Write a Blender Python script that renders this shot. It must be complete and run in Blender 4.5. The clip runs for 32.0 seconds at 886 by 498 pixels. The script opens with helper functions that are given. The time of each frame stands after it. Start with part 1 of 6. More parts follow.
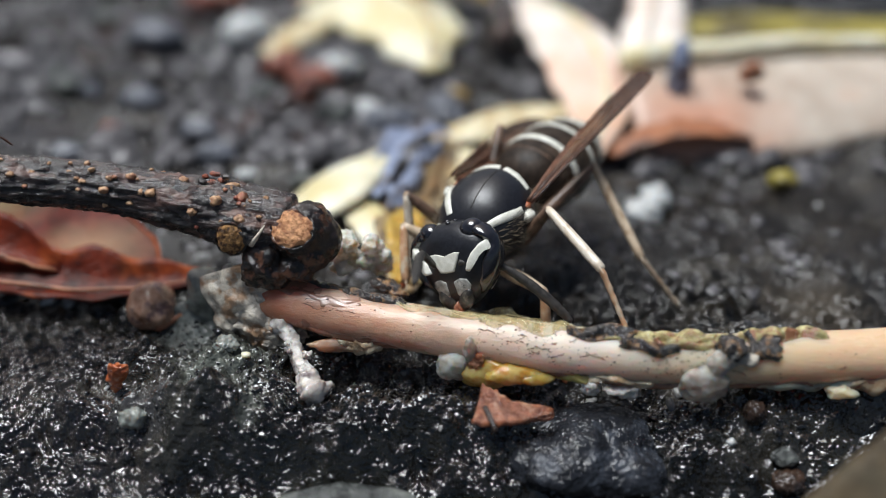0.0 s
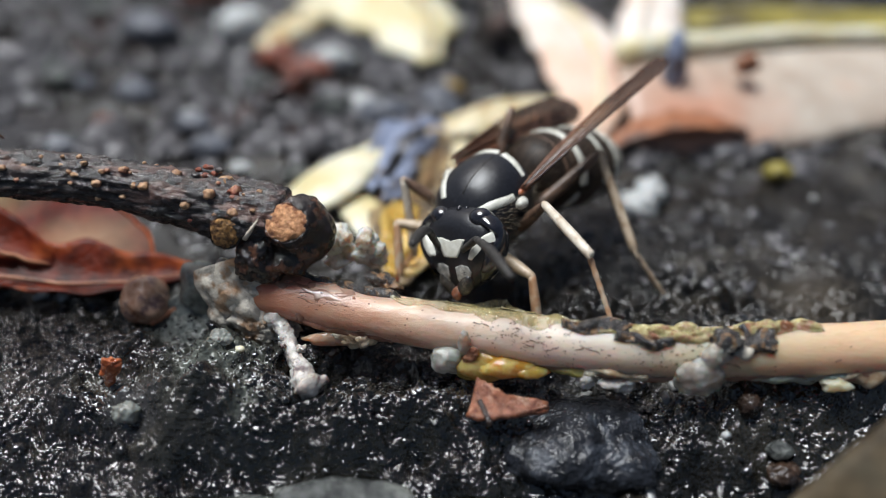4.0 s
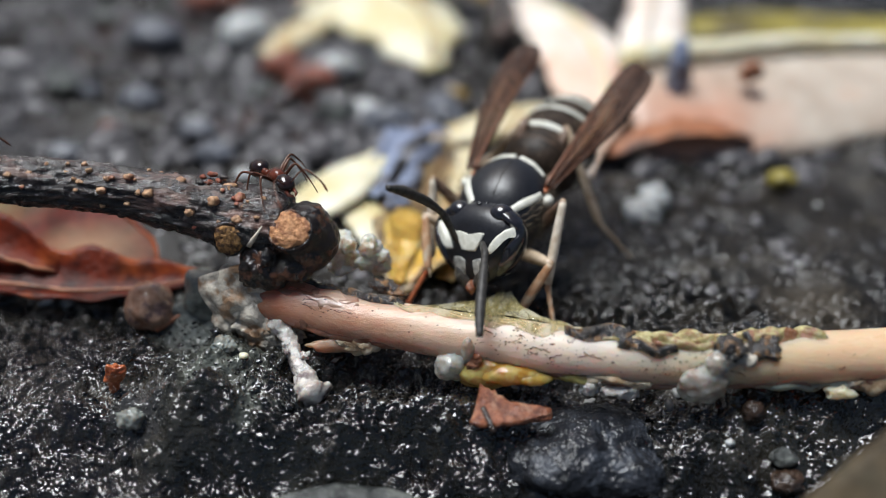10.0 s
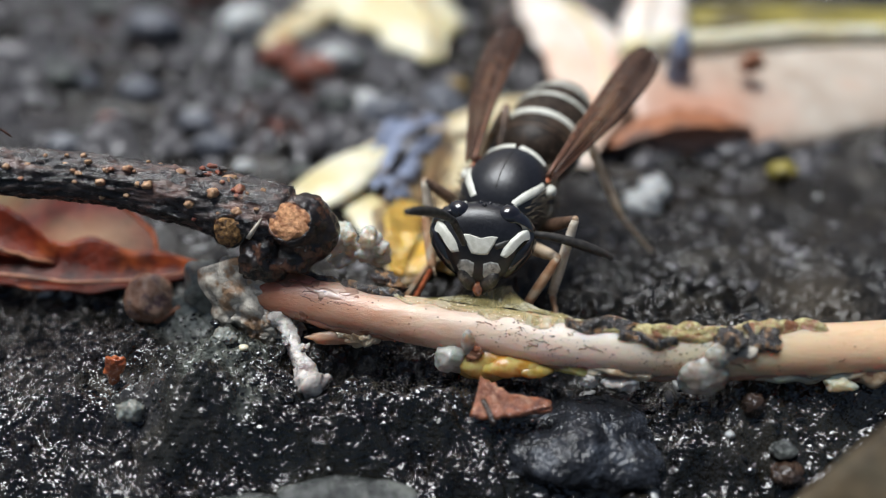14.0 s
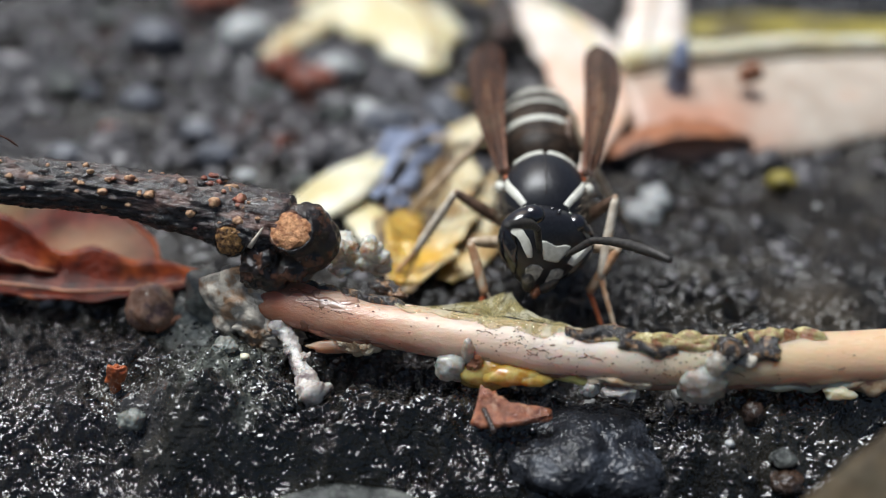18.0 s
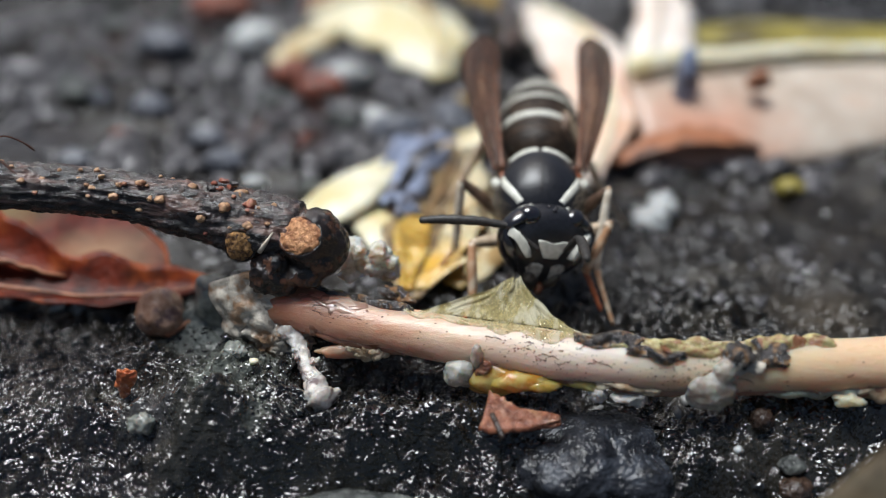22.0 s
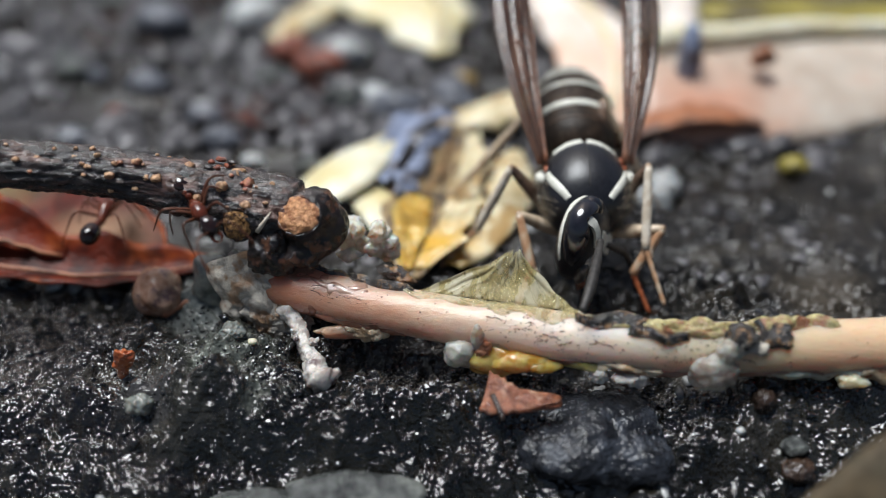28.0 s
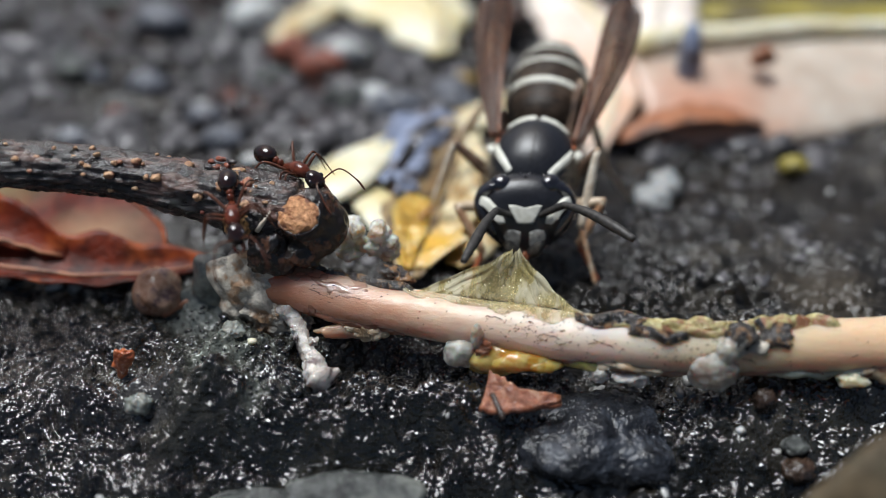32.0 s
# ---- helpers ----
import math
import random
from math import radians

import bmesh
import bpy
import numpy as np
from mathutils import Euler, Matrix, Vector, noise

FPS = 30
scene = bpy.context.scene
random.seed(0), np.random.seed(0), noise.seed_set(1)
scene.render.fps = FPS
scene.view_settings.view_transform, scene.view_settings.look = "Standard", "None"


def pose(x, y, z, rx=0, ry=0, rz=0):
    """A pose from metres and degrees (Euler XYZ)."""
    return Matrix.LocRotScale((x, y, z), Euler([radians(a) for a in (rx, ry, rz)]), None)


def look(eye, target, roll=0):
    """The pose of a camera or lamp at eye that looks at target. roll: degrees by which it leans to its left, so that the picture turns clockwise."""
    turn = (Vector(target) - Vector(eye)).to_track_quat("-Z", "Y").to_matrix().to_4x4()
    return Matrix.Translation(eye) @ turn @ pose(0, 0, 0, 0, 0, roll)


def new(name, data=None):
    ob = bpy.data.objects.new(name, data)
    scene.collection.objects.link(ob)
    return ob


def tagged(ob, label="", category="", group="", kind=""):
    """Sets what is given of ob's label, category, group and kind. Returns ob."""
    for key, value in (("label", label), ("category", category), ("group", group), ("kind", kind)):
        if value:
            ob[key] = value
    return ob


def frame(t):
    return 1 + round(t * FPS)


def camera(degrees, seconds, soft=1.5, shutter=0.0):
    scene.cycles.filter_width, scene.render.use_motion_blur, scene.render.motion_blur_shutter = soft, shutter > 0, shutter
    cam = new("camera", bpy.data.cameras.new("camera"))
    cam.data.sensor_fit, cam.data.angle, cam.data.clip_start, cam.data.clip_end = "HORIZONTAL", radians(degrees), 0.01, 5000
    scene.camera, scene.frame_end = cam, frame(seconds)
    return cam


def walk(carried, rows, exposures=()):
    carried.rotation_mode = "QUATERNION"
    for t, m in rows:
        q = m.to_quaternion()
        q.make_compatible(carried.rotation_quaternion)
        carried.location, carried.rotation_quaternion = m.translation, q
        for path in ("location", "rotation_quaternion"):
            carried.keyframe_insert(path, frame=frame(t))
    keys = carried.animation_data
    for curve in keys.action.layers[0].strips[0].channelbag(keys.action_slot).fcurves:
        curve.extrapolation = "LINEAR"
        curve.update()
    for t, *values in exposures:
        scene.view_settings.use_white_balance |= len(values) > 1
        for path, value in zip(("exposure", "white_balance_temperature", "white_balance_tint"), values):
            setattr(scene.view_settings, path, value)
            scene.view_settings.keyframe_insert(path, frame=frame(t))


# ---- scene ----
MM = 0.001


def P(x, y, z, rx=0, ry=0, rz=0):
    """A pose from millimetres and degrees."""
    return pose(x * MM, y * MM, z * MM, rx, ry, rz)


def V(x, y, z, down, yaw, roll):
    """A camera pose: millimetres, degrees below the horizon, turn and lean."""
    return P(x, y, z, 90 - down, 0, yaw) @ pose(0, 0, 0, 0, 0, roll)


# ---- camera: a hand-held macro lens, a few centimetres from the wasp ----
cam = camera(50.0, 32.0, soft=1.0)
cam.data.dof.use_dof = True
cam.data.dof.focus_distance = 29.6 * MM
cam.data.dof.aperture_fstop = 26.0
walk(cam, [
    (0, V(-0.064, -30.847, 20.052, 33.558, -0.044, 0.021)),
    (0.5, V(-0.026, -30.813, 20.085, 33.655, 0.026, -0.055)),
    (1, V(-0.022, -30.869, 20.095, 33.425, 0.034, -0.052)),
    (1.5, V(0.051, -30.779, 20.052, 33.852, -0.009, -0.073)),
    (2, V(0.040, -30.779, 20.024, 33.794, -0.191, -0.011)),
    (2.5, V(-0.004, -30.824, 20.044, 33.595, -0.295, 0.067)),
    (3, V(-0.000, -30.797, 20.080, 33.630, -0.291, 0.052)),
    (3.5, V(-0.003, -30.769, 20.035, 33.860, -0.307, 0.080)),
    (5.5, V(0.055, -30.708, 20.011, 34.148, -0.187, 0.001)),
    (6, V(0.035, -30.716, 19.980, 34.065, -0.226, 0.020)),
    (6.5, V(-0.018, -30.669, 19.978, 34.275, -0.120, 0.022)),
    (7, V(-0.000, -30.768, 20.007, 33.825, -0.072, 0.019)),
    (7.5, V(-0.029, -30.819, 20.112, 33.514, -0.056, 0.046)),
    (8, V(0.028, -30.920, 20.056, 33.118, 0.076, -0.082)),
    (8.5, V(-0.014, -30.899, 20.049, 33.141, -0.016, 0.008)),
    (9, V(0.000, -30.951, 20.100, 33.000, 0.000, 0.000)),
    (9.5, V(-0.019, -30.833, 20.100, 33.361, 0.004, 0.006)),
    (10, V(0.038, -30.785, 20.061, 33.621, 0.045, -0.082)),
    (10.5, V(0.017, -30.808, 20.044, 33.550, 0.008, -0.079)),
    (11, V(0.042, -30.884, 20.088, 33.298, 0.077, -0.016)),
    (11.5, V(-0.002, -30.816, 20.056, 33.654, -0.014, 0.009)),
    (12, V(0.024, -30.776, 20.053, 33.834, 0.017, -0.039)),
    (12.5, V(-0.008, -30.784, 20.047, 33.868, -0.051, 0.012)),
    (13, V(0.031, -30.778, 19.974, 34.012, 0.030, -0.072)),
    (13.5, V(-0.040, -30.734, 20.059, 34.042, -0.111, 0.052)),
    (14, V(0.002, -30.726, 20.052, 34.154, -0.028, -0.012)),
    (14.5, V(-0.025, -30.761, 19.993, 33.996, -0.078, 0.063)),
    (16.5, V(-0.031, -30.971, 20.063, 33.082, -0.044, 0.062)),
    (17, V(0.015, -30.850, 20.034, 33.651, 0.020, -0.020)),
    (17.5, V(-0.007, -30.893, 20.003, 33.445, -0.029, -0.019)),
    (18, V(0.013, -30.847, 20.097, 33.547, 0.026, -0.050)),
    (18.5, V(-0.002, -30.909, 20.062, 33.315, 0.001, -0.005)),
    (19, V(-0.018, -30.965, 20.041, 33.050, -0.034, 0.021)),
    (19.5, V(-0.003, -30.853, 20.103, 33.550, 0.002, -0.018)),
    (20, V(0.001, -30.814, 20.128, 33.690, 0.011, -0.002)),
    (20.5, V(-0.032, -30.887, 20.080, 33.362, -0.040, 0.029)),
    (21, V(-0.055, -30.839, 20.075, 33.686, -0.087, 0.058)),
    (21.5, V(-0.011, -30.896, 20.048, 33.409, 0.108, -0.044)),
    (22, V(-0.091, -30.938, 20.092, 33.099, 0.429, -0.101)),
    (22.5, V(-0.043, -30.826, 19.974, 33.690, 0.589, -0.226)),
    (23, V(-0.070, -30.845, 20.094, 33.542, 0.536, -0.187)),
    (23.5, V(-0.060, -30.857, 20.125, 33.468, 0.574, -0.193)),
    (24, V(-0.070, -30.786, 20.143, 33.757, 0.536, -0.204)),
    (24.5, V(-0.116, -30.729, 20.051, 34.050, 0.426, -0.115)),
    (25, V(-0.063, -30.668, 19.964, 34.375, 0.519, -0.188)),
    (25.5, V(-0.083, -30.683, 20.006, 34.248, 0.487, -0.170)),
    (27.5, V(-0.093, -30.630, 19.969, 34.476, 0.459, -0.144)),
    (28, V(-0.077, -30.611, 19.984, 34.511, 0.483, -0.133)),
    (28.5, V(-0.095, -30.670, 19.954, 34.328, 0.440, -0.124)),
    (29, V(-0.035, -30.659, 19.905, 34.390, 0.556, -0.214)),
    (29.5, V(-0.080, -30.612, 19.910, 34.567, 0.476, -0.116)),
    (30, V(-0.060, -30.615, 19.904, 34.527, 0.503, -0.199)),
    (30.5, V(-0.083, -30.611, 19.888, 34.607, 0.453, -0.124)),
    (31, V(-0.035, -30.654, 19.922, 34.316, 0.566, -0.225)),
    (31.5, V(-0.014, -30.647, 19.937, 34.391, 0.601, -0.244)),
    (32, V(-0.057, -30.639, 19.929, 34.423, 0.513, -0.170)),
])

# ---- light: bright overcast daylight ----
world = bpy.data.worlds.new("daylight")
scene.world = world
world.use_nodes = True
wn = world.node_tree
sky = wn.nodes.new("ShaderNodeTexSky")
sky.sky_type, sky.sun_disc = "NISHITA", False
sky.sun_elevation, sky.sun_rotation = radians(58), radians(-20)
sky.dust_density = 3.0
sky.ozone_density = 0.6
wn.links.new(sky.outputs[0], wn.nodes["Background"].inputs[0])
wn.nodes["Background"].inputs[1].default_value = 0.055
sun = new("sun", bpy.data.lights.new("sun", "SUN"))
sun.data.energy, sun.data.angle, sun.data.color = 4.7, radians(30), (0.94, 0.975, 1.0)
sun.matrix_world = look((-0.26, 0.08, 0.95), (0, 0, 0))
scene.view_settings.exposure = 0.0

# ---- materials ----


def mat(name, c1, c2, grain=0.3, rough=0.5, bump=0.4, deep=0.05, c3=None, patch=2.0, amount=0.4, metal=0.0, spec=0.5,
        sss=0.0, sss_mm=0.4, coat=0.0, coat_rough=0.12, stretch=(1, 1, 1), lo=0.35, hi=0.65, fine=None, alpha=1.0, spread=0.0, rough2=None, clear=0.0, fine_detail=5.0):
    """A procedural surface: two colours by fine grain, a third in larger patches, relief, gloss. Sizes in millimetres."""
    m = bpy.data.materials.new(name)
    m.use_nodes = True
    t = m.node_tree
    n, k = t.nodes, t.links
    b = n["Principled BSDF"]
    co = n.new("ShaderNodeTexCoord")
    mp = n.new("ShaderNodeMapping")
    mp.inputs["Scale"].default_value = [k_ / MM for k_ in stretch]
    k.new(co.outputs["Object"], mp.inputs[0])

    def nz(size, detail=4.0, roughness=0.6):
        q = n.new("ShaderNodeTexNoise")
        q.inputs["Scale"].default_value = 1.0 / size
        q.inputs["Detail"].default_value = detail
        q.inputs["Roughness"].default_value = roughness
        k.new(mp.outputs[0], q.inputs["Vector"])
        return q.outputs["Fac"]

    def ramp(fac, a, c, p, q):
        r = n.new("ShaderNodeValToRGB")
        r.color_ramp.elements[0].position, r.color_ramp.elements[1].position = p, q
        r.color_ramp.elements[0].color, r.color_ramp.elements[1].color = (*a, 1), (*c, 1)
        k.new(fac, r.inputs[0])
        return r.outputs[0]

    g = nz(grain)
    col = ramp(g, c1, c2, lo, hi)
    if c3 is not None:
        f = ramp(nz(patch, 3.0), (0, 0, 0), (1, 1, 1), 0.62 - amount * 0.4, 0.74 - amount * 0.4)
        mx = n.new("ShaderNodeMix")
        mx.data_type = "RGBA"
        k.new(f, mx.inputs[0])
        k.new(col, mx.inputs[6])
        mx.inputs[7].default_value = (*c3, 1)
        col = mx.outputs[2]
    if spread:
        geo = n.new("ShaderNodeNewGeometry")
        hs = n.new("ShaderNodeHueSaturation")
        mr = n.new("ShaderNodeMapRange")
        mr.inputs[3].default_value, mr.inputs[4].default_value = 1 - spread, 1 + spread * 2
        k.new(geo.outputs["Random Per Island"], mr.inputs[0])
        k.new(mr.outputs[0], hs.inputs["Value"])
        k.new(col, hs.inputs["Color"])
        col = hs.outputs[0]
    k.new(col, b.inputs["Base Color"])
    if rough2 is not None:
        rr = n.new("ShaderNodeMapRange")
        rr.inputs[1].default_value, rr.inputs[2].default_value = 0.3, 0.7
        rr.inputs[3].default_value, rr.inputs[4].default_value = rough, rough2
        k.new(nz(patch * 0.5), rr.inputs[0])
        k.new(rr.outputs[0], b.inputs["Roughness"])
    else:
        b.inputs["Roughness"].default_value = rough
    b.inputs["Metallic"].default_value = metal
    b.inputs["Specular IOR Level"].default_value = spec
    b.inputs["Coat Weight"].default_value = coat
    b.inputs["Coat Roughness"].default_value = coat_rough
    b.inputs["Alpha"].default_value = alpha
    b.inputs["Transmission Weight"].default_value = clear
    if sss:
        b.inputs["Subsurface Weight"].default_value = sss
        b.inputs["Subsurface Radius"].default_value = (1.0, 0.6, 0.4)
        b.inputs["Subsurface Scale"].default_value = sss_mm * MM
    if bump:
        bp = n.new("ShaderNodeBump")
        bp.inputs["Strength"].default_value = bump
        bp.inputs["Distance"].default_value = deep * MM
        k.new(nz(fine or grain * 0.6, fine_detail, 0.65 if fine_detail > 2 else 0.45), bp.inputs["Height"])
        k.new(bp.outputs[0], b.inputs["Normal"])
        k.new(bp.outputs[0], b.inputs["Coat Normal"])
    return m


def stain(m, place, size, colour, edge=0.35, noisy=1.0, width=1.0):
    """A stain of another colour round a place on the thing, in millimetres; width stretches it along x."""
    t = m.node_tree
    n, k = t.nodes, t.links
    b = n["Principled BSDF"]
    co = n.new("ShaderNodeTexCoord")
    mp = n.new("ShaderNodeMapping")
    mp.inputs["Scale"].default_value = (1 / MM / width, 1 / MM, 1 / MM)
    mp.inputs["Location"].default_value = (-place[0] / width, -place[1], -place[2])
    k.new(co.outputs["Object"], mp.inputs[0])
    ln = n.new("ShaderNodeVectorMath")
    ln.operation = "LENGTH"
    k.new(mp.outputs[0], ln.inputs[0])
    nz = n.new("ShaderNodeTexNoise")
    nz.inputs["Scale"].default_value = 1.6 / size
    k.new(mp.outputs[0], nz.inputs["Vector"])
    ad = n.new("ShaderNodeMath")
    ad.operation = "MULTIPLY_ADD"
    ad.inputs[1].default_value = noisy * size
    k.new(nz.outputs["Fac"], ad.inputs[0])
    k.new(ln.outputs["Value"], ad.inputs[2])
    mr = n.new("ShaderNodeMapRange")
    mr.inputs[1].default_value, mr.inputs[2].default_value = size * (1 - edge + noisy * 0.5), size * (1 + edge + noisy * 0.5)
    mr.inputs[3].default_value, mr.inputs[4].default_value = 1.0, 0.0
    k.new(ad.outputs[0], mr.inputs[0])
    mx = n.new("ShaderNodeMix")
    mx.data_type = "RGBA"
    k.new(mr.outputs[0], mx.inputs[0])
    k.new(b.inputs["Base Color"].links[0].from_socket, mx.inputs[6])
    mx.inputs[7].default_value = (*colour, 1)
    k.new(mx.outputs[2], b.inputs["Base Color"])
    return m


M_GROUND = mat("wet_dark_rock", (0.002, 0.0018, 0.0014), (0.014, 0.0118, 0.0085), 0.6, 0.07, 1.0, 0.11, (0.034, 0.030, 0.023), 3.4, 0.16, spec=0.5, fine=0.145, fine_detail=1.6, rough2=0.16, coat=1.0, coat_rough=0.05)
ground_nodes = M_GROUND.node_tree.nodes
sheen_co, sheen_xyz, sheen_fade = (ground_nodes.new(k) for k in ("ShaderNodeTexCoord", "ShaderNodeSeparateXYZ", "ShaderNodeMapRange"))
# the coat fades out along y beyond the bone, to cut reflected sky sheen
sheen_fade.inputs[1].default_value, sheen_fade.inputs[2].default_value = -9.0 * MM, -5.5 * MM
sheen_fade.inputs[3].default_value, sheen_fade.inputs[4].default_value = 1.0, 0.0
M_GROUND.node_tree.links.new(sheen_co.outputs["Object"], sheen_xyz.inputs[0])
M_GROUND.node_tree.links.new(sheen_xyz.outputs["Y"], sheen_fade.inputs[0])
M_GROUND.node_tree.links.new(sheen_fade.outputs[0], ground_nodes["Principled BSDF"].inputs["Coat Weight"])
for red_x, red_y, red_size, red_colour in ((-7.2, 11.0, 1.6, (0.060, 0.026, 0.022)), (-10.5, 10.2, 1.3, (0.050, 0.024, 0.020)), (-18.5, 22.0, 3.0, (0.045, 0.026, 0.022)), (-22.0, 17.0, 1.6, (0.085, 0.088, 0.10)),
                                           (-13.5, 20.5, 2.0, (0.085, 0.088, 0.09)), (-14.0, 27.0, 3.0, (0.030, 0.018, 0.016)), (-20.0, 9.0, 2.2, (0.040, 0.038, 0.040)), (-4.2, 8.0, 1.2, (0.070, 0.072, 0.08)), (13.0, -4.0, 1.6, (0.040, 0.032, 0.022))):
    stain(M_GROUND, (red_x, red_y, 0.0), red_size, red_colour, 0.6, 1.2)
stain(M_GROUND, (-6.9, -8.2, 0.4), 1.1, (0.12, 0.128, 0.108), 0.7, 2.4)
stain(M_GROUND, (-5.9, -9.6, 0.0), 0.6, (0.10, 0.107, 0.09), 0.7, 2.2)
stain(M_GROUND, (-9.2, -9.4, 0.2), 0.9, (0.050, 0.046, 0.044), 0.6, 1.4)
stain(M_GROUND, (-8.2, -5.2, 0.2), 1.2, (0.20, 0.215, 0.20), 0.6, 1.2)
stain(M_GROUND, (9.5, -10.6, 0.0), 1.3, (0.030, 0.026, 0.020), 0.5, 1.4)
M_GRAINS = mat("mineral_grains", (0.030, 0.028, 0.029), (0.085, 0.081, 0.086), 0.6, 0.35, 0.6, 0.05, spread=0.5, spec=0.5, coat=0.2)
M_BEADS = mat("wet_beads", (0.003, 0.003, 0.003), (0.016, 0.015, 0.014), 0.3, 0.06, 0.3, 0.03, spread=0.7, spec=0.6, fine=0.1, fine_detail=1.0, coat=1.0, coat_rough=0.05)
M_PALEGRIT = mat("pale_grit", (0.25, 0.25, 0.25), (0.5, 0.5, 0.48), 0.4, 0.3, 0.5, 0.03, spread=0.5)
M_GREYSTONE = mat("wet_grey_stone", (0.03, 0.033, 0.032), (0.11, 0.115, 0.11), 0.6, 0.2, 1.0, 0.14, (0.20, 0.21, 0.19), 1.6, 0.3, fine=0.2)
M_DARKSTONE = mat("dark_slate", (0.006, 0.0065, 0.008), (0.024, 0.026, 0.032), 0.5, 0.14, 1.0, 0.09, (0.040, 0.046, 0.058), 0.9, 0.24, fine=0.13, fine_detail=2.0, rough2=0.32, spec=0.45)
M_PALESTONE = mat("pale_pebble", (0.34, 0.35, 0.35), (0.56, 0.57, 0.56), 0.5, 0.4, 0.6, 0.06, (0.24, 0.25, 0.25), 0.8, 0.3, sss=0.2)
M_BLUESTONE = mat("blue_grey_pebble", (0.07, 0.074, 0.085), (0.16, 0.17, 0.20), 0.6, 0.3, 0.8, 0.1)
M_BARK = mat("wet_bark", (0.005, 0.004, 0.004), (0.050, 0.034, 0.031), 0.35, 0.18, 1.0, 0.12, (0.14, 0.075, 0.058), 0.6, 0.26, stretch=(0.35, 1, 1), fine=0.18, rough2=0.36, coat=0.7, coat_rough=0.16)
M_BURNT = mat("charred_bark", (0.004, 0.003, 0.003), (0.024, 0.015, 0.012), 0.4, 0.2, 1.0, 0.06, (0.12, 0.05, 0.026), 0.55, 0.26, fine=0.18, spec=0.5, coat=0.35)
M_CUT = mat("cut_wood", (0.26, 0.09, 0.03), (0.74, 0.38, 0.18), 0.16, 0.45, 1.0, 0.10, (0.16, 0.06, 0.03), 0.45, 0.26, fine=0.13)
M_PITH = mat("corky_scar", (0.07, 0.025, 0.008), (0.55, 0.29, 0.10), 0.13, 0.5, 1.0, 0.12, fine=0.1, lo=0.42, hi=0.62)
M_BUD = mat("lenticel", (0.20, 0.085, 0.045), (0.58, 0.36, 0.20), 0.2, 0.4, 0.8, 0.04, (0.32, 0.09, 0.06), 0.9, 0.24, fine=0.1)
M_STALK = mat("pale_pink_bone", (0.54, 0.34, 0.23), (0.72, 0.54, 0.40), 0.5, 0.34, 0.8, 0.035, (0.76, 0.60, 0.47), 1.6, 0.32, sss=0.9, sss_mm=1.3, coat=0.3, coat_rough=0.2, fine=0.10, stretch=(0.35, 1, 1), rough2=0.2)
stain(M_STALK, (-5.8, -6.2, 1.7), 3.2, (0.48, 0.17, 0.095), 0.8, 0.7)
stain(M_STALK, (4.5, -8.8, 1.9), 1.3, (0.76, 0.62, 0.52), 0.8, 0.6, 2.4)
stain(M_STALK, (9.8, -9.2, 1.2), 2.0, (0.68, 0.49, 0.31), 0.8, 0.5, 1.6)
stain(M_STALK, (15.0, -9.0, 1.2), 2.0, (0.68, 0.49, 0.31), 0.8, 0.5, 1.6)
M_REDEND = mat("reddish_bone_end", (0.40, 0.17, 0.105), (0.54, 0.29, 0.20), 0.7, 0.2, 0.5, 0.04, (0.34, 0.13, 0.08), 0.9, 0.25, coat=0.8, fine=0.25, stretch=(0.3, 1, 1), sss=0.6, sss_mm=0.6, alpha=0.8)
M_PALEFLESH = mat("creamy_flesh", (0.50, 0.38, 0.26), (0.72, 0.60, 0.44), 0.35, 0.25, 0.9, 0.08, (0.44, 0.28, 0.16), 0.7, 0.3, sss=0.3, coat=0.5, fine=0.16)
M_SPECK = mat("dark_specks", (0.05, 0.02, 0.012), (0.14, 0.06, 0.035), 0.1, 0.4, 0.5, 0.02)
M_SHRED = mat("whitish_shred", (0.74, 0.66, 0.55), (0.92, 0.87, 0.77), 0.3, 0.16, 0.9, 0.06, (0.58, 0.42, 0.28), 0.6, 0.2, sss=0.7, sss_mm=0.9, coat=0.5, fine=0.16, clear=0.25)
M_FLESH = mat("grey_white_flesh", (0.40, 0.35, 0.32), (0.78, 0.73, 0.67), 0.25, 0.18, 1.0, 0.08, (0.16, 0.12, 0.12), 0.6, 0.24, sss=0.4, coat=0.7, fine=0.2)
M_RIND = mat("grey_rind", (0.30, 0.27, 0.235), (0.70, 0.63, 0.52), 0.4, 0.22, 1.0, 0.11, (0.34, 0.20, 0.11), 0.7, 0.36, coat=0.6, fine=0.2, rough2=0.35)
M_GEL = mat("cloudy_jelly", (0.54, 0.52, 0.46), (0.78, 0.76, 0.69), 0.35, 0.16, 0.9, 0.05, (0.46, 0.38, 0.32), 0.5, 0.3, sss=0.6, sss_mm=0.7, coat=0.4, fine=0.13, clear=0.5)
M_CLOUD = mat("cloudy_crumb", (0.12, 0.13, 0.115), (0.30, 0.31, 0.28), 0.5, 0.22, 0.7, 0.05, sss=0.4, coat=0.4, fine=0.2)
M_FAT = mat("amber_fat", (0.78, 0.42, 0.07), (0.90, 0.67, 0.29), 0.7, 0.14, 0.5, 0.05, (0.66, 0.30, 0.04), 0.7, 0.3, sss=0.8, sss_mm=0.9, coat=0.5, fine=0.2, clear=0.38)
M_CRUST = mat("olive_crust", (0.20, 0.15, 0.055), (0.60, 0.53, 0.25), 0.35, 0.16, 1.0, 0.09, (0.24, 0.10, 0.045), 0.45, 0.4, coat=0.8, fine=0.15, sss=0.4, rough2=0.35)
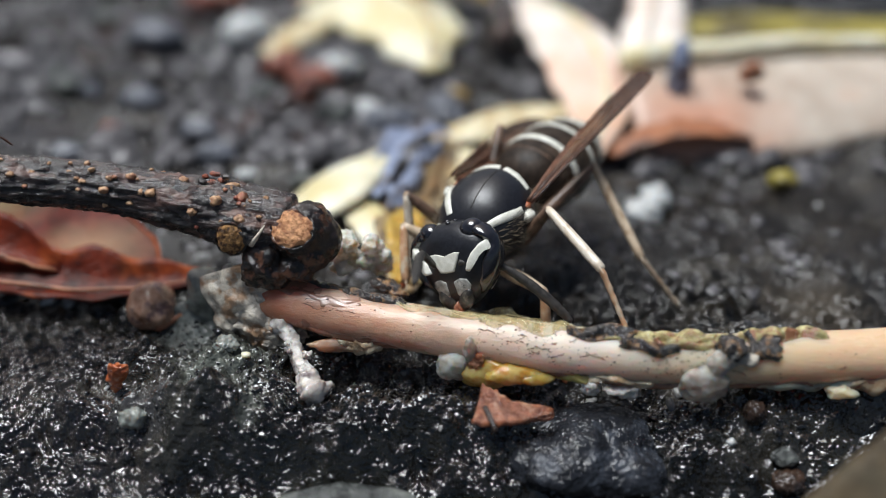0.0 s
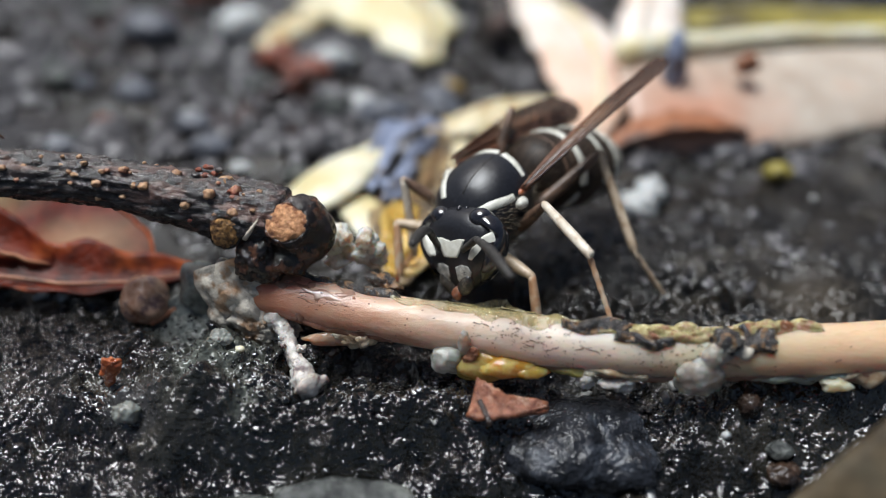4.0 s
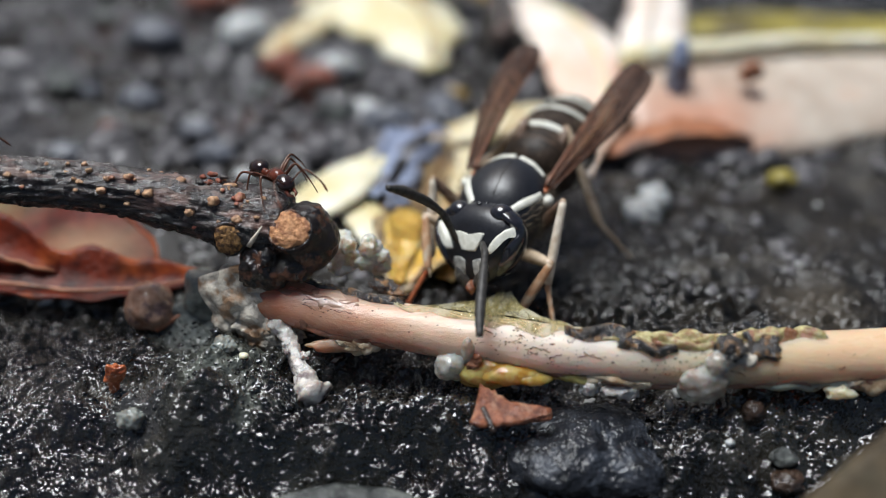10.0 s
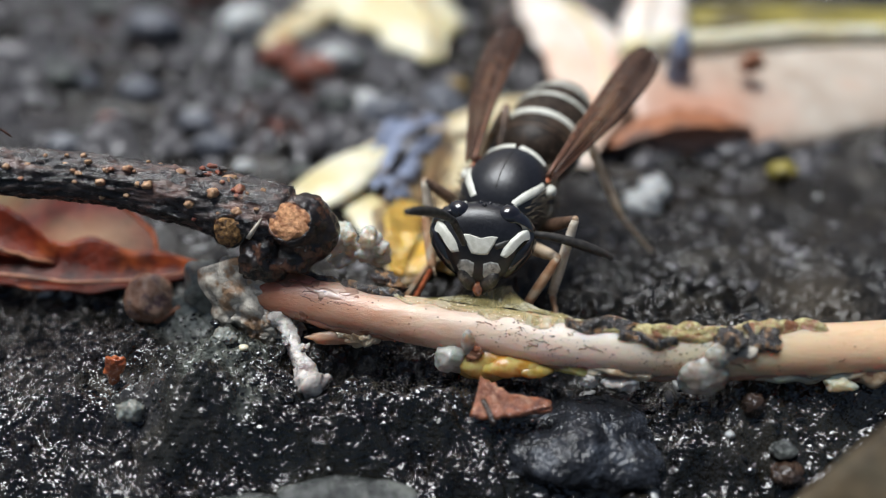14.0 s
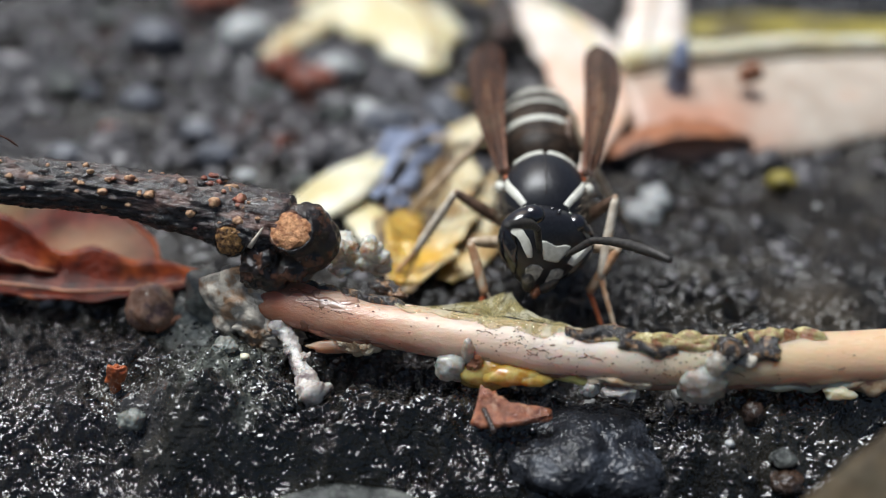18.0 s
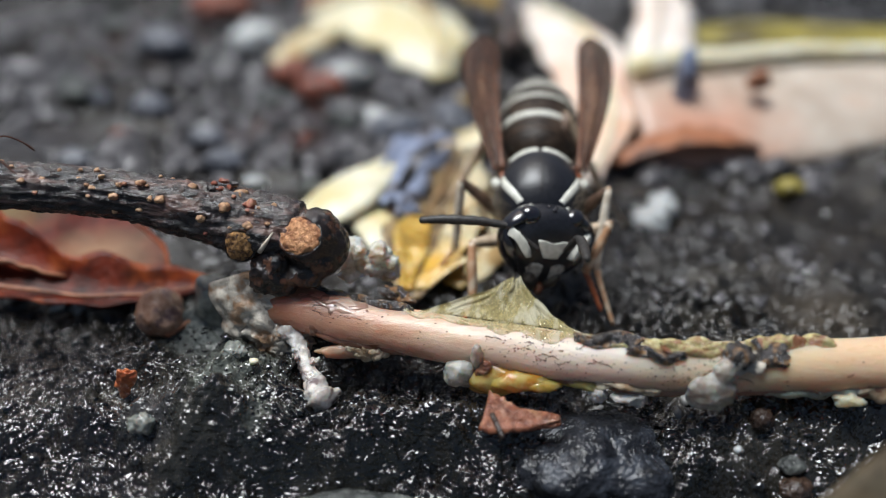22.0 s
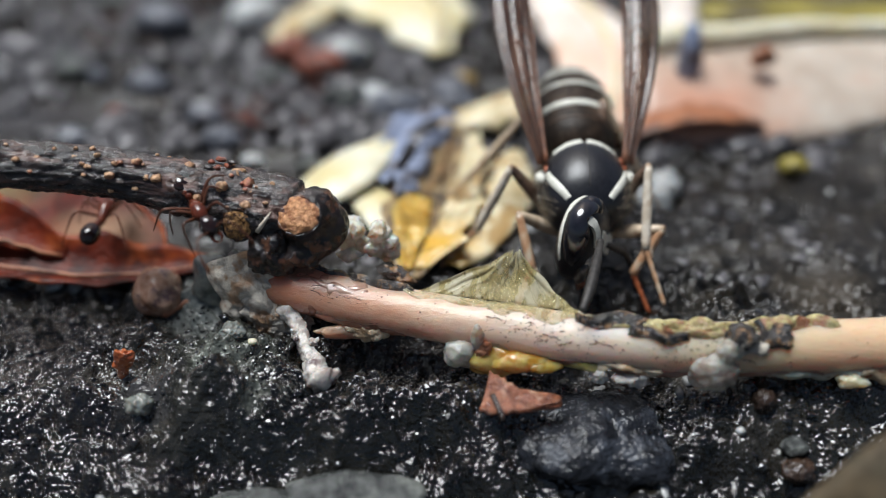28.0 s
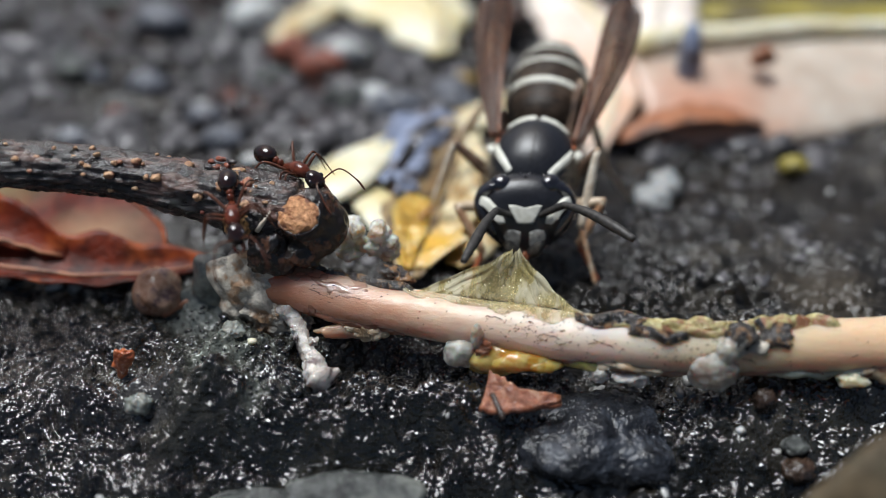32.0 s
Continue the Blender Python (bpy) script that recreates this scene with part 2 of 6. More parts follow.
M_DARKCRUST = mat("dark_crust", (0.006, 0.005, 0.005), (0.05, 0.042, 0.036), 0.25, 0.14, 1.0, 0.14, (0.26, 0.14, 0.06), 0.4, 0.2, fine=0.2, coat=0.8)
M_FILM = mat("pale_membrane", (0.44, 0.36, 0.13), (0.66, 0.58, 0.31), 0.3, 0.10, 1.0, 0.12, (0.74, 0.69, 0.48), 0.6, 0.34, coat=1.0, stretch=(1, 0.5, 0.5), fine=0.15, alpha=0.46)
M_REDLEAF = mat("wet_red_leaf", (0.03, 0.004, 0.002), (0.17, 0.022, 0.006), 1.2, 0.4, 0.8, 0.10, (0.30, 0.065, 0.015), 2.2, 0.22, spec=0.2, fine=0.5, sss=0.2)
M_REDPALE = mat("faded_red_leaf", (0.06, 0.007, 0.004), (0.16, 0.025, 0.012), 1.6, 0.5, 0.7, 0.1, (0.04, 0.008, 0.004), 2.0, 0.3, spec=0.15, fine=0.5, sss=0.2)
stain(M_REDPALE, (-12.8, -2.0, 0.9), 0.85, (0.27, 0.15, 0.085), 0.7, 0.5, 1.9)
stain(M_REDPALE, (-17.0, 0.6, 1.2), 1.1, (0.17, 0.12, 0.06), 0.7, 0.8, 1.6)
M_REDBIT = mat("red_brown_scrap", (0.10, 0.025, 0.012), (0.34, 0.09, 0.045), 0.25, 0.3, 1.0, 0.08, fine=0.14, coat=0.3)
M_CHIP = mat("orange_red_chip", (0.26, 0.05, 0.015), (0.52, 0.15, 0.05), 0.3, 0.22, 0.8, 0.06, fine=0.2, coat=0.5)
M_BROWNSCRAP = mat("brown_scrap", (0.12, 0.034, 0.015), (0.34, 0.12, 0.055), 0.25, 0.16, 1.0, 0.11, (0.42, 0.20, 0.11), 0.45, 0.2, coat=0.8, fine=0.16, sss=0.2)
M_BERRY = mat("brown_bud", (0.020, 0.012, 0.008), (0.075, 0.042, 0.026), 0.4, 0.26, 0.9, 0.08, (0.02, 0.014, 0.012), 0.8, 0.3, coat=0.3)
M_BUDTAN = mat("tan_bud", (0.30, 0.14, 0.08), (0.60, 0.38, 0.27), 0.7, 0.24, 0.5, 0.05, (0.16, 0.09, 0.09), 0.8, 0.3, coat=0.5, fine=0.3)
M_TAN = mat("tan_leaf", (0.045, 0.031, 0.015), (0.095, 0.068, 0.036), 0.5, 0.55, 0.7, 0.06, (0.06, 0.048, 0.027), 1.5, 0.3, spec=0.3)
M_CREAM = mat("cream_petal", (0.62, 0.57, 0.40), (0.80, 0.76, 0.60), 1.2, 0.4, 0.4, 0.06, (0.66, 0.56, 0.30), 3.0, 0.3, sss=0.15)
M_YELLOWEDGE = mat("amber_edge", (0.46, 0.24, 0.03), (0.70, 0.48, 0.12), 0.9, 0.3, 0.6, 0.06, (0.52, 0.42, 0.22), 1.2, 0.3, sss=0.3)
M_JAW = mat("dull_jaw", (0.012, 0.011, 0.010), (0.06, 0.052, 0.044), 0.2, 0.3, 0.5, 0.02, (0.13, 0.12, 0.10), 0.3, 0.2)
M_BROWNLEAF = mat("rotten_leaf", (0.09, 0.05, 0.022), (0.40, 0.28, 0.13), 0.9, 0.35, 0.9, 0.1, (0.05, 0.035, 0.022), 1.2, 0.38)
M_PALEYELLOW = mat("pale_yellow_petal", (0.48, 0.38, 0.20), (0.74, 0.66, 0.46), 0.9, 0.35, 0.6, 0.06, (0.40, 0.26, 0.11), 1.3, 0.26, sss=0.2)
stain(M_PALEYELLOW, (-1.0, 2.4, 0.6), 1.0, (0.11, 0.055, 0.022), 0.6, 0.9)
stain(M_PALEYELLOW, (-0.7, -2.0, 0.4), 1.2, (0.62, 0.36, 0.05), 0.7, 0.9)
M_BEIGE = mat("beige_leaf", (0.42, 0.33, 0.26), (0.58, 0.51, 0.43), 2.0, 0.4, 0.5, 0.08, (0.50, 0.33, 0.24), 4.0, 0.28, sss=0.1)
stain(M_BEIGE, (11.5, 8.6, 0.8), 2.2, (0.52, 0.27, 0.18), 0.7, 1.2, 1.4)
M_PINK = mat("blush_petal", (0.74, 0.62, 0.53), (0.84, 0.79, 0.73), 2.0, 0.4, 0.4, 0.08, (0.74, 0.52, 0.40), 4.0, 0.26, sss=0.1)
stain(M_PINK, (7.0, 8.0, 1.0), 2.6, (0.72, 0.46, 0.32), 0.7, 1.2)
stain(M_PINK, (8.8, 12.5, 1.5), 1.8, (0.72, 0.50, 0.40), 0.7, 1.2)
M_YELLOW = mat("ochre_leaf", (0.16, 0.09, 0.02), (0.58, 0.40, 0.10), 0.9, 0.35, 0.8, 0.08, (0.10, 0.06, 0.025), 1.3, 0.42)
M_OLIVE = mat("olive_leaf", (0.16, 0.13, 0.02), (0.38, 0.31, 0.06), 1.5, 0.4, 0.4, 0.06, (0.08, 0.06, 0.02), 3.0, 0.3)
M_ROT = mat("rotten_hollow", (0.045, 0.025, 0.012), (0.22, 0.12, 0.05), 0.8, 0.3, 0.8, 0.08, (0.32, 0.22, 0.10), 1.2, 0.25)
M_BLUE = mat("blue_grey_mould", (0.10, 0.125, 0.20), (0.32, 0.365, 0.49), 0.5, 0.5, 0.8, 0.1, (0.10, 0.09, 0.10), 0.9, 0.34)
M_RUST = mat("rust_edge", (0.22, 0.07, 0.03), (0.42, 0.18, 0.09), 0.8, 0.4, 0.6, 0.06, (0.12, 0.06, 0.04), 1.4, 0.3)
M_BLACK = mat("black_cuticle", (0.006, 0.006, 0.008), (0.016, 0.016, 0.020), 0.10, 0.34, 0.7, 0.012, spec=0.6, fine=0.07)
M_EYE = mat("black_eye", (0.006, 0.006, 0.008), (0.014, 0.013, 0.018), 0.3, 0.16, 0.0, spec=1.0)
M_WHITE = mat("ivory_mark", (0.60, 0.59, 0.50), (0.78, 0.77, 0.69), 0.2, 0.4, 0.4, 0.012, fine=0.08)
M_GREYMARK = mat("grey_mark", (0.22, 0.22, 0.20), (0.52, 0.51, 0.47), 0.25, 0.35, 0.4, 0.012, (0.05, 0.05, 0.05), 0.3, 0.2, fine=0.08)
M_ABDOMEN = mat("brown_black_cuticle", (0.010, 0.007, 0.005), (0.034, 0.022, 0.015), 0.25, 0.45, 0.7, 0.02, (0.06, 0.04, 0.028), 1.2, 0.3, fine=0.09, spec=0.22)
M_HAIR = mat("pale_hair", (0.10, 0.075, 0.05), (0.20, 0.16, 0.11), 0.3, 0.5, 0.0)
M_LEG = mat("straw_leg", (0.44, 0.33, 0.22), (0.62, 0.50, 0.37), 0.3, 0.35, 0.5, 0.02, (0.30, 0.18, 0.10), 0.7, 0.25)
M_LEGPALE = mat("ivory_shin", (0.56, 0.47, 0.36), (0.78, 0.71, 0.60), 0.3, 0.35, 0.5, 0.02, (0.46, 0.34, 0.23), 0.7, 0.2)
M_LEGDARK = mat("brown_thigh", (0.05, 0.03, 0.02), (0.20, 0.12, 0.08), 0.5, 0.35, 0.5, 0.02)
M_SHIN = mat("orange_shin", (0.40, 0.20, 0.10), (0.62, 0.42, 0.27), 0.4, 0.35, 0.5, 0.02, (0.55, 0.46, 0.34), 0.8, 0.3)
M_FOOT = mat("rust_foot", (0.28, 0.06, 0.022), (0.48, 0.15, 0.06), 0.3, 0.35, 0.5, 0.02)
M_ANTENNA = mat("dark_antenna", (0.015, 0.013, 0.012), (0.05, 0.045, 0.04), 0.15, 0.5, 0.6, 0.02, fine=0.08)
M_VEIN = mat("wing_vein", (0.08, 0.03, 0.015), (0.20, 0.08, 0.04), 0.3, 0.4, 0.3, 0.02)
M_WING = mat("smoky_wing", (0.030, 0.014, 0.009), (0.085, 0.040, 0.024), 0.8, 0.22, 0.6, 0.04, (0.17, 0.085, 0.045), 1.0, 0.24, stretch=(1, 0.3, 1), alpha=0.78, fine=0.3, spec=0.5)
M_ANTBLACK = mat("ant_black", (0.006, 0.003, 0.003), (0.022, 0.009, 0.007), 0.3, 0.10, 0.2, 0.01, spec=0.7)
M_ANTRED = mat("ant_red", (0.06, 0.013, 0.007), (0.15, 0.035, 0.017), 0.2, 0.2, 0.5, 0.015)
M_ANTLEG = mat("ant_leg", (0.05, 0.016, 0.009), (0.15, 0.055, 0.03), 0.3, 0.25, 0.3, 0.01)

# ---- mesh helpers, all in millimetres ----


def mesh_of(name, bm, material, smooth=True):
    bm.transform(Matrix.Scale(MM, 4))
    bm.normal_update()
    me = bpy.data.meshes.new(name)
    bm.to_mesh(me)
    bm.free()
    me.materials.append(material)
    if smooth:
        me.polygons.foreach_set("use_smooth", [True] * len(me.polygons))
    return me


def part(name, bm, material, parent=None, label="", m=None, smooth=True):
    """Links a bmesh as one mesh object, under a thing or a part if one is given."""
    ob = new(name, mesh_of(name, bm, material, smooth))
    if parent is not None:
        ob.parent = parent
    if m is not None:
        ob.matrix_basis = m
    if label:
        ob["label"] = label
    return ob


def thing(name, label, category, m=None, group="", kind=""):
    ob = new(name)
    ob.empty_display_size = 0.001
    if m is not None:
        ob.matrix_basis = m
    return tagged(ob, label, category, group, kind)


def nv(x, y, z, s, seed=0.0):
    return noise.noise(Vector((x / s + seed * 7.31, y / s - seed * 3.17, z / s + seed * 1.73)))


def blob(center, radii, rough=0.12, size=0.5, seed=0.0, sub=3, rot=(0, 0, 0), bm=None, rough2=0.0, crisp=0.0):
    """A lumpy rounded body."""
    out = bm or bmesh.new()
    made = bmesh.ops.create_icosphere(out, subdivisions=sub, radius=1.0)["verts"]
    e = Euler([radians(a) for a in rot]).to_matrix()
    big = max(radii)
    for v in made:
        d = v.co.copy()
        p = Vector((d.x * radii[0], d.y * radii[1], d.z * radii[2]))
        k = 1 + rough * nv(p.x, p.y, p.z, size * big, seed) * 2 + rough2 * nv(p.x, p.y, p.z, size * big * 0.3, seed + 5) * 2
        if crisp:
            k += crisp * (abs(nv(p.x, p.y, p.z, 0.22, seed + 8)) - 0.2) + crisp * 0.5 * nv(p.x, p.y, p.z, 0.11, seed + 9)
        v.co = e @ (p * k) + Vector(center)
    return out


def tube(pts, radii, seg=12, bm=None, bump=None, flat=1.0):
    """A tube swept along points, capped with rounded ends. bump(i, angle) scales the radius; flat squeezes its height."""
    out = bm or bmesh.new()
    pts = [Vector(p) for p in pts]
    n = len(pts)
    side = None
    rings = []
    for i, p in enumerate(pts):
        d = (pts[min(i + 1, n - 1)] - pts[max(i - 1, 0)]).normalized()
        if side is None:
            side = d.cross(Vector((0, 0, 1)))
            if side.length < 0.1:
                side = d.cross(Vector((0, 1, 0)))
        side = (side - d * side.dot(d)).normalized()
        up = side.cross(d)
        ring = []
        for j in range(seg):
            a = 2 * math.pi * j / seg
            r = radii[i] * (bump(i, a) if bump else 1.0)
            ring.append(out.verts.new(p + side * (math.cos(a) * r) + up * (math.sin(a) * r * flat)))
        rings.append(ring)
    for a, b in zip(rings, rings[1:]):
        for j in range(seg):
            out.faces.new((a[j], a[(j + 1) % seg], b[(j + 1) % seg], b[j]))
    for ring, p, q in ((rings[0], pts[0], pts[1]), (rings[-1], pts[-1], pts[-2])):
        c = out.verts.new(p + (p - q).normalized() * radii[0 if ring is rings[0] else -1] * 0.5)
        for j in range(seg):
            f = (ring[j], c, ring[(j + 1) % seg]) if ring is rings[0] else (ring[(j + 1) % seg], c, ring[j])
            out.faces.new(f)
    return out


def curve(points, n):
    """n points on a smooth curve through the given ones (x, y, z, ...)."""
    ps = [np.array(p, float) for p in points]
    ps = [2 * ps[0] - ps[1]] + ps + [2 * ps[-1] - ps[-2]]
    res = []
    for i in range(n):
        u = i / (n - 1) * (len(ps) - 3)
        k = min(int(u), len(ps) - 4)
        f = u - k
        a, b, c, d = ps[k:k + 4]
        res.append(0.5 * (2 * b + (c - a) * f + (2 * a - 5 * b + 4 * c - d) * f * f + (3 * b - a - 3 * c + d) * f ** 3))
    return res


def sheet(fn, nu, nw, thick, bm=None):
    """A thin curved sheet with two faces and a rim; fn(u, w) gives its place, u and w from 0 to 1."""
    out = bm or bmesh.new()
    top = [[Vector(fn(i / nu, j / nw)) for j in range(nw + 1)] for i in range(nu + 1)]
    a = [[None] * (nw + 1) for _ in range(nu + 1)]
    b = [[None] * (nw + 1) for _ in range(nu + 1)]
    for i in range(nu + 1):
        for j in range(nw + 1):
            du = top[min(i + 1, nu)][j] - top[max(i - 1, 0)][j]
            dw = top[i][min(j + 1, nw)] - top[i][max(j - 1, 0)]
            nn = du.cross(dw)
            nn = nn.normalized() if nn.length > 1e-9 else Vector((0, 0, 1))
            rim = 0.25 if i in (0, nu) or j in (0, nw) else 1.0
            a[i][j] = out.verts.new(top[i][j] + nn * (thick * 0.5 * rim))
            b[i][j] = out.verts.new(top[i][j] - nn * (thick * 0.5 * rim))
    for i in range(nu):
        for j in range(nw):
            out.faces.new((a[i][j], a[i + 1][j], a[i + 1][j + 1], a[i][j + 1]))
            out.faces.new((b[i][j], b[i][j + 1], b[i + 1][j + 1], b[i + 1][j]))
    for i in range(nu):
        out.faces.new((a[i][0], b[i][0], b[i + 1][0], a[i + 1][0]))
        out.faces.new((a[i][nw], a[i + 1][nw], b[i + 1][nw], b[i][nw]))
    for j in range(nw):
        out.faces.new((a[0][j], a[0][j + 1], b[0][j + 1], b[0][j]))
        out.faces.new((a[nu][j], b[nu][j], b[nu][j + 1], a[nu][j + 1]))
    return out

# ---- the ground: one sheet of wet dark rock, fine near the wasp and wide to the horizon ----


def lattice(x, y, size, seed):
    """Smooth value noise from -1 to 1 over arrays."""
    xs, ys = x / size + seed * 17.3, y / size - seed * 9.7
    x0, y0 = np.floor(xs), np.floor(ys)
    fx, fy = xs - x0, ys - y0
    fx, fy = fx * fx * (3 - 2 * fx), fy * fy * (3 - 2 * fy)

    def r(a, b):
        s = np.sin(a * 127.1 + b * 311.7 + seed * 74.7) * 43758.5453
        return (s - np.floor(s)) * 2 - 1

    return (r(x0, y0) * (1 - fx) + r(x0 + 1, y0) * fx) * (1 - fy) + (r(x0, y0 + 1) * (1 - fx) + r(x0 + 1, y0 + 1) * fx) * fy


def bump_at(x, y, cx, cy, rx, ry, high):
    return high * np.exp(-(((x - cx) / rx) ** 2 + ((y - cy) / ry) ** 2))


def ground_at(x, y, fine=True):
    """The height of the rock, in millimetres."""
    x, y = np.asarray(x, float), np.asarray(y, float)
    z = 0.55 * lattice(x, y, 6.0, 1) + 0.34 * lattice(x, y, 1.9, 2) - 0.15
    z = z + bump_at(x, y, -1.2, -10.4, 2.6, 1.6, 0.9) + bump_at(x, y, -6.6, -9.6, 2.2, 1.8, 0.8) - bump_at(x, y, -2.6, -8.2, 1.6, 0.9, 0.9)
    z = z - bump_at(x, y, 2.0, -7.6, 6.0, 1.1, 0.7) - bump_at(x, y, 6.0, -8.8, 3.0, 0.8, 0.4) + bump_at(x, y, 8.5, -11.0, 3.5, 1.3, 0.3)
    z = z - 0.72 * np.clip(-9.0 - y, 0, 30) ** 1.0 * np.clip((-9.0 - y) / 1.0, 0, 1)
    flat = np.exp(-(((x - 3.0) / 5.5) ** 2 + ((y + 2.5) / 4.0) ** 2))
    z = z * (1 - 0.75 * flat)
    if fine:
        near = np.clip((20 - np.hypot(x, y + 6)) / 10, 0.35, 1) * np.clip((0.5 - y) / 4.5, 0.4, 1)
        z = z + near * (0.52 * lattice(x * 0.7 + y * 0.7, y * 0.7 - x * 0.7, 0.9, 3) + 0.32 * np.abs(lattice(x * 0.8 + y * 0.6, y * 0.8 - x * 0.6, 0.45, 4)) + 0.20 * np.abs(lattice(x * 0.9 - y * 0.4, y * 0.9 + x * 0.4, 0.30, 5)) + 0.05 * lattice(x * 0.6 + y * 0.8, y * 0.6 - x * 0.8, 0.15, 6))
    fade = np.clip(1.6 - np.hypot(x, y) / 120.0, 0, 1)
    return z * fade


def axis(lo, hi, step, end):
    mid = list(np.arange(lo, hi + step / 2, step))
    grow, v, s = [], hi, step
    while v < end:
        s *= 1.35
        v += s
        grow.append(v)
    back, v, s = [], lo, step
    while v > -end:
        s *= 1.35
        v -= s
        back.append(v)
    return np.array(back[::-1] + mid + grow)


gx = axis(-16.5, 16.5, 0.055, 40000.0)
gy = np.concatenate([axis(-13.0, 3.0, 0.055, 40000.0)])
gy = gy[gy <= 3.05]
more, gv, gs = [], 3.0, 0.06
while gv < 40000.0:
    gs *= 1.03 if gv < 40 else 1.3
    gv += gs
    more.append(gv)
gy = np.concatenate([gy, more])
GX, GY = np.meshgrid(gx, gy, indexing="ij")
GZ = ground_at(GX, GY)
nx, ny = GX.shape
gverts = np.stack([GX, GY, GZ], -1).reshape(-1, 3) * MM
gi = np.arange(nx * ny).reshape(nx, ny)
gfaces = np.stack([gi[:-1, :-1], gi[1:, :-1], gi[1:, 1:], gi[:-1, 1:]], -1).reshape(-1, 4)
gme = bpy.data.meshes.new("ground")
gme.from_pydata(gverts.tolist(), [], gfaces.tolist())
gme.materials.append(M_GROUND)
gme.polygons.foreach_set("use_smooth", [True] * len(gme.polygons))
ground = tagged(new("ground", gme), "wet dark grey rock with a glistening granular surface", "ground", kind="structure")


def gz(x, y):
    return float(ground_at(x, y))


# ---- the twig ----


def build_twig():
    twig = thing("twig", "knobbly dark twig with corky dots and a charred broken end", "twig", P(-7, -5, 0))
    inv = twig.matrix_basis.inverted()
    line = curve([(-44, -3.0, 3.0), (-31, -6.5, 6.2), (-23.8, -6.6, 6.9), (-18.1, -6.0, 6.4), (-13.7, -5.3, 5.7), (-11.2, -5.0, 5.3), (-8.65, -5.04, 4.8), (-6.4, -5.2, 4.25), (-5.0, -5.5, 4.0)], 420)
    rad = [float(np.interp(p[0], [-40, -15, -12, -9, -7.4, -6, -5], [0.95, 0.74, 0.76, 0.84, 0.98, 1.1, 1.05])) for p in line]

    def ridges(i, a):
        x = line[i][0]
        rg = abs(nv(x * 0.22, math.cos(a) * 1.6, math.sin(a) * 1.6, 0.34, 4))
        return 1.02 + 0.11 * nv(x, math.cos(a), math.sin(a), 1.2, 3) - 0.55 * max(0.0, 0.26 - rg) + 0.07 * nv(x, math.cos(a) * 2, math.sin(a) * 2, 0.3, 5) + 0.045 * nv(x, math.cos(a) * 2, math.sin(a) * 2, 0.13, 6)

    part("bark", tube(line, rad, 72, bump=ridges), M_BARK, twig, m=inv)
    bm = blob((-4.35, -5.8, 3.85), (1.02, 1.05, 1.2), 0.08, 0.7, 2.0, 5, rough2=0.03, crisp=0.05)
    part("broken_end", bm, M_BURNT, twig, "charred black broken end", m=inv)
    part("knob", blob((-5.6, -6.15, 3.1), (0.85, 0.75, 0.8), 0.12, 0.6, 4.0, 5, rough2=0.05, crisp=0.04), M_BURNT, twig, "charred black knob", m=inv)
    part("knob", blob((-4.6, -6.3, 3.15), (0.68, 0.6, 0.55), 0.12, 0.6, 6.0, 5, rough2=0.05, crisp=0.04), M_BURNT, twig, "charred black knob", m=inv)
    n1 = Vector((-0.20, -0.66, 0.70)).normalized()
    n2 = Vector((-0.05, -0.92, 0.12)).normalized()
    for name, c, n, r, mt, lab in (("branch_scar", Vector((-4.42, -5.8, 3.87)) + n1 * 1.0, n1, (0.66, 0.58, 0.17), M_CUT, "orange-brown cut wood"),
                                   ("branch_scar", Vector((-6.5, -5.25, 4.0)) + n2 * 1.08, n2, (0.46, 0.52, 0.14), M_PITH, "golden-brown corky scar")):
        q = n.to_track_quat("Z", "Y").to_euler()
        part(name, blob(c, r, 0.06, 0.6, 1.5, 5, [math.degrees(k) for k in q], rough2=0.04, crisp=0.10), mt, twig, lab, m=inv)
        ring = [c + q.to_matrix() @ Vector((math.cos(k) * r[0] * 1.04, math.sin(k) * r[1] * 1.04, -0.02)) for k in np.linspace(0, 2 * math.pi, 33)]
        part("scar_rim", tube(ring, [0.05 + 0.07 * nv(math.sin(k * 0.19), math.cos(k * 0.19), 0, 0.4, 8) for k in range(33)], 8), M_BURNT, twig, m=inv)
    # corky dots on the bark
    rng = random.Random(5)
    for k in range(60):
        i = rng.randrange(175, 400)
        a = rng.uniform(-0.3, 3.3)
        if k < 9:
            i, a = ((371, 0.55), (347, 0.9), (333, 0.35), (322, 1.5), (305, 0.7), (354, 1.7), (291, 1.2), (277, 0.5), (366, 1.25))[k]
        d = Vector(line[min(i + 1, 419)]) - Vector(line[i - 1])
        d.normalize()
        sd = d.cross(Vector((0, 0, 1))).normalized()
        up = sd.cross(d)
        c = Vector(line[i]) + (sd * math.cos(a) + up * math.sin(a)) * rad[i] * ridges(i, a)
        r = rng.uniform(0.05, 0.10) if k >= 9 else rng.uniform(0.14, 0.20)
        part("corky_dot", blob(c, (r * rng.uniform(0.9, 1.2), r, r * 0.8), 0.2, 0.8, k, 3, rough2=0.1), M_BUD, twig, m=inv)
    # flaky bits and a splinter
    for k in range(8):
        c = Vector((-7.1 + rng.uniform(-0.5, 0.6), -4.9 + rng.uniform(-0.3, 0.3), 5.38 + rng.uniform(-0.1, 0.16)))
        part("bark_flake", blob(c, (rng.uniform(0.08, 0.2), 0.1, 0.08), 0.3, 0.7, k + 40, 2), M_REDBIT if k % 2 else M_BARK, twig, m=inv)
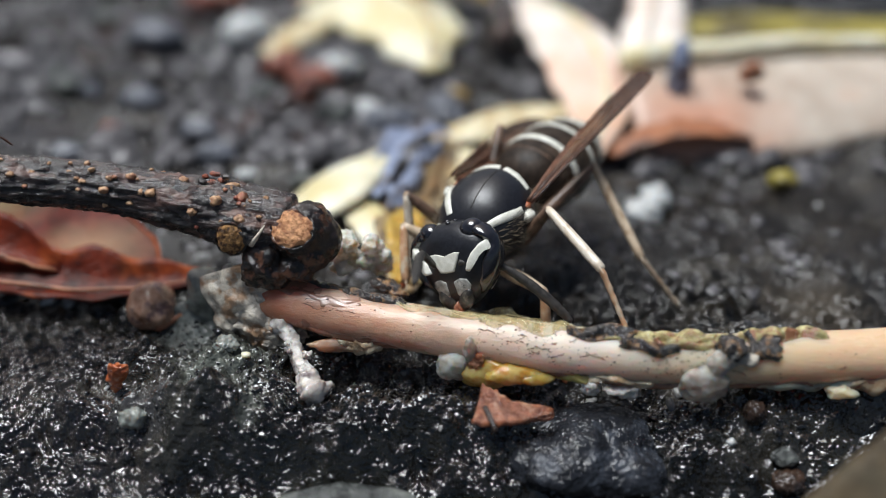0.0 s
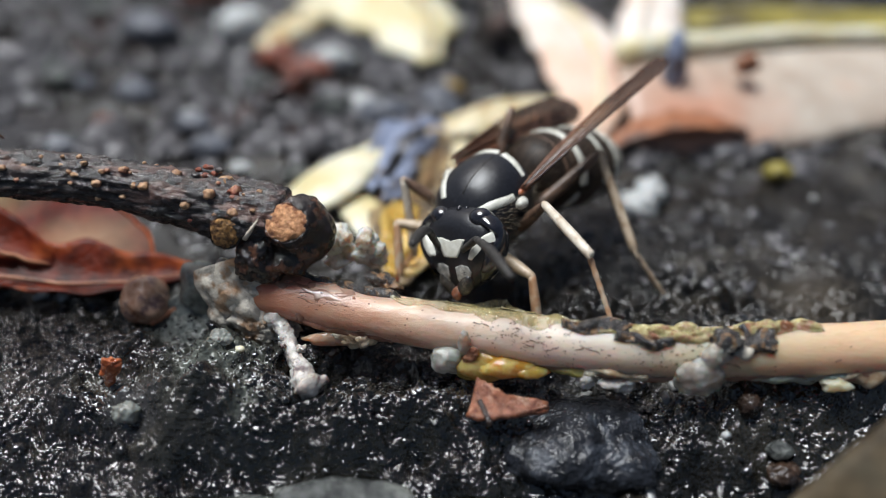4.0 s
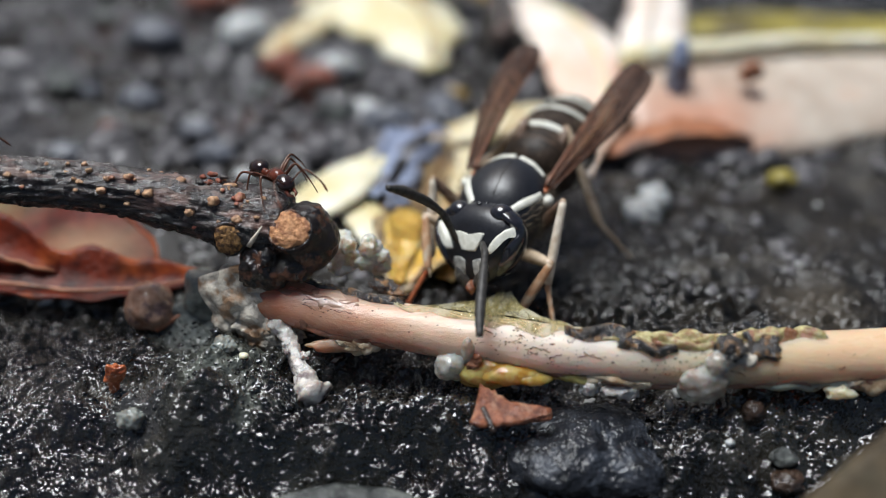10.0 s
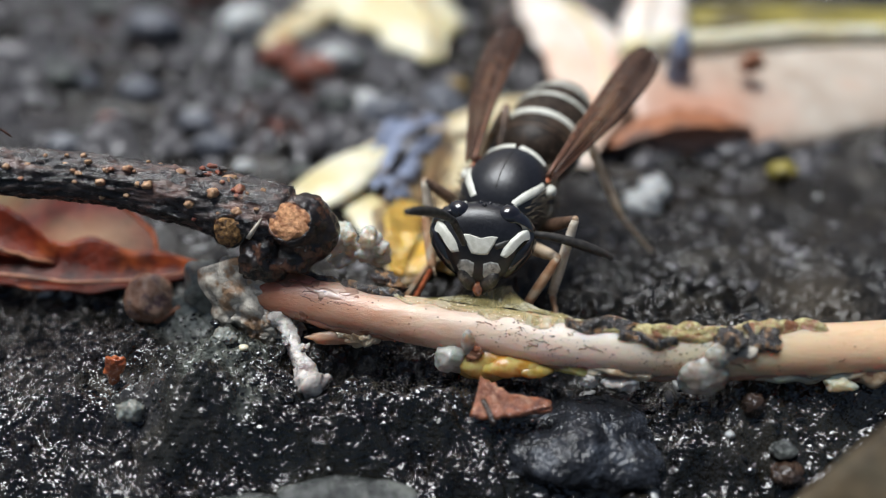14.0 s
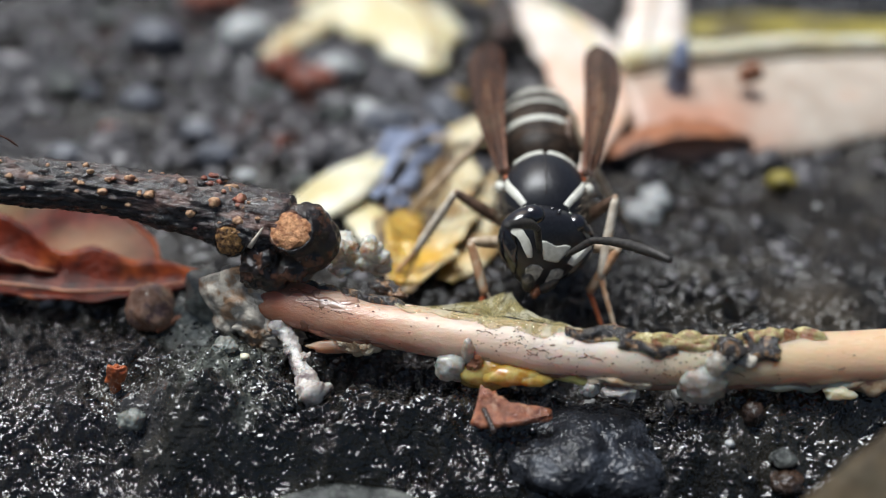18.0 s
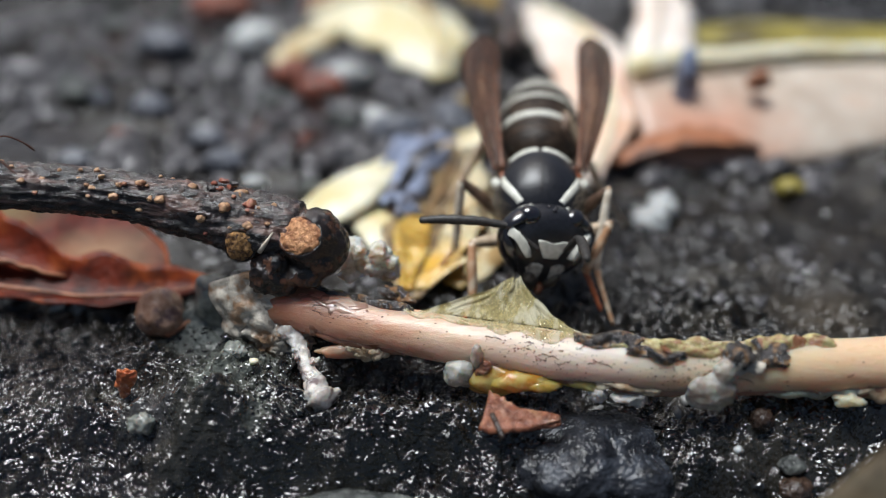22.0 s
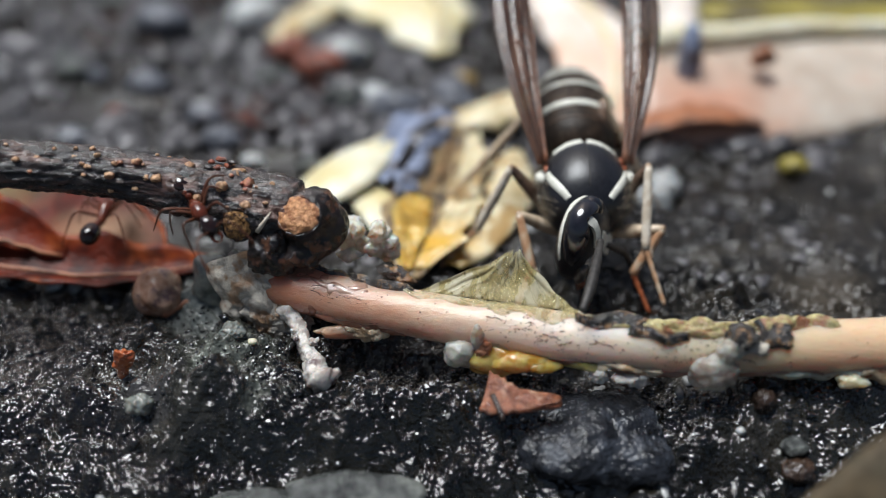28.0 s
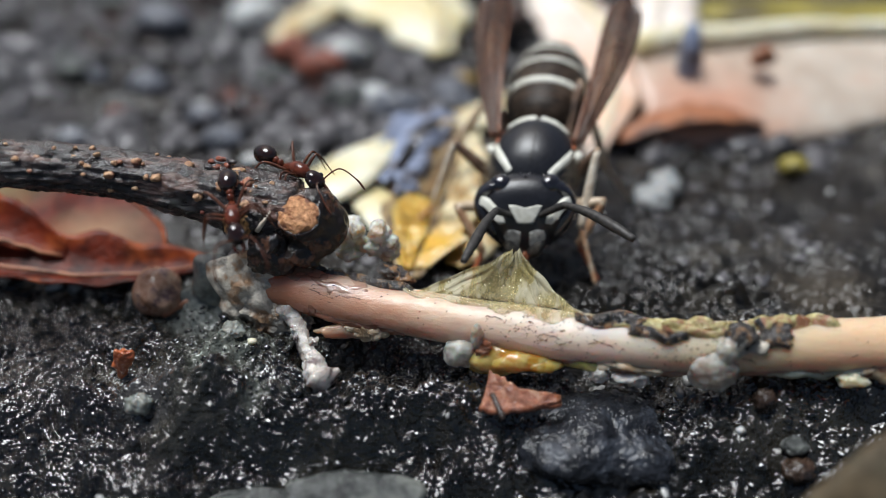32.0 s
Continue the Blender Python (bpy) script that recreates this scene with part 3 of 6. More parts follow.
    part("splinter", tube([(-5.95, -6.4, 4.0), (-5.75, -6.5, 4.3), (-5.45, -6.5, 4.75)], [0.10, 0.07, 0.015], 6), M_LEGPALE, twig, "pale splinter", m=inv)
    return twig


build_twig()

# ---- the gnawed bone with its scraps of flesh ----
BONE_LINE = curve([(-6.3, -5.75, 1.75, 0.62), (-5.4, -6.1, 1.75, 0.78), (-2.4, -7.1, 1.65, 0.74), (1.15, -7.95, 1.55, 0.74), (4.55, -8.6, 1.5, 0.76), (7.9, -8.85, 1.45, 0.78),
                   (13.4, -8.6, 1.45, 0.82), (20, -8.0, 1.5, 0.85), (30, -7.0, 1.5, 0.9)], 150)
BONE_TAB = np.array(BONE_LINE)


def bone_at(x, a, off=0.0):
    """A point on the bone's skin at x; a is the angle over its front (0) and top (90)."""
    by, bz, br = (float(np.interp(x, BONE_TAB[:, 0], BONE_TAB[:, k])) for k in (1, 2, 3))
    r = br + off
    return Vector((x, by - math.cos(radians(a)) * r, bz + math.sin(radians(a)) * r))


def scrap(x0, x1, a0, span, lift, thick, seed, nu=None, nw=14):
    """A crumpled ragged strip that lies along the bone, span degrees round it."""
    nu = nu or max(14, int((x1 - x0) * 14))

    def fn(u, w):
        x = x0 + (x1 - x0) * u
        end = min(1.0, math.sin(math.pi * min(max(u, 0.02), 0.98)) * 2.2)
        sp = span * (0.55 + 0.45 * end) * (1 + 0.7 * nv(x, w * 0.3, 0, 0.75, seed))
        a = a0 + (w - 0.5) * sp + 22 * nv(x, 0, 0, 0.8, seed + 1)
        edge = 1 - abs(2 * w - 1) ** 3
        off = -0.03 + lift * edge * (0.3 + abs(nv(x, w * 1.2, 0, 0.85, seed + 2)) * 2.4) + 0.05 * nv(x, w * 1.5, 1, 0.3, seed + 3)
        return bone_at(x + 0.14 * nv(x, w * 2, 2, 0.4, seed + 4), a, max(off, -0.05))

    return sheet(fn, nu, nw, thick)


def build_bone():
    bone = thing("gnawed_bone", "pale pinkish thin bone with bits of dried flesh", "bone", P(4, -8.5, 0))
    inv = bone.matrix_basis.inverted()

    def wob(i, a):
        return 1 + 0.05 * nv(BONE_LINE[i][0], math.cos(a), math.sin(a), 1.4, 2)

    part("shaft", tube([p[:3] for p in BONE_LINE], [p[3] for p in BONE_LINE], 28, bump=wob), M_STALK, bone, m=inv)
    for k, (x0, x1, a0, span) in enumerate(((-5.7, -2.6, 78, 60), (-5.9, -4.2, 0, 80), (-4.9, -2.2, -38, 34))):
        part("end_skin", scrap(x0, x1, a0, span, 0.035, 0.03, 40 + k * 2.3, 40, 14), M_REDEND, bone, "thin red-brown skin at the broken end", m=inv)
    rng = random.Random(3)
    bm = bmesh.new()
    for k in range(46):
        x = rng.choice((rng.uniform(-5, 12.5), rng.gauss(3.2, 1.1), rng.gauss(-4, 0.7)))
        a, da, dx = rng.uniform(-38, 60), rng.uniform(-14, 14), rng.uniform(0.15, 0.7)
        pts = [bone_at(x + dx * i / 7 + 0.05 * nv(i, k, 0, 2, 1), a + da * i / 7 + 6 * nv(i, k, 1, 1.5, 2), 0.008) for i in range(8)]
        tube(pts, [rng.uniform(0.006, 0.022) for i in range(8)], 5, bm=bm)
    for k in range(520):
        x = rng.choice((rng.uniform(-5.2, 12.5), rng.gauss(3.2, 0.9), rng.gauss(2.2, 0.6), rng.gauss(-4, 0.8), rng.gauss(7, 0.8)))
        c = bone_at(x, rng.uniform(-35, 80), 0.0)
        r = rng.uniform(0.006, 0.026)
        blob(c, (r * rng.uniform(1, 3), r, r), 0.3, 0.8, k, 1, bm=bm)
    tagged(part("dark_specks", bm, M_SPECK, bone, m=inv), kind="stuff")
    # the grey rind at the broken end, with the crumbly strand that hangs from it
    part("rind", blob((-6.35, -5.95, 1.6), (1.0, 0.8, 1.4), 0.22, 0.55, 1.0, 5, (0, 18, 10), rough2=0.10), M_RIND, bone, "grey wrinkled rind", m=inv)
    part("rind", blob((-5.75, -6.45, 0.85), (1.0, 0.65, 0.66), 0.25, 0.55, 3.0, 5, (0, 38, 0), rough2=0.14), M_RIND, bone, "grey wrinkled rind", m=inv)
    spine = curve([(-7.0, -6.3, 3.0), (-6.75, -6.6, 2.1), (-6.3, -6.9, 1.3), (-5.7, -7.05, 0.75), (-5.2, -7.15, 0.55)], 31)

    def paper(u, w):
        k = min(int(u * 30), 29)
        p = Vector(spine[k]).lerp(Vector(spine[k + 1]), u * 30 - k)
        wide = (1.1 - 0.5 * u) * (1 + 0.5 * nv(u * 4, w, 0, 1.0, 21))
        p += Vector((0.86, -0.2, 0.42)) * ((w - 0.5) * 2 * wide)
        fold = 0.5 * nv(u * 3.2, w * 2.2, 0, 1.0, 22) + 0.22 * nv(u * 9, w * 5, 0, 1.0, 23) - 0.35 * (2 * w - 1) ** 2
        return p + Vector((0, -0.75, 0.6)) * fold

    part("rind", sheet(paper, 44, 24, 0.09), M_RIND, bone, "crumpled papery grey rind", m=inv)
    st = curve([(-5.4, -6.6, 1.3, 0.36), (-5.0, -7.1, 1.1, 0.28), (-4.7, -7.7, 0.85, 0.22), (-4.4, -8.3, 0.65, 0.24), (-4.1, -9.0, 0.60, 0.36), (-3.85, -9.4, 0.50, 0.50)], 60)
    part("strand", tube([p[:3] for p in st], [p[3] for p in st], 26, bump=lambda i, a: 1 + 0.45 * nv(st[i][0], st[i][1], a * 0.3, 0.35, 5) + 0.3 * nv(st[i][0], st[i][1], a * 0.4, 0.14, 6)), M_FLESH, bone, "whitish crumbly strand", m=inv)
    for k in range(16):
        p = st[9 + k * 3]
        part("crumb", blob((p[0] + rng.uniform(-0.3, 0.3), p[1] + rng.uniform(-0.25, 0.1), p[2] + rng.uniform(-0.1, 0.25)), [rng.uniform(0.06, 0.15)] * 3, 0.4, 0.6, k, 3, rough2=0.2), M_FLESH, bone, m=inv)
    for k in range(9):
        x = -5.9 + k * 0.14
        part("crumb", blob((x + rng.uniform(-0.2, 0.2), -6.75 + rng.uniform(-0.2, 0.2), 0.75 + rng.uniform(-0.3, 0.4)), [rng.uniform(0.12, 0.24)] * 3, 0.4, 0.6, k + 20, 3, rough2=0.2), M_RIND, bone, m=inv)
    part("bone_end", blob((-5.6, -6.05, 1.75), (0.75, 0.72, 0.74), 0.12, 0.6, 12, 4, rough2=0.05), M_BROWNSCRAP, bone, "reddish brown broken end", m=inv)
    # flesh along the lower edge
    for x, a, r, mt, nm in ((-3.3, -50, (0.95, 0.2, 0.26), M_STALK, "flesh_shred"), (-2.55, -50, (0.55, 0.2, 0.32), M_PALEFLESH, "flesh_shred"), (-2.9, -44, (0.45, 0.16, 0.16), M_PALEFLESH, "flesh_shred"), (1.05, -64, (0.58, 0.42, 0.6), M_FAT, "yellow_fat"), (-2.3, -44, (0.3, 0.2, 0.24), M_PALEFLESH, "flesh_shred"),
                            (0.25, -38, (0.52, 0.40, 0.50), M_GEL, "jelly_bead"), (0.75, 8, (0.2, 0.16, 0.46), M_GEL, "jelly_bead"), (0.95, -22, (0.3, 0.24, 0.32), M_BROWNSCRAP, "flesh_shred"),
                            (1.35, -50, (0.80, 0.45, 0.62), M_FAT, "yellow_fat"), (2.0, -33, (0.80, 0.34, 0.34), M_FAT, "yellow_fat"),
                            (0.95, -46, (0.34, 0.30, 0.42), M_FAT, "yellow_fat"), (2.75, -36, (0.55, 0.22, 0.2), M_FAT, "yellow_fat"),
                            (4.4, -48, (0.28, 0.22, 0.3), M_FLESH, "flesh_shred"), (5.6, -62, (0.36, 0.28, 0.30), M_FLESH, "flesh_shred"),
                            (5.3, -45, (0.5, 0.2, 0.14), M_FLESH, "flesh_shred"), (7.65, -20, (0.78, 0.42, 0.60), M_GEL, "jelly_bead"), (8.0, 30, (0.34, 0.30, 0.42), M_GEL, "dried_scrap"),
                            (8.35, 62, (0.52, 0.45, 0.34), M_DARKCRUST, "dried_scrap"), (9.4, 95, (0.7, 0.3, 0.22), M_CRUST, "dried_scrap"), (11.8, -34, (0.5, 0.24, 0.2), M_STALK, "flesh_shred")):
        part(nm, blob(bone_at(x, a, 0.08 if mt is M_PALEFLESH or a > -25 else 0.26), r, 0.12 if mt in (M_FAT, M_GEL) else 0.22, 0.6, x, 4, rough2=0.04 if mt in (M_FAT, M_GEL) else 0.11, crisp=0.12 if mt is M_GEL else 0.0), mt, bone, m=inv)
    # the crumpled crusts along the top and the scraps along the lower edge
    for nm, x0, x1, a0, span, lift, th, mt, lab in (
            ("crust", 3.7, 5.7, 96, 30, 0.16, 0.09, M_DARKCRUST, "black crumpled crust"), ("crust", 5.2, 6.9, 66, 26, 0.16, 0.10, M_DARKCRUST, "black crumpled crust"),
            ("crust", 4.6, 8.5, 98, 44, 0.14, 0.07, M_CRUST, "olive-yellow crumpled crust"), ("crust", 6.2, 8.0, 78, 34, 0.14, 0.08, M_CRUST, "olive-yellow crumpled crust"),
            ("crust", 8.9, 9.9, 66, 62, 0.26, 0.14, M_DARKCRUST, "black crumpled crust"), ("crust", 9.3, 11.4, 98, 46, 0.14, 0.10, M_CRUST, "olive-yellow crumpled crust"),
            ("dried_scrap", 7.9, 9.2, 52, 50, 0.22, 0.10, M_RIND, "grey dried scrap"),
            ("flesh_strip", -1.6, 2.2, 104, 40, 0.06, 0.06, M_FILM, "wet yellowish strip"), ("flesh_strip", 1.0, 4.4, 98, 46, 0.08, 0.06, M_FILM, "wet yellowish strip"), ("flesh_strip", -4.4, -1.2, 112, 40, 0.12, 0.07, M_DARKCRUST, "dark wet strip"),
            ("flesh_strip", -4.3, -1.5, -36, 46, 0.12, 0.05, M_REDEND, "reddish translucent ragged strip"), ("flesh_strip", -3.6, -2.1, -46, 22, 0.10, 0.05, M_PALEFLESH, "pale ragged strip"), ("flesh_strip", 2.4, 7.2, -44, 22, 0.10, 0.05, M_REDEND, "thin amber-red film"), ("flesh_strip", 8.4, 14.0, -42, 24, 0.09, 0.05, M_REDEND, "thin amber-red film"), ("flesh_strip", 1.9, 4.9, -40, 24, 0.14, 0.06, M_FAT, "amber strip"), ("flesh_strip", 4.3, 6.2, -38, 24, 0.12, 0.07, M_PALEFLESH, "pale ragged strip"),
            ("flesh_strip", 9.4, 12.2, -36, 22, 0.14, 0.06, M_STALK, "pinkish strip"), ("flesh_strip", 12.0, 16.5, -40, 44, 0.22, 0.09, M_PALEFLESH, "creamy ragged strip")):
        part(nm, scrap(x0, x1, a0, span, lift, th, x0 * 3.1), mt, bone, lab, m=inv)
    for k in range(12):
        c = Vector((-2.75 + rng.uniform(-0.7, 0.75), -5.0 + rng.uniform(-0.35, 0.3), 2.45 + rng.uniform(-0.5, 0.6)))
        part("flesh_shred", blob(c, [rng.uniform(0.22, 0.46) for _ in range(3)], 0.25, 0.6, k + 70, 4, rough2=0.12, crisp=0.1), M_SHRED, bone, "wet whitish crumbly shred", m=inv)
    part("flesh_shred", blob((-1.7, -6.0, 2.05), (0.6, 0.3, 0.2), 0.3, 0.6, 91, 4, (0, 20, -15), rough2=0.15), M_DARKCRUST, bone, "dark wet crumb", m=inv)
    return bone


bone = build_bone()


def build_film():
    """The pale membrane that the wasp tears off: a fan with pleats that meet at its tip, hinged along the bone's far side."""
    def fan(u, w):
        x = (u - 0.55) * (4.9 * (1 - w) ** 1.3 + 0.30) * (1 + 0.12 * nv(u * 6, w * 4, 0, 1.0, 3))
        z = w * (1.6 + 0.35 * nv(u * 5, 0, 0, 1.0, 13)) * (1 - 0.18 * (u - 0.5) ** 2) + 1.4 * w * (1 - w) * nv(u * 6, w * 3, 0, 1.0, 4)
        pl = (0.08 * math.sin(u * 30 + 2.5 * math.sin(u * 7)) + 0.2 * nv(u * 9, w, 0, 1.0, 6)) * (1 - w) ** 0.5 * min(1.0, 0.25 + w * 2)
        return (x + 0.25 * w, pl + 0.55 * math.sin(w * math.pi) * 0.4, z)
    ob = part("membrane", sheet(fan, 110, 18, 0.05), M_FILM, bone, "pale yellowish wet membrane with fine pleats")
    for k in range(13):
        u = 0.06 + k * 0.072
        pts = [fan(u, w) for w in np.linspace(0.04, 0.96, 8)]
        part("pleat", tube([(p[0], p[1] - 0.03, p[2]) for p in pts], [(0.010 + 0.012 * (k % 3)) * (1 - 0.6 * i / 7) for i in range(8)], 6), M_FILM, ob)
    return ob


film_ob = build_film()
BONE_INV = P(4, -8.5, 0).inverted()

# ---- leaves, petals and scraps on the rock ----


def leaf(name, label, category, spine, width, material, thick=0.12, curl=0.0, nu=26, nw=12, rag=0.0, seed=1.0, group="", lean=0.0):
    """A leaf or petal along a spine of points; width(u) its half width; curl lifts its edges, lean tips it sideways."""
    base = spine[len(spine) // 2]
    root = thing(name, label, category, P(base[0], base[1], 0), group)
    inv = root.matrix_basis.inverted()
    line = [Vector(p) for p in curve(spine, nu + 1)]

    def fn(u, w):
        i = min(int(round(u * nu)), nu)
        d = (line[min(i + 1, nu)] - line[max(i - 1, 0)]).normalized()
        s = d.cross(Vector((0, 0, 1))).normalized()
        k = (w - 0.5) * 2
        wd = width(u) * (1 + rag * nv(u * 9, k * 2, 0, 1.0, seed))
        p = line[i] + s * (k * wd)
        return p + Vector((0, 0, curl * k * k * wd + lean * k * wd + 0.12 * nv(p.x, p.y, 0, 1.4, seed)))

    part("blade", sheet(fn, nu, nw, thick), material, root, m=inv)
    return root, inv, fn


def rib(root, inv, fn, material, r=0.08, w=0.5, label=""):
    pts = [Vector(fn(u, w)) + Vector((0, 0, r * 0.7)) for u in np.linspace(0.02, 0.98, 24)]
    part("midrib", tube(pts, [r * (1 - 0.6 * i / 23) for i in range(24)], 8), material, root, label, m=inv)


bell = lambda u: math.sin(math.pi * min(max(u, 0.02), 0.98)) ** 0.7

# wet red leaf, folded, beneath the twig
r, i, f = leaf("red_leaf", "dark red leaf with a faded tan patch, folded under the twig", "leaf", [(-20.5, 1.6, 0.9), (-16.4, 0.2, 1.4), (-13.0, -1.7, 1.1), (-10.2, -3.0, 0.4)], lambda u: 1.75 * bell(u) ** 0.9 + 0.1, M_REDPALE, 0.14, 0.12, lean=-0.35, seed=52, rag=0.2, nu=40, nw=18)
part("curled_rim", tube([Vector(f(u, 0.02)) + Vector((0, 0, 0.05)) for u in np.linspace(0.3, 0.98, 24)], [0.16 - 0.004 * k for k in range(24)], 10), M_REDLEAF, r, "red curled rim", m=i)
r, i, f = leaf("red_leaf", "wet red-brown folded leaf lying under the twig", "leaf", [(-22, -3.2, 0.9), (-17, -3.4, 1.0), (-12.8, -3.7, 0.6), (-8.4, -3.0, 0.35)], lambda u: 0.85 * bell(u) + 0.10, M_REDLEAF, 0.14, 0.5, lean=-0.6, seed=2, rag=0.4, nu=44, nw=18)
rib(r, i, f, M_RUST, 0.12, 0.7, "orange-brown fold")
r, i, f = leaf("red_leaf", "wet rust-red leaf edge curled up from the rock", "leaf", [(-21, -3.4, 1.7), (-17.4, -3.0, 2.0), (-15.2, -3.0, 1.7), (-13.4, -3.4, 0.9)], lambda u: 0.95 * (1 - u) ** 0.5 + 0.06, M_REDLEAF, 0.14, 0.5, lean=-0.8, seed=5, rag=0.35)
rib(r, i, f, M_RUST, 0.14, 0.92, "orange frayed edge")
tagged(part("thin_root", tube(curve([(-8.5, -3.3, 0.5), (-8.4, -4.3, 0.55), (-8.8, -5.2, 0.45), (-9.6, -5.8, 0.2)], 14), [0.10] * 14, 8), M_RUST), "thin reddish stem curving down to the rock", "root")
# cream petals and the ochre leaf with a dark hole
leaf("cream_petal", "cream crescent-shaped petal curled on the rock", "petal", [(-6.4, 0.9, 0.3), (-5.0, 2.2, 0.9), (-3.6, 3.9, 1.2), (-2.0, 6.2, 1.0)], lambda u: (1.9 * bell(u) + 0.1) * (1.1 - 0.5 * u), M_CREAM, 0.2, -0.3, seed=3, lean=0.25)
r, i, f = leaf("ochre_leaf", "hollow rotting leaf with violet-blue mould on its rim", "leaf", [(-1.5, -3.5, 0.1), (-0.9, -0.8, 0.2), (-0.2, 2.6, 0.4), (0.5, 6.8, 0.7)], lambda u: 1.5 * bell(u) + 0.25, M_BROWNLEAF, 0.16, 0.4, seed=7, rag=0.35)
part("yellow_edge", sheet(lambda u, w: tuple(np.array(f(0.02 + 0.50 * u, 0.06 + 0.42 * w + 0.08 * nv(u * 3, w, 0, 1.0, 3))) + (0, -0.05, 0.16 + 0.06 * nv(u * 6, w * 3, 0, 1.0, 4))), 26, 8, 0.14), M_YELLOWEDGE, r, "amber yellow edge", m=i)
part("pale_flank", sheet(lambda u, w: tuple(np.array(f(0.02 + 0.90 * u, 0.50 + 0.50 * w + 0.2 * nv(u * 6, w, 0, 1.0, 8))) + (0.1, 0, 0.20 + 0.15 * nv(u * 5, w * 3, 0, 1.0, 5))), 30, 8, 0.14), M_PALEYELLOW, r, "cream-beige fleshy flank", m=i)
part("mould_rim", sheet(lambda u, w: tuple(np.array(f(0.45 + 0.53 * u, 0.02 + 0.17 * w * (1 + 1.2 * nv(u * 5, 0, 0, 1.0, 9)))) + (-0.15, 0, 0.30 + 0.25 * nv(u * 7, w * 3, 0, 1.0, 6))), 26, 8, 0.2), M_BLUE, r, "violet-blue mouldy rim", m=i)
leaf("cream_petal", "pale lavender-white petal end beside the hollow leaf", "petal", [(-4.9, 3.0, 0.35), (-3.5, 1.9, 0.55), (-2.6, 0.2, 0.35), (-2.2, -1.4, 0.1)], lambda u: 0.75 * bell(u) + 0.1, M_CREAM, 0.2, -0.2, seed=71, rag=0.2)
leaf("rotten_leaf", "dark brown rotten hollow of a yellowing leaf", "leaf", [(-2.3, -0.6, 0.25), (-1.8, 1.4, 0.35), (-1.0, 3.6, 0.5), (-0.1, 5.6, 0.7)], lambda u: 0.8 * bell(u) + 0.1, M_ROT, 0.15, 0.25, seed=72, rag=0.5)
leaf("blue_mould", "violet-blue strip of mould along a leaf rim", "mould", [(-2.7, 1.8, 0.9), (-2.4, 4.0, 1.2), (-1.9, 6.0, 1.3), (-0.9, 7.0, 1.2), (0.3, 7.4, 0.9)], lambda u: 0.5 * bell(u) + 0.12, M_BLUE, 0.12, 0.3, rag=0.8, seed=41, nu=40)
leaf("cream_petal", "creamy yellow fleshy petal beside the hollow leaf", "petal", [(0.1, -2.8, 0.1), (1.2, -0.6, 0.4), (2.1, 2.2, 0.6), (2.7, 5.0, 0.6)], lambda u: 1.15 * bell(u) + 0.15, M_PALEYELLOW, 0.2, -0.15, seed=9, rag=0.4)
r, i, f = leaf("cream_petal", "large crumpled cream and yellow petal, out of focus", "petal", [(-8.6, 24.5, 0.6), (-5.0, 24.2, 1.6), (-2.2, 20.6, 1.8), (-0.4, 15.2, 0.7)], lambda u: 3.6 * bell(u) ** 1.2 + 0.2, M_CREAM, 0.3, -0.2, seed=11, rag=0.35)
rib(r, i, f, M_PALEYELLOW, 0.5, 0.35, "yellowish fold")
leaf("cream_petal", "greyish pale stalk of the crumpled petal", "petal", [(-9.6, 17.8, 0.4), (-8.0, 20.5, 0.9), (-5.4, 23.2, 1.2)], lambda u: 0.9 * bell(u) + 0.3, M_PALEYELLOW, 0.3, -0.3, seed=61, rag=0.3)
leaf("ochre_leaf", "bright yellow leaf scrap behind the cream petal", "leaf", [(-2.4, 24.6, 2.4), (0.4, 24.2, 2.9), (2.6, 22.6, 1.8)], lambda u: 1.8 * bell(u) + 0.2, M_YELLOW, 0.25, 0.1, seed=12)
r, i, f = leaf("blush_petal", "blush white petal lying lengthwise", "petal", [(4.6, 25.5, 1.0), (6.2, 19.5, 1.8), (7.0, 14.0, 1.8), (6.9, 8.5, 1.2), (5.9, 4.4, 0.4)], lambda u: (1.5 + 0.7 * math.sin(u * 4.5)) * bell(u) ** 0.7 + 0.2, M_PINK, 0.3, -0.12, seed=13, rag=0.25)
rib(r, i, f, M_CREAM, 0.3, 0.35, "cream raised fold")
r, i, f = leaf("blush_petal", "pale upright petal fold", "petal", [(12.2, 29.0, 1.5), (12.0, 21.5, 2.6), (10.6, 15.0, 2.2), (9.4, 10.5, 1.0)], lambda u: 1.15 * bell(u) ** 0.6 + 0.4, M_PINK, 0.3, -0.3, seed=14, rag=0.25)
rib(r, i, f, M_BEIGE, 0.3, 0.6, "beige fold")
leaf("cream_petal", "pale wilted stalk lying behind the wasp", "petal", [(-0.4, 7.6, 0.4), (2.6, 9.0, 0.9), (6.4, 9.8, 1.0)], lambda u: 1.1 * bell(u) + 0.2, M_PALEYELLOW, 0.3, -0.3, seed=15, rag=0.4)
r, i, f = leaf("beige_leaf", "broad beige-pink leaf with a rusty lower edge", "leaf", [(8.6, 9.4, 1.2), (12.0, 9.9, 1.4), (17.0, 10.6, 1.5), (23.0, 11.6, 1.6), (32, 13.4, 1.6)], lambda u: 2.6 + 0.4 * math.sin(u * 5), M_BEIGE, 0.35, -0.15, lean=-0.42, seed=17, rag=0.1, nu=40)
rib(r, i, f, M_CREAM, 0.75, 0.06, "cream raised rib")
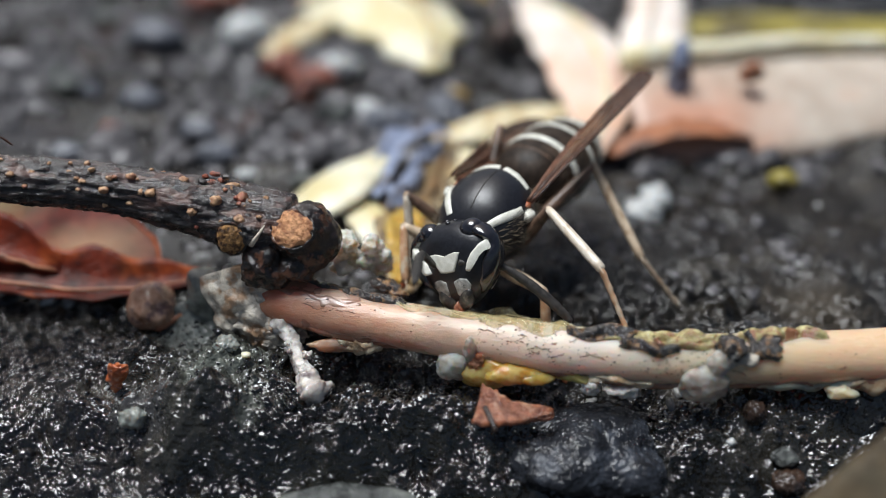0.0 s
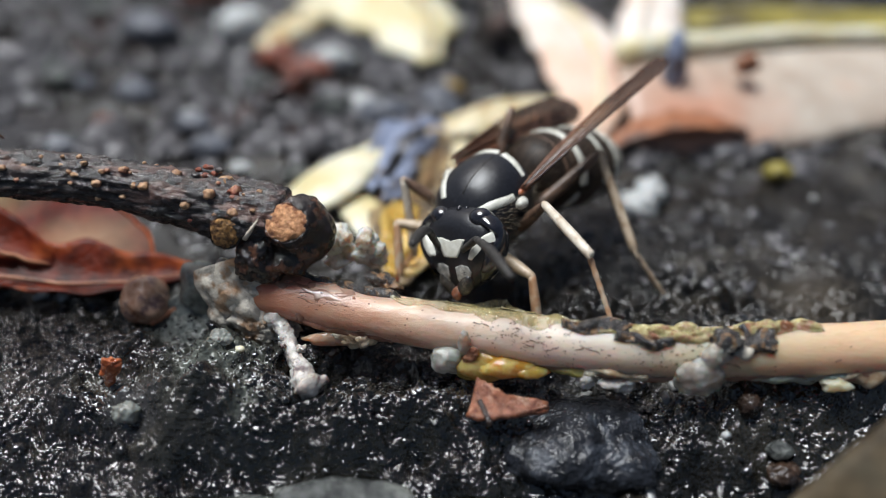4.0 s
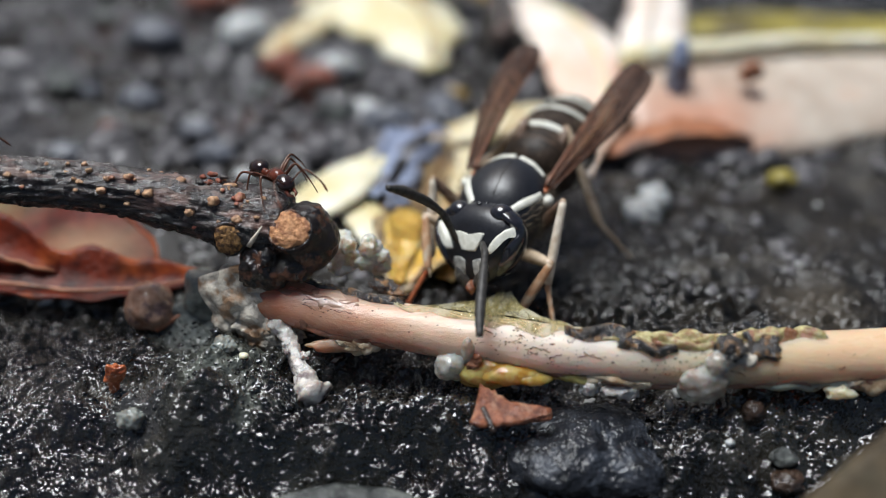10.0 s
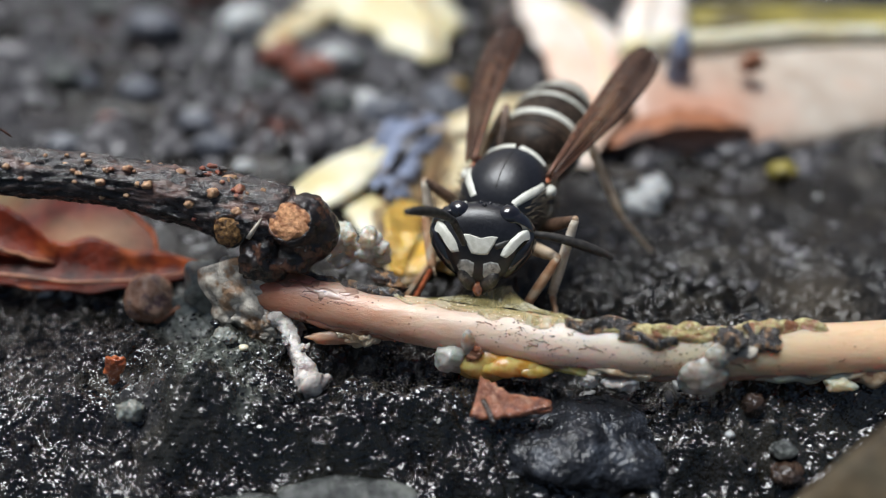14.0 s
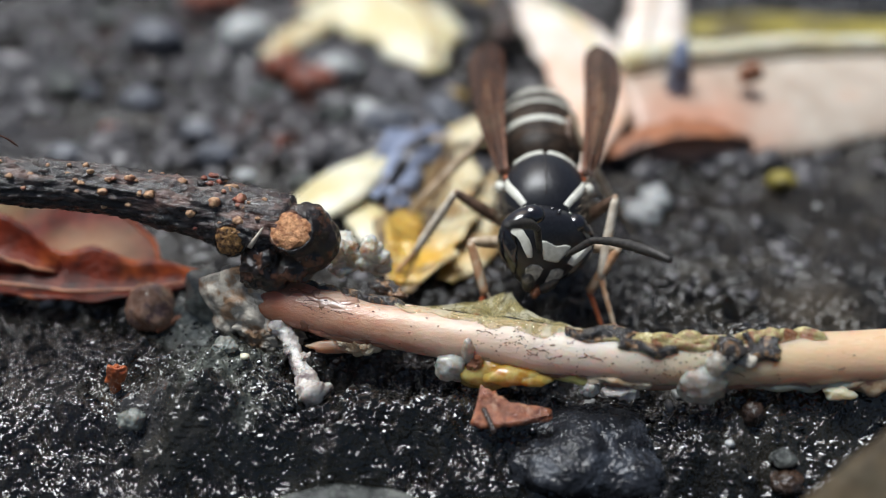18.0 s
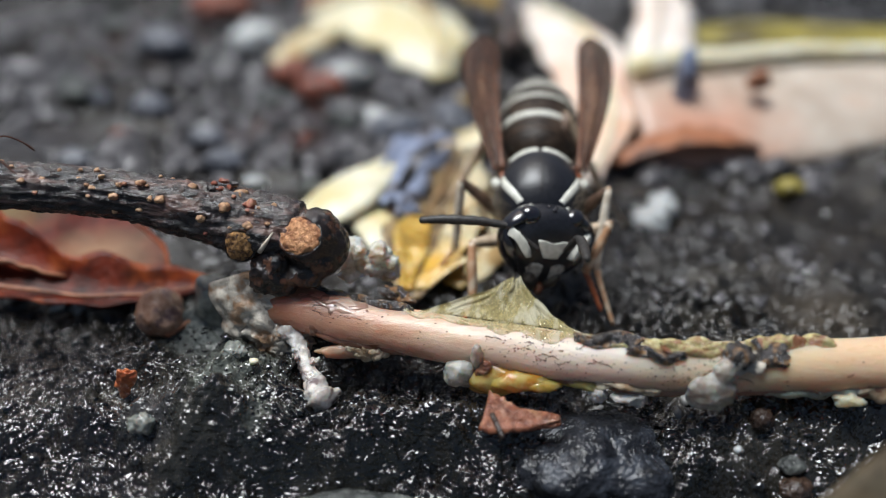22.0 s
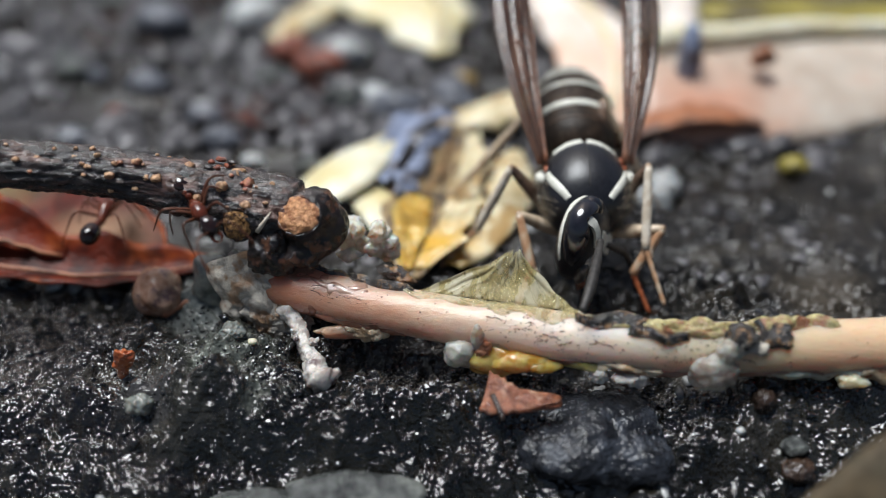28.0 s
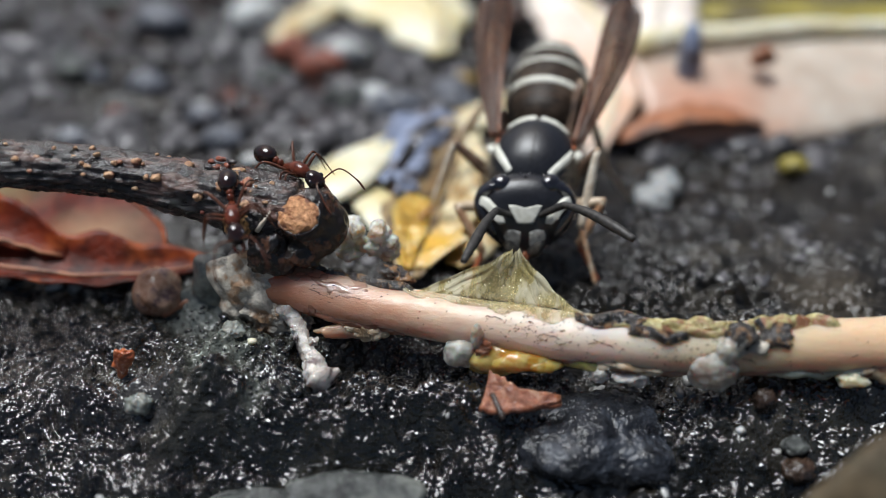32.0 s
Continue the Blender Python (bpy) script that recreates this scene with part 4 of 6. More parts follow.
leaf("rusty_leaf", "rust-red curled leaf edge beside the beige leaf", "leaf", [(7.2, 6.4, 0.3), (9.4, 7.2, 0.9), (11.8, 7.6, 0.9), (14.0, 7.8, 0.5)], lambda u: 0.75 * bell(u) + 0.15, M_RUST, 0.2, 0.2, seed=19, rag=0.3)
r, i, f = leaf("olive_leaf", "dull olive leaf lying flat, out of focus", "leaf", [(12.6, 21.8, 0.4), (17, 21.4, 0.9), (22.5, 20.4, 1.0), (31, 20.5, 0.8)], lambda u: 1.9 * bell(u) + 0.3, M_OLIVE, 0.25, -0.1, seed=21)
rib(r, i, f, M_OLIVE, 0.09)
leaf("olive_leaf", "long yellowish olive leaf strip, out of focus", "leaf", [(14.5, 18.0, 0.6), (20, 19.0, 1.1), (31, 19.5, 1.0)], lambda u: 1.1 * bell(u) + 0.2, M_OLIVE, 0.25, -0.1, seed=22)
r, i, f = leaf("tan_leaf", "tan dry leaf corner close to the lens", "leaf", [(2.6, -18.6, -6.0), (5.4, -17.6, -2.8), (7.7, -16.8, -0.7), (9.7, -16.0, 1.2), (11.3, -15.4, 2.7), (13.4, -14.7, 4.4)], lambda u: 1.5 * min(1.0, (1.04 - u) * 5), M_TAN, 0.15, 0.05, seed=23, lean=-0.6)
rib(r, i, f, M_TAN, 0.09)


def lump(name, label, category, x, y, r, material, seed=1.0, sink=0.3, rough=0.16, sub=4, rot=(0, 0, 0), group="", lift=0.0, rough2=0.05, crisp=0.0):
    z = gz(x, y) + r[2] * (1 - sink) + lift
    bm = blob((0, 0, 0), r, rough, 0.7, seed, sub, rot, rough2=rough2, crisp=crisp)
    return tagged(part(name, bm, material, m=P(x, y, z)), label, category, group)


lump("blue_mould_tuft", "blue-grey mouldy tuft, out of focus", "mould", 0.3, 9.6, (0.8, 0.9, 0.9), M_BLUESTONE, 13, lift=0.2)
lump("blue_mould_tuft", "blue-grey lump standing on the beige leaf", "mould", 10.9, 10.4, (0.6, 0.6, 1.4), M_BLUE, 3, sink=0, lift=1.0)
lump("brown_bud", "shiny brown bud on the wet rock", "bud", -9.9, -5.1, (0.85, 0.8, 0.85), M_BUDTAN, 4, rough=0.08, rough2=0.02, sub=5)
lump("red_chip", "small rust-red chip lying on the rock", "chip", -10.2, -8.45, (0.30, 0.2, 0.74), M_CHIP, 5, sink=0.2, rot=(10, 22, 0), rough=0.25, rough2=0.12, sub=5)
lump("jelly_crumb", "cloudy pale crumb on the wet rock", "crumb", -9.35, -9.86, (0.42, 0.36, 0.36), M_CLOUD, 6, sink=0.5, rough2=0.12)
lump("jelly_crumb", "cloudy pale crumb on the wet rock", "crumb", -6.83, -7.8, (0.36, 0.3, 0.25), M_CLOUD, 16, rough2=0.12)
lump("jelly_crumb", "cloudy pale lump beside the bone end", "crumb", -8.0, -4.9, (0.7, 0.8, 0.9), M_CLOUD, 26)
lump("yellow_grain", "tiny pale yellow grain on the rock", "grain", -6.16, -8.11, (0.16, 0.12, 0.1), M_CREAM, 7, sub=2)
lump("white_grain", "tiny white grain on the rock", "grain", 8.53, -10.49, (0.15, 0.12, 0.12), M_PALESTONE, 8, sub=3)
lump("slate_stone", "dark flat-faced slate stone in the rock", "stone", 4.2, -10.0, (2.4, 1.7, 1.0), M_DARKSTONE, 9, sink=1.12, rough=0.2, rough2=0.05, sub=6, crisp=0.03)
lump("grey_stone", "smooth wet grey stone", "stone", -2.9, -11.9, (2.0, 0.7, 0.7), M_GREYSTONE, 10, sink=0.35, rough=0.08)
lump("grey_stone", "smooth wet grey stone", "stone", -5.6, -12.3, (1.6, 0.7, 0.6), M_GREYSTONE, 11, sink=0.35, rough=0.1)
lump("brown_pebble", "small brown pebble on the rock", "pebble", 9.3, -9.8, (0.32, 0.3, 0.42), M_BERRY, 18, rough=0.1, rough2=0.1, crisp=0.1)
lump("brown_pebble", "small brown grey pebble", "pebble", 10.2, -11.2, (0.5, 0.42, 0.36), M_BERRY, 19, sink=0.4, rough=0.1, rough2=0.1, crisp=0.1)
lump("grey_pebble", "small grey green pebble", "pebble", 10.15, -10.7, (0.42, 0.3, 0.25), M_GREYSTONE, 20)
lump("pale_pebble", "whitish rounded pebble on the rock", "pebble", 8.1, 2.2, (0.80, 0.75, 0.55), M_PALESTONE, 21, sink=0.5)
lump("pale_pebble", "whitish rounded pebble on the rock", "pebble", 8.8, 3.1, (0.60, 0.75, 0.60), M_PALESTONE, 22, sink=0.5)
lump("yellow_spot", "small olive yellow scrap", "scrap", 14.5, 4.7, (0.6, 0.6, 0.4), M_OLIVE, 23)
lump("ochre_scrap", "small ochre scrap, out of focus", "scrap", 0.6, 12.6, (0.6, 0.6, 0.6), M_YELLOW, 24)
lump("dark_bark_bit", "dark brown bit of bark, out of focus", "bark", 3.1, 19.5, (0.9, 2.0, 1.6), M_BARK, 25, lift=0.4)
lump("dark_bark_bit", "dark brown bit of bark on the beige leaf", "bark", 14.2, 10.2, (0.55, 0.4, 0.5), M_RUST, 27, lift=2.0)

# a brown scrap of leaf hangs out below the bone
r, i, f = leaf("brown_scrap", "wet red-brown scrap of leaf below the bone", "scrap", [(0.95, -9.9, 0.45), (1.6, -10.1, 0.42), (2.3, -10.05, 0.38), (3.25, -9.95, 0.34)], lambda u: 0.46 * (1 - u) ** 0.7 + 0.08, M_BROWNSCRAP, 0.22, 0.3, nu=40, nw=20, rag=0.3, seed=31, lean=-0.5)
tagged(part("thin_root", tube(curve([(1.2, -10.0, 0.6), (1.35, -10.4, 0.5), (1.5, -10.75, 0.35)], 8), [0.09] * 8, 8), M_BERRY), "short dark root fibre on the rock", "root")

# pebbles scattered behind, each a blurred disc of its own colour
prng = random.Random(21)
for k in range(64):
    x, y = prng.uniform(-30, 4), prng.uniform(4, 42)
    if k < 26:
        x, y = prng.uniform(-20, -1), prng.uniform(6, 30)
    if k > 58:
        x, y = prng.uniform(10, 34), prng.uniform(22, 46)
    s = prng.uniform(0.4, 1.0)
    kind = prng.choice((0, 0, 0, 1, 1, 2, 3, 4))
    m_, lab = ((M_GREYSTONE, "wet grey pebble, out of focus"), (M_BLUESTONE, "blue-grey pebble, out of focus"), (M_PALESTONE, "pale pebble, out of focus"), (M_REDBIT, "red-brown scrap of leaf, out of focus"), (M_DARKSTONE, "dark pebble, out of focus"))[kind]
    lump("leaf_scrap" if kind == 3 else "pebble", lab, "scrap" if kind == 3 else "pebble", x, y, (s, s * prng.uniform(0.6, 1), s * prng.uniform(0.5, 0.8)), m_, k, sink=0.4, sub=3, group="scattered pebbles")
for x, y, s, m_, lab in ((-16.2, 20.5, 1.5, M_BLUESTONE, "blue-grey pebble"), (-11.0, 20.2, 1.6, M_PALESTONE, "pale pebble"), (-15.0, 12.5, 1.0, M_BLUESTONE, "blue-grey pebble"), (-5.4, 15.2, 1.2, M_PALESTONE, "pale pebble"),
                         (-6.6, 14.2, 1.3, M_REDBIT, "red-brown scrap"), (-8.4, 16.0, 1.1, M_REDBIT, "red-brown scrap"), (-2.6, 10.3, 1.2, M_BLUESTONE, "grey pebble"), (-8.6, 5.2, 0.5, M_PALESTONE, "pale pebble"), (-14, 26, 2.0, M_REDBIT, "red-brown scrap"), (-7.5, 26, 1.6, M_REDBIT, "red-brown scrap")):
    lump("pebble", lab + " on the rock, out of focus", "pebble", x, y, (s, s * 0.8, s * 0.6), m_, x, sink=0.4, sub=3, group="scattered pebbles")

# loose grit and the beaded wet crust over the whole rock


def grains(name, label, material, count, seed, x0, x1, y0, y1, mean, extra, sink, patchy=0.0, flat=1.0):
    """Many small rounded grains in one mesh."""
    q = np.random.RandomState(seed)
    tmp = bmesh.new()
    bmesh.ops.create_icosphere(tmp, subdivisions=1 if count > 5000 else 2, radius=1.0)
    iv = np.array([v.co[:] for v in tmp.verts])
    fc = np.array([[v.index for v in f.verts] for f in tmp.faces])
    tmp.free()
    x, y = q.uniform(x0, x1, count), q.uniform(y0, y1, count)
    keep = lattice(x, y, 2.2, seed) + 0.5 * lattice(x, y, 0.9, seed + 1) + 1.1 - 0.05 * np.abs(x + 1) > patchy
    x, y = x[keep], y[keep]
    count = len(x)
    s = np.abs(q.normal(0, extra, count)) + mean
    z = ground_at(x, y)
    a = q.uniform(0, 2 * np.pi, count)
    sc = np.stack([s * q.uniform(0.8, 2.2, count), s * q.uniform(0.8, 1.3, count), s * q.uniform(0.6, 1.1, count) * flat], -1)
    v = iv[None] * sc[:, None] * q.uniform(0.65, 1.35, (count, len(iv), 1))
    c, n = np.cos(a)[:, None], np.sin(a)[:, None]
    v = np.stack([v[..., 0] * c - v[..., 1] * n + x[:, None], v[..., 0] * n + v[..., 1] * c + y[:, None], v[..., 2] + (z + s * sink)[:, None]], -1)
    faces = (fc[None] + (np.arange(count) * len(iv))[:, None, None]).reshape(-1, 3)
    me = bpy.data.meshes.new(name)
    me.from_pydata((v.reshape(-1, 3) * MM).tolist(), [], faces.tolist())
    me.materials.append(material)
    me.polygons.foreach_set("use_smooth", [True] * len(me.polygons))
    return tagged(new(name, me), label, "grit", kind="stuff")


grains("beaded_crust", "tiny glossy wet grains crusted on dark rock", M_BEADS, 7000, 8, -17, 17, -13, -5.5, 0.020, 0.030, -0.3, 0.2, 0.9)
grains("coarse_crust", "small glossy wet bumps on dark rock", M_BEADS, 500, 11, -17, 17, -13, -5.5, 0.05, 0.07, -0.35, 0.4, 0.9)
grains("fine_crust", "fine dark wet grains behind the bone", M_GRAINS, 900, 12, -18, 20, -3.5, 8, 0.05, 0.12, -0.3, 0.4, 0.7)
grains("grit", "fine dark and grey mineral grit on the rock", M_GRAINS, 5000, 9, -36, 36, 5, 46, 0.14, 0.22, 0.0)
grains("pale_grit", "scattered pale mineral grains on the rock", M_PALEGRIT, 110, 10, -36, 36, -13, 40, 0.04, 0.12, 0.3)

# ---- the wasp; its own front is -y ----


class Loft:
    """A body of elliptical rings along y: (y, half width, top, bottom)."""

    def __init__(self, rings):
        self.r = np.array(curve(rings, 40))

    def pt(self, y, a, off=0.0):
        w, t, b = (float(np.interp(y, self.r[:, 0], self.r[:, k])) for k in (1, 2, 3))
        a = radians(a)
        return Vector(((w + off) * math.cos(a), y, (t + b) / 2 + ((t - b) / 2 + off) * math.sin(a)))

    def body(self, y0, y1, n=22, seg=36, grow=None, wob=0.0):
        bm = bmesh.new()
        rows = []
        for i in range(n + 1):
            y = y0 + (y1 - y0) * i / n
            g = grow(i / n) if grow else 0.0
            rows.append([bm.verts.new(self.pt(y, 360 * j / seg, g + wob * nv(y, j, 0, 1.0, 2))) for j in range(seg)])
        for p, q in zip(rows, rows[1:]):
            for j in range(seg):
                bm.faces.new((p[j], q[j], q[(j + 1) % seg], p[(j + 1) % seg]))
        for row, flip in ((rows[0], False), (rows[-1], True)):
            c = bm.verts.new(sum((v.co for v in row), Vector()) / seg)
            for j in range(seg):
                f = (c, row[j], row[(j + 1) % seg])
                bm.faces.new(f[::-1] if flip else f)
        bmesh.ops.recalc_face_normals(bm, faces=bm.faces)
        return bm

    def ribbon(self, path, width, off=0.03):
        """A raised mark along a path of (y, angle), of the given half widths."""
        bm = bmesh.new()
        pts = [self.pt(y, a) for y, a in path]
        rows = []
        for i, (y, a) in enumerate(path):
            d = (pts[min(i + 1, len(pts) - 1)] - pts[max(i - 1, 0)]).normalized()
            nn = (self.pt(y, a, 0.1) - pts[i]).normalized()
            s = d.cross(nn).normalized()
            wd = width(i / (len(path) - 1))
            row = []
            for k, o in ((-1, -0.06), (-0.8, off * 0.8), (0, off), (0.8, off * 0.8), (1, -0.06)):
                row.append(bm.verts.new(pts[i] + s * (k * wd) + nn * o))
            rows.append(row)
        for p, q in zip(rows, rows[1:]):
            for j in range(4):
                bm.faces.new((p[j], q[j], q[j + 1], p[j + 1]))
        bmesh.ops.recalc_face_normals(bm, faces=bm.faces)
        return bm


THORAX = Loft([(-1.9, 0.72, 0.45, -0.65), (-1.6, 1.16, 0.86, -1.05), (-1.0, 1.46, 1.28, -1.35), (-0.2, 1.57, 1.5, -1.5), (0.6, 1.5, 1.5, -1.45), (1.2, 1.28, 1.32, -1.3), (1.7, 0.95, 0.9, -1.0), (2.05, 0.45, 0.25, -0.5)])
ABDOMEN = Loft([(0.0, 0.3, 0.25, -0.3), (0.35, 0.85, 0.9, -0.75), (0.9, 1.28, 1.32, -1.1), (1.8, 1.5, 1.5, -1.35), (2.9, 1.56, 1.5, -1.45), (4.2, 1.5, 1.45, -1.4), (5.4, 1.22, 1.2, -1.15), (6.4, 0.7, 0.7, -0.65), (7.0, 0.1, 0.15, -0.1)])


def head_pt(lon, lat, off=0.0):
    """A point on the wasp's head: lon 0 is the face, lat 90 the crown."""
    lo, la = radians(lon), radians(lat)
    x, y, z = math.cos(la) * math.sin(lo), -math.cos(la) * math.cos(lo), math.sin(la)
    k = (abs(x) ** 2.5 + abs(y) ** 2.5 + abs(z) ** 2.5) ** (-1 / 2.5)
    q = Vector((x, y, z)) * k
    nar = 1.0 - 0.50 * max(0.0, -q.z) ** 1.6 - 0.12 * max(0.0, q.z) ** 2
    yy = q.y * (0.80 if q.y < 0 else 0.62)
    zz = q.z * (1.16 if q.z > 0 else 1.66)
    return Vector((q.x * 1.50 * nar, yy, zz * 0.98)) + Vector((x, y, z)) * off


def decal(poly, off=0.03, dome=0.0):
    """A raised mark on the head, from a star-shaped outline of (lon, lat)."""
    cx, cy = sum(p[0] for p in poly) / len(poly), sum(p[1] for p in poly) / len(poly)
    dense = []
    for a, b in zip(poly, poly[1:] + poly[:1]):
        dense += [(a[0] + (b[0] - a[0]) * k / 4, a[1] + (b[1] - a[1]) * k / 4) for k in range(4)]
    bm = bmesh.new()
    c = bm.verts.new(head_pt(cx, cy, off + dome))
    last = None
    for s, o in ((0.2, off), (0.4, off), (0.6, off), (0.8, off), (0.93, off * 0.9), (1.0, -0.05)):
        o += dome * (1 - s * s)
        row = [bm.verts.new(head_pt(cx + (p[0] - cx) * s, cy + (p[1] - cy) * s, o)) for p in dense]
        for j in range(len(row)):
            k = (j + 1) % len(row)
            bm.faces.new((c, row[j], row[k]) if last is None else (last[j], row[j], row[k], last[k]))
        last = row
    bmesh.ops.recalc_face_normals(bm, faces=bm.faces)
    return bm


def hairs(points, length, r, lean, seed):
    """Short hairs standing on the given (place, normal) pairs, in one mesh."""
    bm = bmesh.new()
    q = random.Random(seed)
    for p, n in points:
        d = (n + Vector((q.uniform(-0.4, 0.4), q.uniform(-0.4, 0.4) + lean, q.uniform(-0.2, 0.4)))).normalized()
        s = d.orthogonal().normalized() * r
        u = d.cross(s)
        ln = length * q.uniform(0.6, 1.2)
        a = [bm.verts.new(p + s * math.cos(k * 2.1) + u * math.sin(k * 2.1)) for k in range(3)]
        t = bm.verts.new(p + d * ln)
        for k in range(3):
            bm.faces.new((a[k], a[(k + 1) % 3], t))
    return bm


LEGS = {}
LEG_DIM = {"fore": (2.0, 1.85, 1.45), "mid": (2.7, 2.75, 2.0), "hind": (3.7, 3.6, 2.4)}
LEG_HIP = {"fore": (0.75, -1.15, -1.1), "mid": (0.85, -0.1, -1.25), "hind": (0.75, 0.9, -1.15)}
# where each foot stands, seen from the body: in the first half, and later on
LEG_REST = {("fore", 1): ((2.2, -3.4), (2.2, -2.9)), ("fore", -1): ((2.1, -3.6), (2.4, -3.4)), ("mid", 1): ((3.1, -2.9), (2.6, -3.2)),
            ("mid", -1): ((2.9, -2.6), (4.9, -0.3)), ("hind", 1): ((3.8, 3.4), (3.8, 3.4)), ("hind", -1): ((3.8, 3.6), (5.2, 3.8))}
# while it stands sideways, three feet hold on to the bone and the rock beside it
LEG_HOLD = {("fore", 1): ((4.0, -7.3), (3.1, -7.0)), ("mid", 1): ((5.5, -8.3), (4.2, -8.7)), ("hind", 1): ((8.2, -4.2), (7.6, -3.8))}


def seg_mesh(length, r0, r1, bulge=0.0, beads=0):
    """A limb segment along +y."""
    n = 22 if beads else 12
    pts = [(0, length * i / n, 0) for i in range(n + 1)]
    rad = []
    for i in range(n + 1):
        u = i / n
        r = r0 + (r1 - r0) * u + bulge * math.sin(math.pi * u)
        if beads:
            r *= 0.72 + 0.28 * abs(math.sin(math.pi * u * beads))
        rad.append(r)
    return tube(pts, rad, 10)


# the body is stout, and slopes up from the neck to the tail
SHORT = 0.84
FACE_UP = 7
SLOPE = P(0, -1.9, -0.2, 8) @ P(0, 1.9 * SHORT, 0.2)


def build_wasp():
    w = thing("wasp", "black and ivory banded wasp feeding at a bone", "wasp")
    part("thorax", THORAX.body(-1.9, 2.05, 30, 44), M_BLACK, w, "glossy black thorax")
    for s in (1, -1):
        a = lambda v: v if s > 0 else 180 - v
        part("collar_stripe", THORAX.ribbon([(-0.15 - 1.42 * k / 12, a(33 + 22 * (k / 12) ** 1.4)) for k in range(13)], lambda u: 0.13 + 0.04 * math.sin(u * 3.1)), M_WHITE, w, "ivory stripe")
        part("scutellum_band", THORAX.ribbon([(1.14 + 0.12 * (1 - k / 10) ** 2 * 0 - 0.22 * (1 - k / 10), a(42 + 45 * k / 10)) for k in range(11)], lambda u: 0.12 + 0.10 * min(1, u * 2)), M_WHITE, w, "ivory band")
        part("tegula", blob(THORAX.pt(0.02, a(20), 0.02), (0.20, 0.32, 0.20), 0.1, 0.8, 1, 3), M_WHITE, w, "pale wing-base scale")
        part("side_spot", blob(THORAX.pt(-0.1, a(-8), -0.04), (0.08, 0.24, 0.22), 0.2, 0.8, 2, 3), M_WHITE, w, "ivory spot")
        part("wing_root", blob(THORAX.pt(0.5, a(30), -0.02), (0.15, 0.45, 0.12), 0.2, 0.7, 3, 3), M_FOOT, w, "rust-coloured wing root")
    part("seam", tube([THORAX.pt(-1.35 + 2.1 * k / 15, 90, 0.0) for k in range(16)], [0.022] * 16, 6), M_ANTENNA, w, "fine seam along the back")
    q = random.Random(4)
    pts = []
    for k in range(700):
        y, a = q.uniform(-1.7, 1.9), q.choice((q.uniform(-40, 35), q.uniform(145, 220)))
        p = THORAX.pt(y, a)
        pts.append((p, (THORAX.pt(y, a, 0.1) - p).normalized()))
    tagged(part("side_hairs", hairs(pts, 0.42, 0.012, 0.2, 1), M_HAIR, w, "fine pale hairs"), kind="stuff")
    # head
    bm = bmesh.new()
    rows = [[bm.verts.new(head_pt(360 * j / 40, -88 + 176 * i / 26)) for j in range(40)] for i in range(27)]
    for p, r2 in zip(rows, rows[1:]):
        for j in range(40):
            bm.faces.new((p[j], p[(j + 1) % 40], r2[(j + 1) % 40], r2[j]))
    bm.faces.new(rows[0][::-1])
    bm.faces.new(rows[-1])
    bmesh.ops.recalc_face_normals(bm, faces=bm.faces)
    head = part("head", bm, M_BLACK, w, "black head with ivory face marks")
    for s in (1, -1):
        part("eye", decal([(s * 50, 56), (s * 74, 62), (s * 100, 54), (s * 113, 20), (s * 108, -18), (s * 92, -44), (s * 68, -46), (s * 50, -30), (s * 48, -8), (s * 60, 8), (s * 58, 20), (s * 46, 32), (s * 42, 46)], 0.05, 0.22), M_EYE, head, "glossy black kidney-shaped eye")
        part("eye", blob(head_pt(s * 60, 46, -0.16), (0.42, 0.36, 0.38), 0, 1, 0, 4, (0, 0, 20 * s)), M_EYE, head, "glossy bulging upper eye lobe")
        part("eye_mark", decal([(s * 74, 19), (s * 62, 21), (s * 48, 16), (s * 36, 6), (s * 28, -6), (s * 26, -14), (s * 31, -15), (s * 40, -4), (s * 52, 5), (s * 64, 9), (s * 75, 9)], 0.17), M_WHITE, head, "ivory crescent in the eye's notch")
        part("eye_rim", decal([(s * 96, 66), (s * 112, 64), (s * 124, 30), (s * 124, -10), (s * 116, -44), (s * 108, -40), (s * 115, -5), (s * 115, 28), (s * 106, 54)], 0.06), M_WHITE, head, "ivory stripe behind the eye")
        part("clypeus_mark", decal([(s * 6, -25), (s * 16, -21), (s * 28, -22), (s * 37, -29), (s * 38, -38), (s * 32, -46), (s * 18, -49), (s * 9, -40)], 0.025), M_GREYMARK, head, "greyish face patch")
        part("mandible", blob((0.36 * s, -0.50, -1.32), (0.26, 0.20, 0.42), 0.06, 0.8, 2, 4, (12, 34 * s, 0)), M_JAW, head, "dark jaw with a dull grey patch")
        part("ocellus", blob((0.15 * s, -0.12, 1.13), (0.08, 0.08, 0.06), 0, 1, 0, 2), M_EYE, head)
    part("ocellus", blob((0, -0.34, 1.10), (0.08, 0.08, 0.06), 0, 1, 0, 2), M_EYE, head)
    part("frons_mark", decal([(-22, 9), (-15, 10), (-8, 8), (0, 5), (8, 8), (15, 10), (22, 9), (18, -2), (11, -15), (0, -16), (-11, -15), (-18, -2)], 0.05), M_WHITE, head, "ivory shield between the antennae")
    part("mouth", blob((0, -0.5, -1.62), (0.16, 0.18, 0.26), 0.15, 0.7, 7, 3), M_BROWNSCRAP, head, "brown mouthparts")
    ants_ = []
